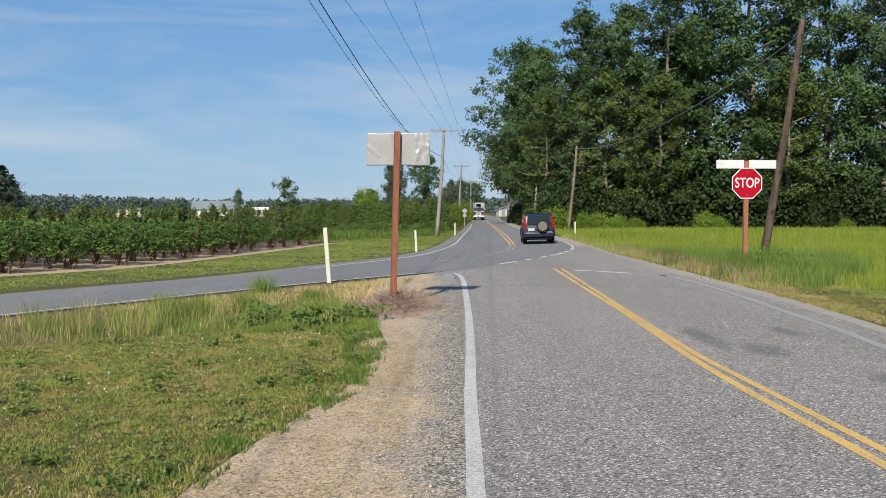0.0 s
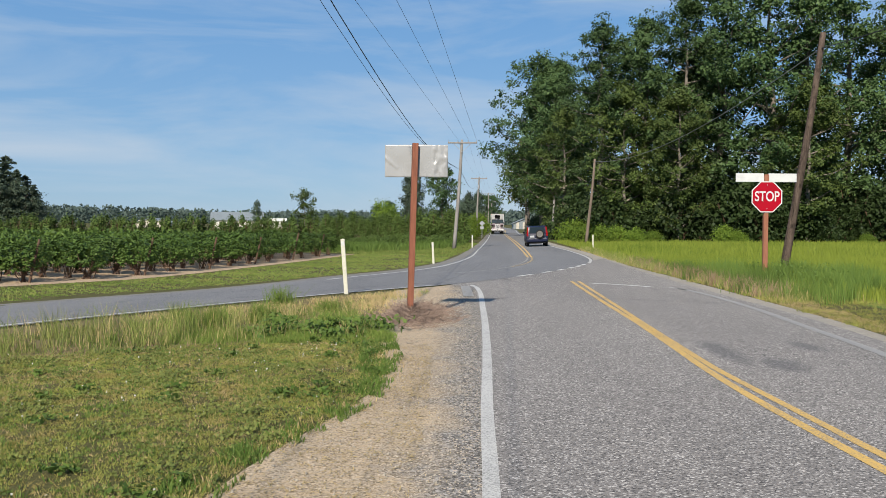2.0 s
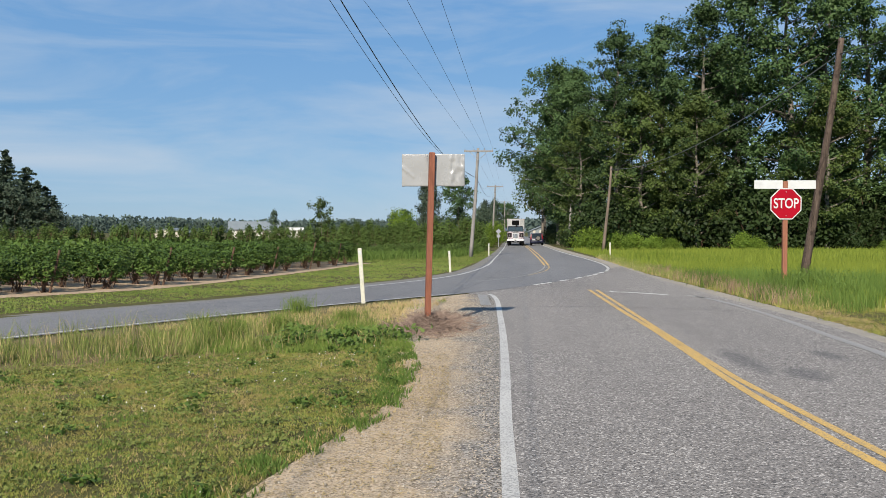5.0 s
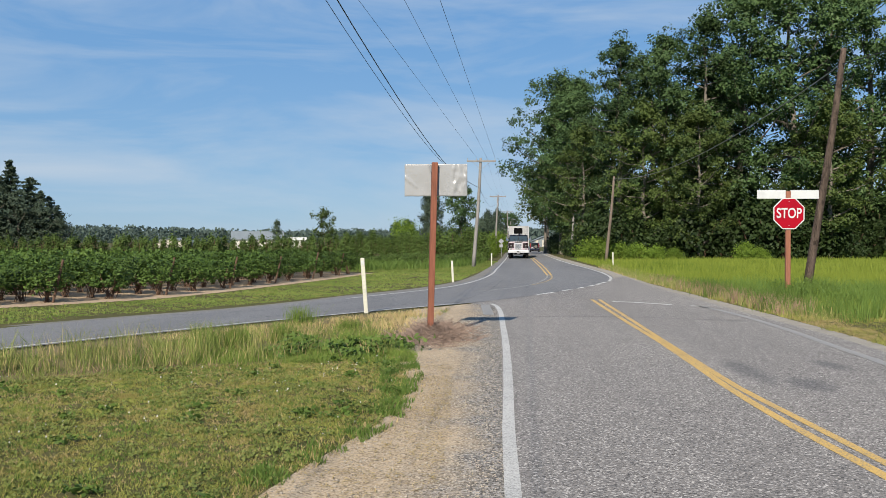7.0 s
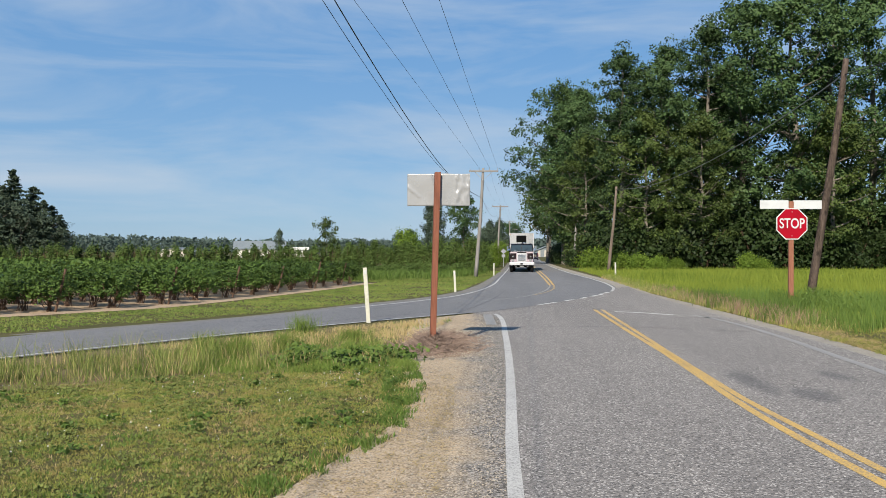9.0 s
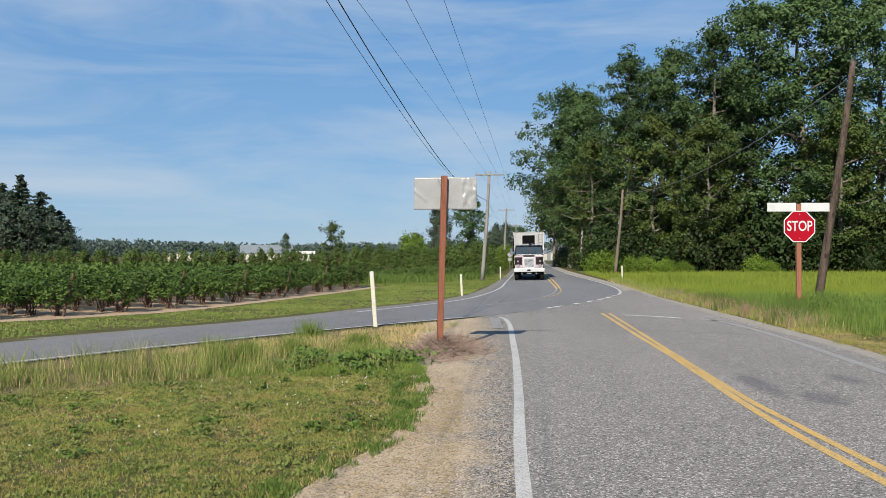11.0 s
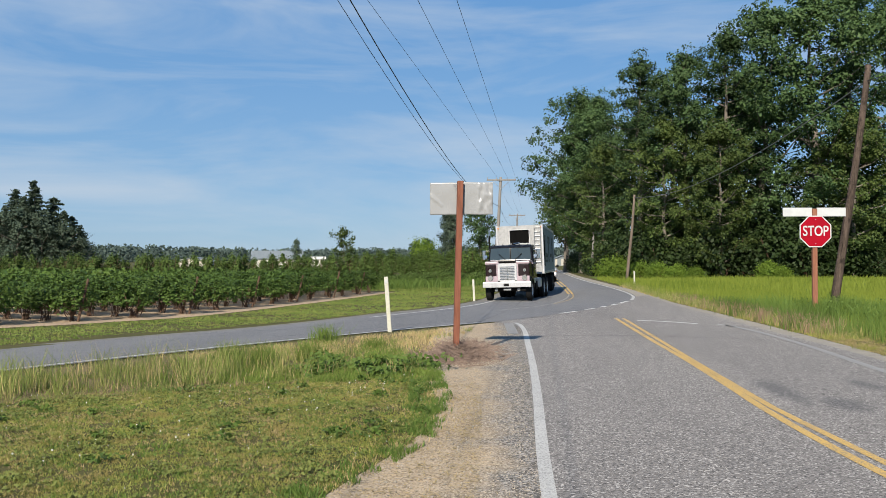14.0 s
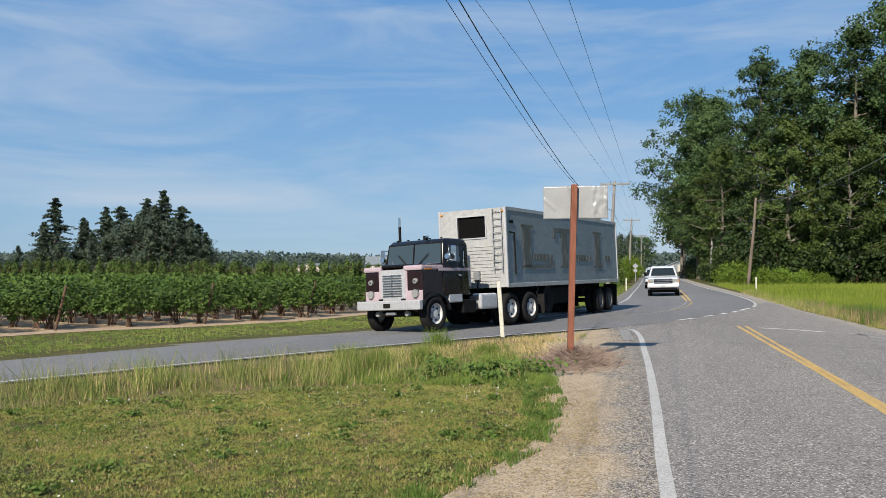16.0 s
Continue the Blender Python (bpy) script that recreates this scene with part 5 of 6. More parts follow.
for x, y, sc in ((1.0, 104, 0.5), (1.6, 112, 0.6), (2.2, 130, 0.75), (3.4, 145, 0.8), (-2.0, 98, 0.6), (-10.5, 120, 1.1)):
    spots.append((3, x, y, sc))
place(hedge, spots)
back = [limb_tree("tree", 221, 12, 1.6, 7000, 0.28, M["fir"], 0.04, limbs=34, clump=0.9, label="dark columnar tree behind the hedge"),
        limb_tree("tree", 222, 13, 3.4, 7000, 0.32, M["treeleaf"], 0.25, limbs=22, clump=1.1, label="round leafy tree behind the hedge"),
        limb_tree("tree", 223, 9, 2.4, 1500, 0.3, M["treeleaf_light"], 0.2, limbs=16, clump=0.8, label="thin young tree with sparse leaves")]
place(back, [(0, -7.8, 150, 1.0), (0, -9.2, 152, 0.95), (1, -3.4, 160, 0.98), (0, 2.0, 190, 0.78), (0, 4.2, 204, 0.85), (0, 0.2, 186, 0.62), (0, 3.1, 196, 0.7), (0, 3.4, 170, 0.5), (0, 1.2, 172, 0.65), (2, -27.5, 150, 0.88), (0, -48, 200, 0.62), (1, -16, 190, 0.55), (1, -19, 195, 0.5), (1, 7, 240, 0.8), (0, 9.5, 260, 0.8), (1, 11, 280, 0.9)])


def fir_tree(seed, h, w, label):
    """A conifer: straight trunk, drooping boughs in whorls."""
    r = np.random.default_rng(seed)
    s = empty("fir_tree")
    bm = bmesh.new()
    tube(bm, (0, 0, -0.3), (0, 0, h * 0.98), 0.02 * h, 0.02, 8, False)
    cc = []
    for k in range(int(h * 8)):
        u = 0.10 + 0.88 * (k + r.random()) / (h * 8)
        ln = w * 1.12 * (1 - u) ** 0.82 * (0.76 + 0.24 * math.sin(u * h * 2.6)) * r.uniform(0.35, 1.3) + 0.2
        a = r.uniform(0, 6.28)
        p, q = Vector((0, 0, u * h)), Vector((math.cos(a) * ln, math.sin(a) * ln, u * h + r.uniform(-0.45, 0.12) * ln))
        tube(bm, p, q, 0.03 + 0.05 * (1 - u), 0.01, 4, False)
        for t in np.linspace(0.25, 1.0, 6):
            g = 0.14 + 0.34 * (1 - u)
            cc.append(r.normal(tuple(p.lerp(q, t)), (g, g, 0.45 * g), (8, 3)))
    part("trunk", bm, M["bark"], s)
    c = np.concatenate(cc)
    v, f = leaf_quads(c, np.full(len(c), 0.34), r, 1.5, 1.9)
    fast("crown", v, f, M["fir"], s)
    return tagged(s, label, "fir tree", "firs beyond the field")


firs = [fir_tree(301, 16, 5.6, "tall dark fir with ragged boughs"), fir_tree(302, 13, 5.6, "tall dark fir with ragged boughs"), fir_tree(303, 14, 7.6, "broad dark fir with dense boughs")]
place(firs, [(0, -108, 150, 0.98), (1, -112, 152, 0.85), (1, -103, 152, 0.9), (0, -97, 150, 0.86), (2, -93, 149, 0.98), (0, -90, 153, 0.97), (2, -87, 151, 1.0), (0, -84.5, 150, 1.05), (2, -81.5, 151, 0.98), (2, -79, 150, 0.8), (1, -76.5, 151, 0.66), (1, -124, 160, 0.5), (1, -134, 160, 0.6), (1, -100, 156, 0.9), (2, -95, 158, 0.9), (2, -90, 158, 0.95), (2, -85, 157, 0.85), (2, -105, 156, 0.7), (2, -80.5, 156, 0.75), (2, -99, 149, 0.62), (2, -110, 149, 0.6)])
grove = [limb_tree("tree", 231, 12, 4.6, 5200, 0.34, M["fir"], 0.08, limbs=26, clump=1.3, label="dark rounded tree in the far grove")]
place(grove, [(0, -86, 147, 1.0), (0, -82, 148, 0.9), (0, -78.5, 149, 0.75), (0, -90, 148, 0.9), (0, -75.5, 150, 0.5), (0, -98, 148, 0.6), (0, -105, 148, 0.55)])
r = np.random.default_rng(44)
# woods on the skyline, with the haze of distance in their colour
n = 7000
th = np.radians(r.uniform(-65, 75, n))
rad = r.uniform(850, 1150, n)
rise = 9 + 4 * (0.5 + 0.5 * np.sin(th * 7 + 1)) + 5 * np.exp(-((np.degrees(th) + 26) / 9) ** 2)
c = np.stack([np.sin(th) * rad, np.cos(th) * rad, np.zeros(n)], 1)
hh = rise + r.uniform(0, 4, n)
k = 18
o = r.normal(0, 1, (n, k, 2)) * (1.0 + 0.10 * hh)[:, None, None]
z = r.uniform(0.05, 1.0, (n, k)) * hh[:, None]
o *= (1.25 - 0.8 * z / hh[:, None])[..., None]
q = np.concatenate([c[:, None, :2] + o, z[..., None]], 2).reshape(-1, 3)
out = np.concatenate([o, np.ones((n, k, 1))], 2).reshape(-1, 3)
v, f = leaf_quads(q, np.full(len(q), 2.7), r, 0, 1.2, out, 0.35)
tagged(fast("far_woods", v, f, M["farwood_haze"]), "distant wooded skyline, blue haze painted into its green", "woods", kind="stuff")

# ---- farm buildings ----


def barn(x, y, w, d, eave, ridge, turn, wall, roof, gable_front, label):
    s = empty("barn", pose(x, y, -0.1, 0, 0, turn))
    bm = bmesh.new()
    if gable_front:
        extrude_profile(bm, [(-w / 2, 0), (w / 2, 0), (w / 2, eave), (0, ridge), (-w / 2, eave)], 1, -d / 2, d / 2)
    else:
        extrude_profile(bm, [(-d / 2, 0), (d / 2, 0), (d / 2, eave), (0, ridge), (-d / 2, eave)], 0, -w / 2, w / 2)
    part("wall", bm, wall, s)
    span = w if gable_front else d
    for sg in (-1, 1):
        bm = bmesh.new()
        pts = [(sg * (span / 2 + 0.4), eave - 0.12), (0, ridge + 0.03), (0, ridge + 0.18), (sg * (span / 2 + 0.4), eave + 0.04)]
        extrude_profile(bm, pts, 1 if gable_front else 0, -(d if gable_front else w) / 2 - 0.4, (d if gable_front else w) / 2 + 0.4)
        part("roof_slope", bm, roof, s, "metal roof slope")
    for k in range(3):
        bm = bmesh.new()
        box(bm, (-w * 0.3 + k * w * 0.3, -d / 2 - 0.03, 1.2), (w * 0.12, 0.06, 2.2), 0.01)
        part("door", bm, M["barn_tan"], s)
    return tagged(s, label, "barn")


barn(-59.5, 226, 13.0, 9, 2.4, 4.4, 14.7, M["barn_white"], M["roof_grey"], False, "long white barn with a grey metal roof")
barn(-51, 236, 4.5, 5, 2.3, 2.8, 12, M["barn_white"], M["barn_white"], False, "low white farm shed behind the barn")
barn(-87, 242, 9.5, 10, 1.5, 2.7, 0, M["barn_tan"], M["roof_grey"], True, "low tan shed with a gabled roof")
barn(21.0, 285, 7, 8, 1.9, 3.4, 0, M["roof_grey"], M["roof_grey"], True, "pale house far along the road")

# ---- vehicles (each one's front is +y) ----
M["rubber"] = mat_two("rubber", (0.007, 0.007, 0.0075), (0.014, 0.0138, 0.0135), 6.0, 0.85, spec=0.15)
M["rim_white"] = mat_paint("rim_white", (0.452, 0.452, 0.445), 0.4, dirt=0.15)
M["rim_alloy"] = mat_paint("rim_alloy", (0.351, 0.359, 0.367), 0.35, 0.7)
M["rim_dark"] = mat_paint("rim_dark", (0.0936, 0.0897, 0.0858), 0.6, 0.2, dirt=0.3)
M["cab_black"] = mat_paint("cab_black", (0.0045, 0.0035, 0.004), 0.24, spec=0.4)
M["cab_pink"] = mat_paint("cab_pink", (0.33, 0.262, 0.29), 0.35, dirt=0.1)
M["cab_maroon"] = mat_paint("cab_maroon", (0.011, 0.004, 0.0045), 0.26, spec=0.4)
M["alu"] = mat_two("alu", (0.42, 0.42, 0.43), (0.52, 0.52, 0.53), 4.0, 0.42, metal=0.55, bumpy=0.08, stretch=(1, 1, 0.3))
M["trailer_skin"] = mat_two("trailer_skin", (0.178, 0.213, 0.232), (0.228, 0.268, 0.288), 0.8, 0.5, metal=0.2, bumpy=0.12, dist=0.01, dirt=(0.215, 0.22, 0.215))
M["trailer_front"] = mat_two("trailer_front", (0.262, 0.265, 0.268), (0.325, 0.328, 0.33), 1.1, 0.5, metal=0.1, bumpy=0.12, dist=0.01, dirt=(0.296, 0.285, 0.257))
M["letter_paint"] = mat_two("letter_paint", (0.0663, 0.0702, 0.0585), (0.117, 0.121, 0.105), 2.2, 0.7, dirt=(0.203, 0.207, 0.203))
M["chassis"] = mat_two("chassis", (0.004, 0.004, 0.004), (0.011, 0.0105, 0.010), 5.0, 0.85, spec=0.12)
# near-black paint for the shade inside the trailer opening and rim vents
M["hole_shade"] = mat_two("hole_shade", (0.00468, 0.00468, 0.00468), (0.006, 0.006, 0.006), 5.0, 0.95, spec=0.02)
M["chrome"] = mat_paint("chrome", (0.585, 0.585, 0.593), 0.15, 1.0)
M["navy"] = mat_paint("navy", (0.006, 0.009, 0.028), 0.33, spec=0.3)
M["car_white"] = mat_paint("car_white", (0.43, 0.445, 0.465), 0.3, coat=0.4)
M["car_silver"] = mat_paint("car_silver", (0.39, 0.413, 0.437), 0.3, 0.3, coat=0.6)
M["plastic"] = mat_paint("plastic", (0.005, 0.005, 0.006), 0.6, spec=0.12)
M["tail_red"] = mat_paint("tail_red", (0.20, 0.006, 0.008), 0.65, spec=0.03)
M["amber"] = mat_paint("amber", (0.546, 0.195, 0.0234), 0.25)
M["lens"] = mat_paint("lens", (0.2, 0.205, 0.2), 0.15, coat=0.5)
M["plate_grey"] = mat_paint("plate_grey", (0.30, 0.31, 0.33), 0.4)
gl, gn, gk, gb = mat_base("dark_glass", 0.06, 0.0, 0.4)
gb.inputs["Base Color"].default_value = (0.012, 0.017, 0.019, 1)
gb.inputs["Coat Weight"].default_value = 0.1
M["glass"] = gl
gl, gn, gk, gb = mat_base("cab_glass", 0.05, 0.0, 0.7)
gb.inputs["Base Color"].default_value = (0.03, 0.043, 0.05, 1)
gb.inputs["Coat Weight"].default_value = 0.2
M["cab_glass"] = gl


def wheel(parent, x, y, r, w, rim, dish=1, name="wheel"):
    """A tyre on its rim, turning about x; dish says which side faces out."""
    o = empty(name, pose(x, y, r))
    o.parent = parent
    bm = bmesh.new()
    prof = [(r * 0.58, -w / 2), (r * 0.86, -w / 2), (r * 0.97, -w * 0.40), (r, -w * 0.25), (r, w * 0.25), (r * 0.97, w * 0.40), (r * 0.86, w / 2), (r * 0.58, w / 2)]
    n = 28
    ring = [[bm.verts.new((px, pr * math.cos(2 * math.pi * k / n), pr * math.sin(2 * math.pi * k / n))) for pr, px in prof] for k in range(n)]
    for k in range(n):
        for j in range(len(prof)):
            bm.faces.new((ring[k][j], ring[k][(j + 1) % 8], ring[(k + 1) % n][(j + 1) % 8], ring[(k + 1) % n][j]))
    part("tyre", bm, M["rubber"], o, "black rubber tyre", True)
    bm = bmesh.new()
    s = dish
    prof = [(r * 0.6, w * 0.47), (r * 0.55, w * 0.44), (r * 0.50, w * 0.20), (r * 0.26, w * 0.16), (r * 0.22, w * 0.36), (0.001, w * 0.38)]
    ring = [[bm.verts.new((s * px, pr * math.cos(2 * math.pi * k / n), pr * math.sin(2 * math.pi * k / n))) for pr, px in prof] for k in range(n)]
    for k in range(n):
        for j in range(len(prof) - 1):
            bm.faces.new((ring[k][j], ring[k][j + 1], ring[(k + 1) % n][j + 1], ring[(k + 1) % n][j]))
    rm = part("rim", bm, rim, o, "wheel rim")
    if rim == M["rim_white"]:
        for k in range(6):
            a = 2 * math.pi * k / 6
            c = Vector((s * w * 0.185, r * 0.38 * math.cos(a), r * 0.38 * math.sin(a)))
            # each vent is a near-black plug, its shade painted on
            rod("rim_vent", c - Vector((0.012, 0, 0)), c + Vector((0.012, 0, 0)), r * 0.06, M["hole_shade"], o)
    return o


def panel(name, pts, material, parent, thick=0.012, label=""):
    """A flat plate through four corners or more, given its thickness outwards."""
    q = [Vector(p) for p in pts]
    nrm = (q[1] - q[0]).cross(q[2] - q[0]).normalized() * thick
    bm = bmesh.new()
    a, b = [bm.verts.new(p) for p in q], [bm.verts.new(p + nrm) for p in q]
    bm.faces.new(list(reversed(a)))
    bm.faces.new(b)
    for i in range(len(q)):
        j = (i + 1) % len(q)
        bm.faces.new((a[i], a[j], b[j], b[i]))
    return part(name, bm, material, parent, label)


def disc(name, c, r, axis, depth, material, parent, label="", seg=18):
    bm = bmesh.new()
    c, axis = Vector(c), Vector(axis).normalized()
    tube(bm, c - axis * depth / 2, c + axis * depth / 2, r, r * 0.9, seg)
    return part(name, bm, material, parent, label)


def block(name, c, s, material, parent, bevel=0.01, label="", m=None, seg=1):
    bm = bmesh.new()
    box(bm, c, s, bevel, m, seg)
    return part(name, bm, material, parent, label)


def rod(name, p, q, r, material, parent, label="", seg=8):
    bm = bmesh.new()
    tube(bm, p, q, r, seg=seg)
    return part(name, bm, material, parent, label)


def tractor():
    """A short-nosed highway tractor of the fifties; its origin lies under the front axle."""
    s = empty("truck_tractor")
    # nose: maroon corners, pale fender tops and an aluminium grille
    bm = bmesh.new()
    extrude_profile(bm, [(-0.62, 0.92), (0.50, 0.92), (0.56, 1.0), (0.56, 1.78), (0.48, 1.90), (-0.62, 1.94)], 0, -1.08, 1.08, 0.06)
    part("nose", bm, M["cab_maroon"], s, "dark maroon nose")
    for sx in (-1, 1):
        block("fender_top", (sx * 0.76, 0.06, 1.86), (0.68, 1.10, 0.15), M["cab_pink"], s, 0.05, "pale pink fender top", None, 2)
        block("fender_side", (sx * 0.50, 0.56, 1.36), (0.075, 0.05, 0.9), M["cab_pink"], s, 0.015, "pale pink grille border")
        block("headlight_panel", (sx * 0.77, 0.555, 1.06), (0.62, 0.05, 0.30), M["cab_pink"], s, 0.02, "pale pink lamp panel")
        h = disc("headlight", (sx * 0.84, 0.60, 1.12), 0.125, (0, 1, 0), 0.09, M["lens"], s, "round headlight")
        disc("headlight_ring", (sx * 0.84, 0.585, 1.12), 0.145, (0, 1, 0), 0.06, M["chrome"], h, "chrome ring")
        h = disc("marker_lamp", (sx * 0.84, 0.59, 1.48), 0.085, (0, 1, 0), 0.05, M["lens"], s, "small round lamp")
        disc("lamp_centre", (sx * 0.84, 0.62, 1.48), 0.04, (0, 1, 0), 0.02, M["chrome"], h)
        block("turn_signal", (sx * 1.075, 0.30, 1.84), (0.05, 0.36, 0.10), M["amber"], s, 0.015, "amber side light")
        disc("fog_lamp", (sx * 0.55, 0.62, 0.55), 0.085, (0, 1, 0), 0.1, M["lens"], s, "round fog lamp")
        # mudguard over the front wheel
        bm = bmesh.new()
        pts = [(0.72 * math.cos(a), 0.52 + 0.64 * math.sin(a)) for a in np.linspace(0.45, math.pi - 0.15, 12)]
        pts += [(0.64 * math.cos(a), 0.52 + 0.57 * math.sin(a)) for a in np.linspace(math.pi - 0.15, 0.45, 12)]
        extrude_profile(bm, pts, 0, *sorted((sx * 0.80, sx * 1.14)))
        part("mudguard", bm, M["cab_black"], s, "black front mudguard")
        block("step_panel", (sx * 1.0, -1.02, 0.98), (0.22, 0.70, 0.34), M["alu"], s, 0.03, "pale step panel")
        block("stripe", (sx * 1.13, -0.98, 1.80), (0.02, 1.62, 0.085), M["cab_pink"], s, 0.004, "pale pink side stripe")
    g = block("grille", (0, 0.575, 1.37), (0.94, 0.05, 0.92), M["alu"], s, 0.02, "polished aluminium grille")
    for k in range(9):
        block("grille_bar", (0, 0.612, 1.06 + 0.075 * k), (0.72, 0.03, 0.03), M["chrome"], g, 0.006)
    for k in range(8):
        block("grille_slot", (0, 0.603, 1.098 + 0.075 * k), (0.70, 0.008, 0.014), M["galv"], g, 0.0)
    block("grille_post", (0, 0.622, 1.36), (0.03, 0.03, 0.66), M["chrome"], g, 0.004)
    block("hood_top", (0, 0.05, 1.93), (0.86, 1.06, 0.10), M["cab_black"], s, 0.04, "black hood", None, 2)
    block("hood_ornament", (0, 0.52, 2.0), (0.04, 0.08, 0.14), M["chrome"], s, 0.01)
    b = block("bumper", (0, 0.78, 0.80), (2.36, 0.16, 0.27), M["alu"], s, 0.025, "broad bare-metal bumper", None, 2)
    block("plate_bars", (0.02, 0.872, 0.79), (0.26, 0.02, 0.13), M["chassis"], b, 0.01, "dark plate with unreadable marks")
    block("hook_plate", (0.0, 0.70, 0.56), (0.36, 0.08, 0.09), M["galv"], s, 0.01)
    # cab
    bm = bmesh.new()
    extrude_profile(bm, [(-1.78, 1.02), (-0.42, 1.02), (-0.42, 1.96), (-0.53, 2.62), (-0.72, 2.74), (-1.62, 2.74), (-1.78, 2.58)], 0, -1.12, 1.12, 0.07)
    for v in bm.verts:
        if v.co.z > 1.95:
            v.co.x *= 1 - 0.09 * (v.co.z - 1.95)
    part("cab", bm, M["cab_black"], s, "glossy black cab", True)
    for sx in (-1, 1):
        panel("windscreen", [(sx * 0.03, -0.412, 1.99), (sx * 1.04, -0.425, 1.99), (sx * 0.99, -0.517, 2.59), (sx * 0.03, -0.504, 2.59)][::sx], M["cab_glass"], s, 0.015, "split windscreen pane")
        rod("screen_frame", (sx * 1.05, -0.405, 1.98), (sx * 1.0, -0.515, 2.60), 0.014, M["chassis"], s)
        rod("wiper", (sx * 0.25, -0.38, 2.0), (sx * 0.58, -0.41, 2.3), 0.014, M["chassis"], s)
        panel("side_window", [(sx * 1.128, -0.62, 2.03), (sx * 1.128, -1.24, 2.03), (sx * 1.088, -1.24, 2.50), (sx * 1.09, -0.75, 2.50)][::-sx], M["cab_glass"], s, 0.012, "door window")
        panel("door_edge", [(sx * 1.122, -1.32, 1.1), (sx * 1.122, -1.34, 1.1), (sx * 1.122, -1.34, 1.95), (sx * 1.122, -1.32, 1.95)][::-sx], M["chassis"], s, 0.008)
        block("door_handle", (sx * 1.14, -1.22, 1.62), (0.03, 0.14, 0.04), M["chrome"], s, 0.008)
        m = block("mirror", (sx * 1.36, -0.62, 2.26), (0.17, 0.05, 0.48), M["chrome"], s, 0.02, "tall chrome mirror")
        rod("mirror_arm", (sx * 1.10, -0.66, 2.48), (sx * 1.36, -0.62, 2.46), 0.014, M["chrome"], m)
        rod("mirror_arm", (sx * 1.10, -0.66, 2.06), (sx * 1.36, -0.62, 2.08), 0.014, M["chrome"], m)
        disc("round_mirror", (sx * 1.24, -0.46, 2.18), 0.09, (0, 1, 0.1), 0.05, M["chrome"], s)
        rod("grab_rail", (sx * 1.15, -1.42, 1.9), (sx * 1.15, -1.42, 2.35), 0.014, M["chrome"], s)
    rod("screen_frame", (-1.0, -0.415, 2.0), (1.0, -0.415, 2.0), 0.016, M["chrome"], s)
    rod("screen_frame", (-1.0, -0.515, 2.60), (1.0, -0.515, 2.60), 0.014, M["chassis"], s)
    rod("screen_post", (0, -0.42, 2.0), (0, -0.51, 2.57), 0.016, M["chassis"], s)
    block("dash_shade", (0, -0.75, 2.08), (1.7, 0.3, 0.08), M["plastic"], s, 0.02)
    for x in (-0.84, -0.42, 0, 0.42, 0.84):
        block("roof_lamp", (x, -0.74, 2.76), (0.06, 0.10, 0.035), M["chassis"], s, 0.02, "small clearance lamp")
    disc("roof_beacon", (-0.1, -0.95, 2.80), 0.09, (0, 0, 1), 0.14, M["chassis"], s)
    rod("air_horn", (-0.05, -0.95, 2.80), (-0.45, -0.6, 2.82), 0.03, M["chrome"], s)
    st = rod("exhaust_stack", (1.2, -1.3, 0.9), (1.2, -1.3, 3.25), 0.045, M["chassis"], s, "dark exhaust stack", 12)
    rod("stack_tip", (1.2, -1.3, 3.25), (1.2, -1.3, 3.55), 0.038, M["chrome"], st, "bright stack tip", 12)
    block("rear_bulge", (-0.75, -1.9, 1.75), (0.5, 0.28, 1.0), M["galv"], s, 0.08, "grey air tank behind the cab", None, 2)
    # chassis
    # plain dark block added so the gap beneath the tractor reads as shadow
    block("underbody_block", (0, -0.85, 0.74), (1.15, 2.3, 0.56), M["chassis"], s, 0.08, "dark block added to deepen the shade under the engine")
    for sx in (-1, 1):
        block("frame_rail", (sx * 0.42, -2.62, 0.86), (0.09, 6.64, 0.26), M["chassis"], s, 0.01, "black frame rail")
        block("fuel_tank", (sx * 0.92, -2.75, 0.80), (0.50, 0.98, 0.50), M["alu"], s, 0.10, "white fuel tank", None, 3)
        block("battery_box", (sx * 0.85, -1.75, 0.68), (0.5, 0.7, 0.42), M["chassis"], s, 0.03)
        block("mud_flap", (sx * 0.95, -6.05, 0.62), (0.6, 0.02, 0.66), M["rubber"], s, 0.0, "black rubber mud flap")
    block("deck", (0, -2.6, 1.02), (1.7, 1.2, 0.06), M["chassis"], s, 0.01)
    block("fifth_wheel", (0, -4.3, 1.12), (0.9, 0.95, 0.12), M["chassis"], s, 0.03)
    rod("front_axle", (-0.9, 0, 0.50), (0.9, 0, 0.50), 0.06, M["chassis"], s)
    for y in (-4.03, -5.27):
        rod("drive_axle", (-0.9, y, 0.52), (0.9, y, 0.52), 0.09, M["chassis"], s)
    wh = []
    for sx in (-1, 1):
        wh.append((wheel(s, sx * 0.99, 0, 0.52, 0.28, M["rim_white"], sx), 0.52))
        for y in (-4.03, -5.27):
            wh.append((wheel(s, sx * 1.06, y, 0.52, 0.27, M["rim_white"], sx), 0.52))
            wh.append((wheel(s, sx * 0.74, y, 0.52, 0.27, M["rim_dark"], sx), 0.52))
    tagged(s, "vintage black and pale pink truck tractor with an aluminium grille", "truck")
    return s, wh


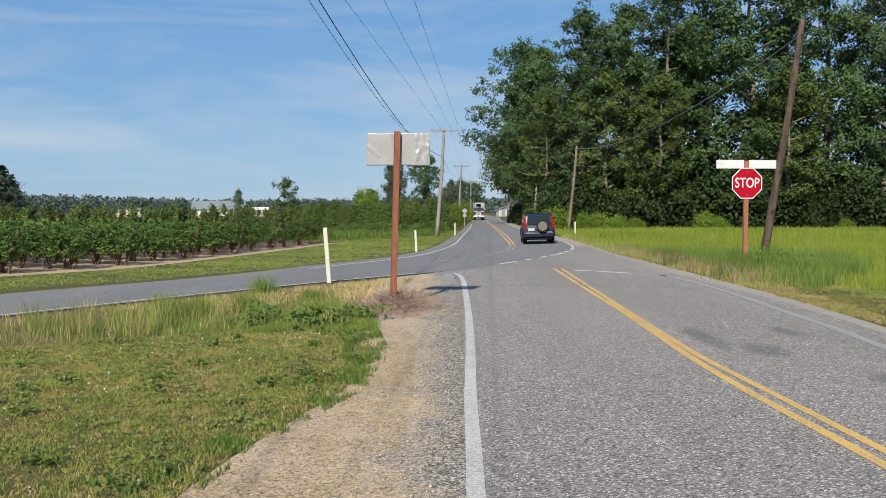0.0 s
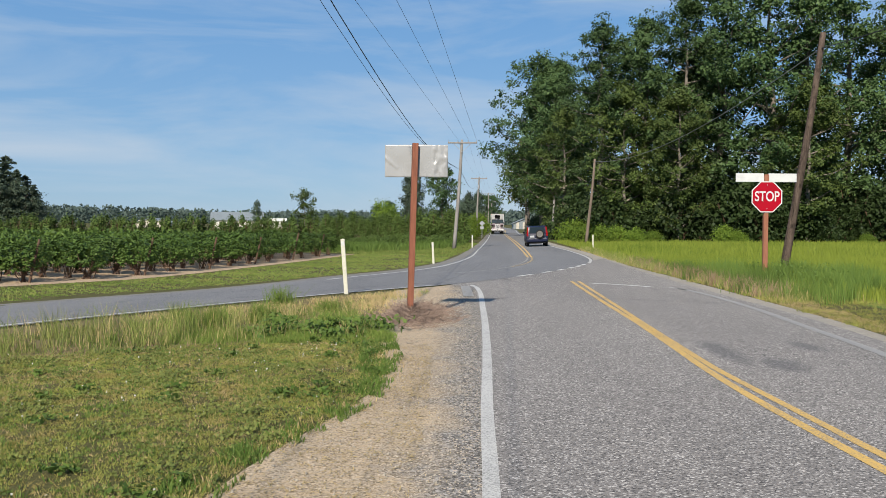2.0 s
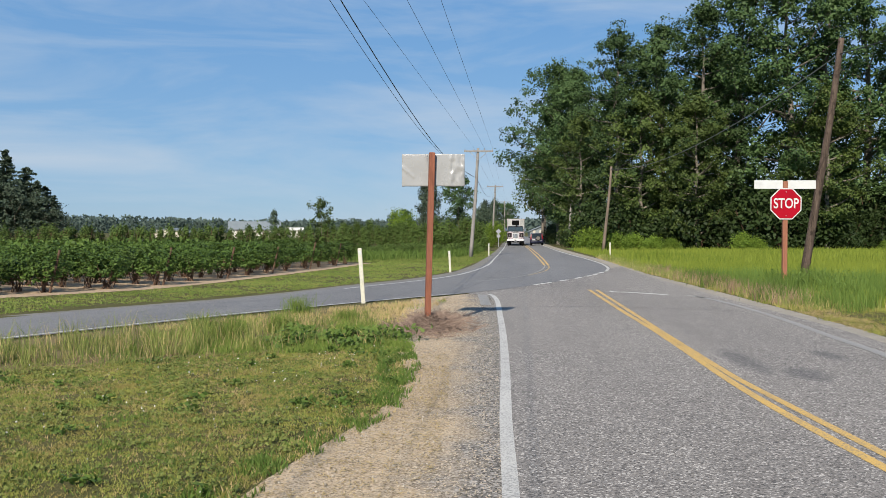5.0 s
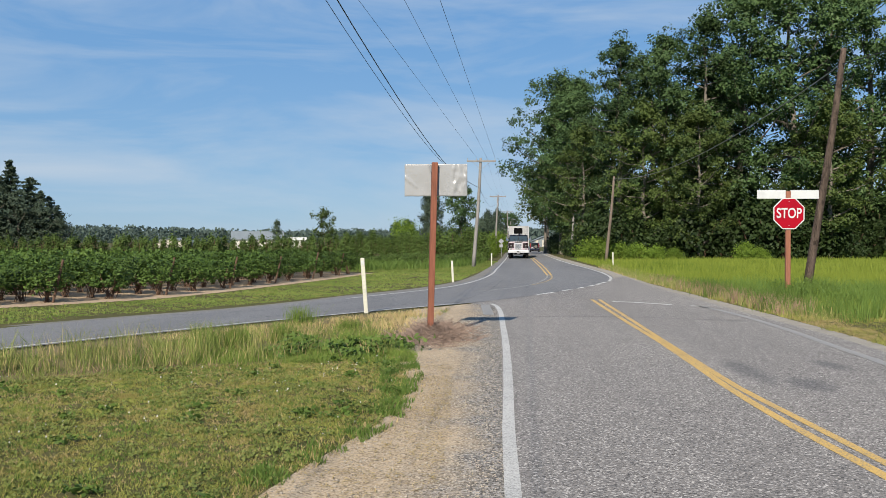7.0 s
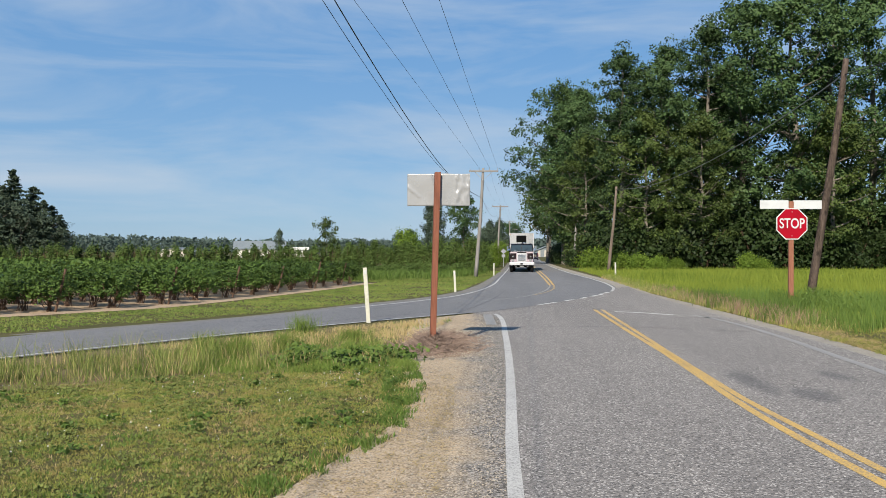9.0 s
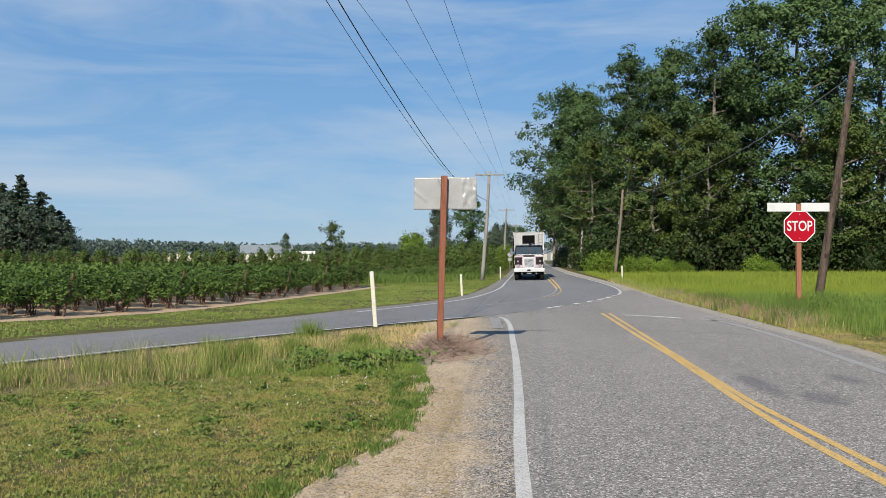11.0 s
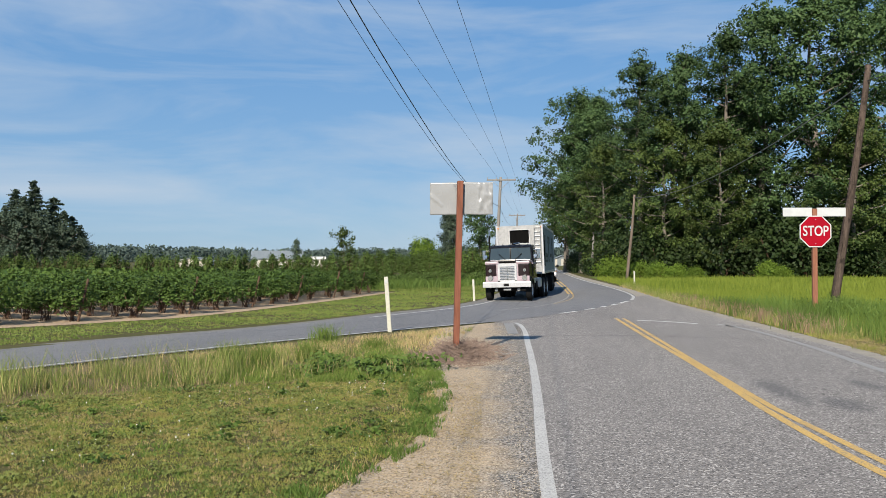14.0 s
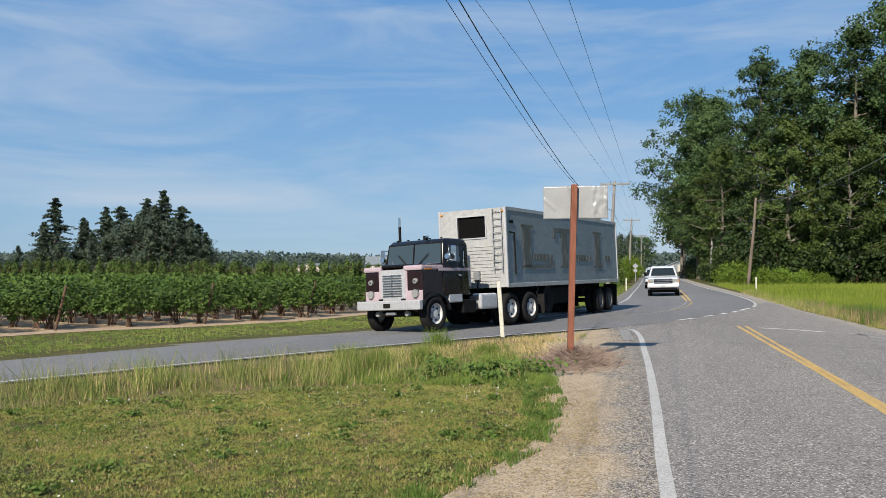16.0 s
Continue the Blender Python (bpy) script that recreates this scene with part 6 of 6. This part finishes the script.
def trailer():
    """A box trailer; its origin lies on the ground under the kingpin."""
    s = empty("semi_trailer")
    F, R, B, T, W2 = 0.78, -10.75, 1.23, 3.82, 1.22
    bm = bmesh.new()
    box(bm, (0, (F + R) / 2, (B + T) / 2), (2 * W2, F - R, T - B), 0.03)
    part("box", bm, M["trailer_skin"], s, "dull aluminium trailer box")
    # front wall with its opening: a frame of plates round a near-black plate
    hx0, hx1, hz0, hz1 = -0.50, 0.52, 2.88, 3.58
    for x0, x1, z0, z1 in ((-W2, hx0, B, T), (hx1, W2, B, T), (hx0, hx1, B, hz0), (hx0, hx1, hz1, T)):
        block("front_plate", ((x0 + x1) / 2, F + 0.03, (z0 + z1) / 2), (x1 - x0, 0.06, z1 - z0), M["trailer_front"], s, 0.0, "white-grey front wall plate")
    # solid plate; the depth of the opening is only its black colour
    block("opening", ((hx0 + hx1) / 2, F + 0.008, (hz0 + hz1) / 2), (hx1 - hx0, 0.012, hz1 - hz0), M["hole_shade"], s, 0.0, "near-black plate painted as the shade in the refrigeration opening")
    for x0, x1, z0, z1 in ((hx0 - 0.04, hx0, hz0 - 0.04, hz1 + 0.04), (hx1, hx1 + 0.04, hz0 - 0.04, hz1 + 0.04), (hx0, hx1, hz0 - 0.04, hz0), (hx0, hx1, hz1, hz1 + 0.04)):
        block("opening_frame", ((x0 + x1) / 2, F + 0.075, (z0 + z1) / 2), (x1 - x0, 0.03, z1 - z0), M["alu"], s, 0.0)
    for k in range(12):
        block("front_rib", (0.06, F + 0.072, 1.34 + k * 0.112), (2.0, 0.014, 0.016), M["trailer_front"], s, 0.004)
    for x in (-W2, W2):
        for y in (F + 0.03, R):
            block("corner_post", (x * 0.985, y, (B + T) / 2), (0.1, 0.1, T - B + 0.02), M["alu"], s, 0.015, "bright corner post")
        block("top_rail", (x * 0.995, (F + R) / 2, T - 0.03), (0.05, F - R, 0.12), M["alu"], s, 0.01, "top rail")
        block("bottom_rail", (x * 0.998, (F + R) / 2, B + 0.05), (0.05, F - R, 0.14), M["alu"], s, 0.01, "bottom rail")
        for k in range(0, 22, 3):
            block("side_rib", (x + math.copysign(0.0006, x), (F + R) / 2, B + 0.20 + k * 0.113), (0.002, F - R - 0.1, 0.02), M["trailer_skin"], s, 0.0)
    # ladder up the near corner
    for x in (-1.10, -0.79):
        rod("ladder_rail", (x, F + 0.13, 1.72), (x, F + 0.13, T), 0.016, M["galv"], s)
    for k in range(9):
        rod("ladder_rung", (-1.10, F + 0.13, 1.86 + k * 0.23), (-0.79, F + 0.13, 1.86 + k * 0.23), 0.014, M["galv"], s)
    for x in (-1.12, 1.12):
        block("marker_lamp", (x, F + 0.08, T - 0.12), (0.08, 0.04, 0.05), M["amber"], s, 0.008)
    block("hose_box", (-0.15, F + 0.12, 1.62), (0.22, 0.14, 0.3), M["galv"], s, 0.03)
    rod("air_hose", (-0.2, F + 0.15, 1.5), (-0.35, F + 0.55, 1.15), 0.025, M["chassis"], s)
    rod("door_bar", (-W2 - 0.03, 0.22, 1.62), (-W2 - 0.03, 0.22, 3.0), 0.025, M["chassis"], s, "dark hinge bar")
    rod("door_bar", (-W2 - 0.03, 0.22, 3.0), (-W2 - 0.03, 0.62, 3.02), 0.02, M["chassis"], s)
    block("side_badge", (-W2 - 0.015, 0.42, 3.36), (0.02, 0.3, 0.1), M["chassis"], s, 0.0)
    # painted lettering as plain faded bars on both sides
    for sx in (-1, 1):
        x = sx * (W2 + 0.021)

        def bar(y0, y1, z0, z1, mt="letter_paint"):
            block("lettering_bar", (x, (y0 + y1) / 2, (z0 + z1) / 2), (0.006, abs(y1 - y0), z1 - z0), M[mt], s, 0.0, "faded olive painted bar")
        # three tall serifed strokes with a small line of marks after each
        bar(-0.52, -1.16, 1.86, 3.24)
        bar(-0.33, -1.38, 3.22, 3.31)
        bar(-0.36, -3.14, 1.83, 1.95)
        bar(-2.86, -3.14, 1.95, 2.30)
        bar(-3.28, -5.59, 3.16, 3.31)
        bar(-3.28, -3.50, 2.90, 3.16)
        bar(-5.37, -5.59, 2.90, 3.16)
        bar(-4.06, -4.66, 1.90, 3.16)
        bar(-3.86, -4.86, 1.83, 1.91)
        bar(-7.86, -8.46, 1.90, 3.24)
        bar(-7.62, -8.70, 3.22, 3.31)
        bar(-7.62, -8.70, 1.83, 1.92)
        for y0, y1 in ((-1.28, -1.50), (-1.58, -1.80), (-1.88, -2.10), (-2.18, -2.40), (-2.48, -2.70), (-5.45, -5.70), (-5.78, -6.0), (-6.1, -6.32), (-6.42, -6.64), (-6.74, -6.96), (-7.06, -7.28), (-9.1, -9.32), (-9.45, -9.7)):
            bar(y0, y1, 2.10, 2.33)
    # underneath
    for x in (-0.42, 0.42):
        block("chassis_beam", (x, -5.1, 1.08), (0.1, 10.6, 0.26), M["chassis"], s, 0.01)
        rod("landing_leg", (x * 2, -1.95, 0.28), (x * 2, -1.95, 1.2), 0.06, M["chassis"], s)
        rod("leg_brace", (x * 2, -1.95, 0.5), (x * 2, -2.6, 1.15), 0.03, M["galv"], s)
    for sx in (-1, 1):
        sp = disc("spare_wheel", (sx * 0.95, -2.9, 0.72), 0.5, (1, 0, 0), 0.26, M["rubber"], s, "black spare wheel slung under the floor", 28)
        disc("spare_rim", (sx * 1.09, -2.9, 0.72), 0.22, (1, 0, 0), 0.02, M["chassis"], sp)
    block("kingpin_plate", (0, 0.1, 1.17), (1.2, 1.2, 0.06), M["chassis"], s, 0.01)
    block("under_box", (0, -4.6, 0.82), (1.7, 1.9, 0.62), M["chassis"], s, 0.04, "dark box under the floor")
    block("suspension", (0, -9.04, 0.86), (1.3, 2.9, 0.36), M["chassis"], s, 0.03)
    for x in (-0.9, 0.9):
        block("mud_flap", (x, -10.6, 0.66), (0.6, 0.02, 0.95), M["rubber"], s, 0.0, "black rubber mud flap")
    wh = []
    for sx in (-1, 1):
        for y in (-8.45, -9.63):
            wh.append((wheel(s, sx * 1.06, y, 0.50, 0.26, M["rim_dark"], sx), 0.50))
            wh.append((wheel(s, sx * 0.75, y, 0.50, 0.26, M["rim_dark"], sx), 0.50))
    for y in (-8.45, -9.63):
        rod("axle", (-0.9, y, 0.5), (0.9, y, 0.5), 0.07, M["chassis"], s)
    tagged(s, "weathered aluminium box trailer with faded olive lettering bars", "trailer")
    return s, wh


def arch(cy, r, k=8):
    return [(cy + r * math.cos(a), 0.34 + r * math.sin(a)) for a in np.linspace(math.pi, 0, k)]


def car(name, half, outline, cabin, z0, taper, paint, wheels, r, label, category, rim):
    """A road car: pressed body, tapering cabin, panes, wheels. outline and cabin are side profiles (y, z)."""
    s = empty(name)
    bm = bmesh.new()
    extrude_profile(bm, outline, 0, -half, half, 0.045)
    for v in bm.verts:
        v.co.x *= 1 - 0.05 * smoothstep((v.co.z - 0.6) / 0.6) - 0.05 * smoothstep((0.45 - v.co.z) / 0.3)
    part("body", bm, paint, s, "painted body", True)
    bm = bmesh.new()
    extrude_profile(bm, cabin, 0, -half * 0.94, half * 0.94, 0.05)
    for v in bm.verts:
        v.co.x *= 1 - taper * max(0, v.co.z - z0)
    part("cabin", bm, paint, s, "painted cabin", True)
    wh = [(wheel(s, sx * (half - 0.12), y, r, 0.23, rim, sx), r) for sx in (-1, 1) for y in wheels]
    block("underbody", (0, 0, 0.36), (half * 1.6, abs(wheels[0] - wheels[1]) + 1.6, 0.24), M["plastic"], s, 0.04)
    return tagged(s, label, category), wh


def pane_across(s, name, y0, z0, w0, y1, z1, w1, front, label, glass="glass"):
    p = [(-w0, y0, z0), (w0, y0, z0), (w1, y1, z1), (-w1, y1, z1)]
    panel(name, p if not front else p[::-1], M[glass], s, 0.02, label)


def suv():
    body = [(-2.10, 0.42), (-2.16, 0.62), (-2.14, 1.02), (-0.2, 1.05), (1.0, 1.04), (1.9, 0.95), (2.12, 0.78), (2.14, 0.42), (1.80, 0.30)] + list(reversed(arch(1.33, 0.40))) + [(0.85, 0.27), (-0.85, 0.27)] + list(reversed(arch(-1.29, 0.40))) + [(-1.8, 0.32)]
    cabin = [(-2.10, 1.0), (1.05, 1.0), (0.30, 1.62), (0.0, 1.69), (-1.75, 1.69), (-1.92, 1.62)]
    s, wh = car("suv", 0.89, body, cabin, 1.0, 0.16, M["navy"], (1.33, -1.29), 0.345, "dark navy compact off-road car with a rear spare wheel", "car", M["rim_alloy"])
    pane_across(s, "rear_window", -2.095, 1.10, 0.66, -1.955, 1.58, 0.60, False, "dark rear window")
    pane_across(s, "windscreen", 0.98, 1.07, 0.76, 0.36, 1.58, 0.68, True, "windscreen")
    for sx in (-1, 1):
        panel("side_window", [(sx * 0.832, 0.75, 1.08), (sx * 0.832, -1.85, 1.08), (sx * 0.765, -1.75, 1.58), (sx * 0.765, 0.18, 1.58)][::-sx], M["glass"], s, 0.012, "tinted side windows")
        panel("tail_lamp", [(sx * 0.72, -2.13, 1.03), (sx * 0.86, -2.10, 1.03), (sx * 0.77, -1.955, 1.60), (sx * 0.70, -1.965, 1.60)][::sx], M["tail_red"], s, 0.03, "tall red tail lamp")
        panel("tail_lamp", [(sx * 0.72, -2.165, 0.86), (sx * 0.86, -2.13, 0.86), (sx * 0.86, -2.13, 1.03), (sx * 0.72, -2.155, 1.03)][::sx], M["tail_red"], s, 0.02, "red tail lamp")
        block("mirror", (sx * 0.98, 0.55, 1.14), (0.18, 0.1, 0.14), M["plastic"], s, 0.03)
        rod("roof_rail", (sx * 0.66, 0.0, 1.73), (sx * 0.66, -1.7, 1.73), 0.02, M["plastic"], s)
        block("headlight", (sx * 0.66, 2.06, 0.80), (0.34, 0.12, 0.16), M["lens"], s, 0.04)
    block("rear_bumper", (0, -2.14, 0.52), (1.66, 0.16, 0.26), M["navy"], s, 0.05, "navy bumper", None, 2)
    block("bumper_trim", (0, -2.21, 0.68), (1.4, 0.03, 0.03), M["galv"], s, 0.01, "bright bumper trim")
    block("number_plate", (-0.42, -2.185, 0.82), (0.36, 0.015, 0.17), M["plate_grey"], s, 0.004, "pale plate without readable marks")
    w = disc("spare_wheel", (0.20, -2.26, 1.0), 0.34, (0, 1, 0), 0.2, M["rubber"], s, "spare wheel in a dark cover", 28)
    disc("spare_cover", (0.20, -2.365, 1.0), 0.27, (0, -1, 0), 0.02, M["rim_dark"], w, "dark round cover", 28)
    return s, wh


def pickup():
    body = [(-2.9, 0.55), (-2.92, 1.0), (-2.88, 1.22), (0.9, 1.24), (1.15, 1.28), (2.5, 1.20), (2.72, 1.05), (2.76, 0.62), (2.6, 0.50)] + list(reversed([(y, z + 0.06) for y, z in arch(1.85, 0.48)])) + [(1.3, 0.5), (-1.1, 0.5)] + list(reversed([(y, z + 0.06) for y, z in arch(-1.75, 0.48)])) + [(-2.3, 0.52)]
    cabin = [(-1.0, 1.2), (1.1, 1.24), (0.55, 1.86), (0.25, 1.96), (-0.75, 1.96), (-0.95, 1.88)]
    s, wh = car("pickup_truck", 1.0, body, cabin, 1.24, 0.34, M["car_white"], (1.85, -1.75), 0.40, "white full-size pickup truck", "pickup", M["rim_alloy"])
    pane_across(s, "windscreen", 1.09, 1.33, 0.80, 0.69, 1.80, 0.66, True, "dark windscreen")
    g = block("grille", (0, 2.76, 0.98), (1.16, 0.05, 0.30), M["plastic"], s, 0.02, "black grille")
    for z in (0.90, 1.0, 1.1):
        block("grille_bar", (0, 2.79, z), (1.14, 0.03, 0.035), M["chrome"], g, 0.008)
    for x in (-0.3, 0.3):
        block("grille_bar", (x, 2.792, 0.98), (0.03, 0.03, 0.28), M["chrome"], g, 0.008)
    block("bumper", (0, 2.84, 0.66), (1.96, 0.2, 0.20), M["alu"], s, 0.05, "bright steel bumper", None, 2)
    block("air_dam", (0, 2.78, 0.48), (1.7, 0.12, 0.16), M["plastic"], s, 0.03)
    block("number_plate", (0, 2.95, 0.66), (0.3, 0.012, 0.15), M["plate_grey"], s, 0.003, "pale plate without readable marks")
    for sx in (-1, 1):
        block("headlight", (sx * 0.77, 2.70, 1.0), (0.34, 0.14, 0.24), M["lens"], s, 0.03, "clear headlight")
        block("turn_signal", (sx * 0.93, 2.66, 0.98), (0.08, 0.18, 0.2), M["amber"], s, 0.02)
        block("mirror", (sx * 1.14, 0.72, 1.42), (0.22, 0.1, 0.26), M["plastic"], s, 0.03, "black mirror")
        panel("side_window", [(sx * 0.93, 0.85, 1.30), (sx * 0.93, -0.8, 1.30), (sx * 0.755, -0.72, 1.85), (sx * 0.755, 0.5, 1.85)][::-sx], M["glass"], s, 0.012, "side windows")
        block("roof_lamp", (sx * 0.35, 0.42, 1.96), (0.07, 0.08, 0.025), M["plastic"], s, 0.01)
    return s, wh


def wagon(name, paint, label):
    body = [(-2.3, 0.42), (-2.34, 0.7), (-2.3, 1.08), (0.9, 1.08), (1.2, 1.06), (2.2, 0.98), (2.38, 0.8), (2.4, 0.45), (2.1, 0.32)] + list(reversed(arch(1.5, 0.42))) + [(1.0, 0.3), (-0.9, 0.3)] + list(reversed(arch(-1.4, 0.42))) + [(-2.0, 0.34)]
    cabin = [(-2.26, 1.04), (1.15, 1.04), (0.45, 1.66), (0.15, 1.76), (-2.0, 1.76), (-2.14, 1.68)]
    s, wh = car(name, 0.93, body, cabin, 1.04, 0.16, paint, (1.5, -1.4), 0.36, label, "car", M["rim_alloy"])
    pane_across(s, "windscreen", 1.08, 1.11, 0.80, 0.50, 1.63, 0.71, True, "dark windscreen")
    block("grille", (0, 2.36, 0.80), (1.0, 0.06, 0.2), M["plastic"], s, 0.02, "dark grille")
    block("bumper", (0, 2.37, 0.52), (1.76, 0.16, 0.2), M["plastic"], s, 0.05)
    for sx in (-1, 1):
        block("headlight", (sx * 0.70, 2.29, 0.84), (0.34, 0.16, 0.17), M["lens"], s, 0.04, "clear headlight")
        block("mirror", (sx * 1.03, 0.66, 1.18), (0.18, 0.1, 0.15), paint, s, 0.03)
        panel("side_window", [(sx * 0.872, 0.85, 1.12), (sx * 0.872, -2.0, 1.12), (sx * 0.795, -1.9, 1.65), (sx * 0.795, 0.35, 1.65)][::-sx], M["glass"], s, 0.012, "side windows")
    return s, wh


TRUCK, TRUCK_WHEELS = tractor()
BOX, BOX_WHEELS = trailer()
SUV, SUV_WHEELS = suv()
PICKUP, PICKUP_WHEELS = pickup()
WAGON, WAGON_WHEELS = wagon("estate_car", M["car_silver"], "pale silver car following along the road")
VAN, VAN_WHEELS = wagon("estate_car", M["car_white"], "white car far back in the queue")


# ---- what moves ----
def monotone(keys, t):
    """A smooth curve through (t, value) keys."""
    k = [p[0] for p in keys]
    v = [p[1] for p in keys]
    g = [(v[i + 1] - v[i]) / (k[i + 1] - k[i]) for i in range(len(k) - 1)]
    m = [g[0]] + [(a + b) / 2 for a, b in zip(g, g[1:])] + [g[-1]]
    i = max(0, min(len(k) - 2, sum(1 for q in k[1:] if q <= t)))
    h = k[i + 1] - k[i]
    u = (t - k[i]) / h
    return (v[i] * (1 + 2 * u) * (1 - u) ** 2 + h * m[i] * u * (1 - u) ** 2 + v[i + 1] * u * u * (3 - 2 * u) + h * m[i + 1] * u * u * (u - 1))


class Track:
    """A line on the road by its length."""

    def __init__(self, pts):
        q = resample(pts, 0.5)
        self.p = np.array([(a.x, a.y) for a in q])
        self.s = np.concatenate([[0], np.cumsum(np.linalg.norm(np.diff(self.p, axis=0), axis=1))])

    def at(self, s):
        return Vector((np.interp(s, self.s, self.p[:, 0]), np.interp(s, self.s, self.p[:, 1])))

    def of_y(self, y):
        return float(np.interp(-y, -self.p[:, 1], self.s))


def stand(front, back, origin, lift=0.018):
    """The pose of a vehicle whose axles stand on the road at front and back."""
    d = (front - back).normalized()
    n = Vector((d.y, -d.x))
    zf, zb = height(*front), height(*back)
    o = origin
    bank = math.degrees(math.atan((height(*(o - n)) - height(*(o + n))) / 2))
    slope = math.degrees(math.atan((zf - zb) / (front - back).length))
    along = (o - back).dot(d) / (front - back).length
    return pose(o.x, o.y, zb + (zf - zb) * along + lift, slope, bank, math.degrees(math.atan2(-d.x, d.y)))


def spin(wheels, way):
    """Turn the wheels by the length that the vehicle has gone."""
    for w, r in wheels:
        x, y, z = w.location
        rows, a, last = [], 0.0, way(0.0)
        gap = 1 / 30 if r < 0.45 else 1 / 15
        for i in range(int(16 / gap) + 1):
            t = min(16.0, i * gap)
            s = way(t)
            a -= min(80.0, math.degrees((s - last) / r))
            last = s
            rows.append((t, pose(x, y, z, a, 0, 0)))
        walk(w, rows)


def follow(thing, wheels, track, keys, base, front):
    """Drive a car along a track; front: how far its front axle lies before its origin."""
    way = lambda t: monotone(keys, t)
    rows = []
    for i in range(41):
        t = i * 0.4
        s = way(t)
        rows.append((t, stand(track.at(s + front), track.at(s + front - base), track.at(s))))
    walk(thing, rows)
    spin(wheels, way)


ONCOMING = [(17.2, 420), (13.0, 300), (9.3, 225), (7.75, 184.7), (6.28, 138.8), (4.5, 98.8), (3.85, 82.3), (2.95, 62.5), (2.07, 50.8), (0.45, 42.0), (-0.75, 37.7), (-2.21, 33.2), (-3.94, 28.74), (-6.13, 24.63), (-9.2, 20.2), (-14, 12.5)]
TRUCK_KEYS = [(0, 0), (2, 24.9), (4, 52.6), (6, 76.2), (8, 94.6), (10, 110.2), (12, 126.3)]
TRUCK_BEND = [(13, 50.8), (14, 42.0), (14.5, 37.7), (15, 33.2), (15.5, 28.74), (16, 24.63)]  # seconds, y of the front axle
OUTGOING = [(4.2, 30), (4.9, 40), (5.4, 48), (6.05, 62), (6.75, 82), (8.2, 115), (11.0, 175), (15.4, 260), (19.6, 400)]


def motions():
    lane = Track(ONCOMING)
    s0 = lane.of_y(184.7)
    keys = [(t, s0 + s) for t, s in TRUCK_KEYS] + [(t, lane.of_y(y)) for t, y in TRUCK_BEND]
    way = lambda t: monotone(keys, t)
    # tractor and trailer are each drawn after the axle before them
    rear = lane.at(way(0) - 4.65)
    bogie = lane.at(way(0) - 13.3)
    rows_a, rows_b = [], []
    for i in range(481):
        t = i / 30
        f = lane.at(way(t))
        rear = f + (rear - f).normalized() * 4.65
        pin = f + (rear - f).normalized() * 4.3
        bogie = pin + (bogie - pin).normalized() * 9.04
        # the bodies lean into the banked bend
        lean = 1.6 * smoothstep((t - 10.5) / 3)
        if i % 6 == 0:
            rows_a.append((t, stand(f, rear, f) @ pose(0, 0, 0, 0, lean, 0)))
            rows_b.append((t, stand(pin, bogie, pin) @ pose(0, 0, 0, 0, lean * 1.3, 0)))
    walk(TRUCK, rows_a)
    walk(BOX, rows_b)
    spin(TRUCK_WHEELS, way)
    spin(BOX_WHEELS, way)
    lane2 = Track([(x + 0.5, y) for x, y in ONCOMING])
    follow(PICKUP, PICKUP_WHEELS, lane2, [(t, lane2.of_y(y)) for t, y in ((0, 212), (4, 168), (8, 126), (11.5, 99), (14, 80), (15, 70.5), (15.5, 64.5), (16, 59.3))], 3.6, 1.85)
    follow(WAGON, WAGON_WHEELS, lane, [(t, lane.of_y(y)) for t, y in ((0, 236), (4, 190), (8, 146), (11.5, 119), (14, 99), (15, 90), (15.5, 84), (16, 78))], 2.9, 1.5)
    follow(VAN, VAN_WHEELS, lane, [(t, lane.of_y(y)) for t, y in ((0, 300), (4, 250), (8, 205), (11.5, 172), (14, 150), (16, 130))], 2.9, 1.5)
    out = Track(OUTGOING)
    up = lambda y: float(np.interp(y, out.p[:, 1], out.s))
    follow(SUV, SUV_WHEELS, out, [(t, up(y)) for t, y in ((0, 49.5), (0.5, 54), (1.5, 65.5), (2.5, 79), (3.5, 95), (5, 121), (7, 158), (9, 195), (12, 255), (16, 340))], 2.62, 1.33)


motions()
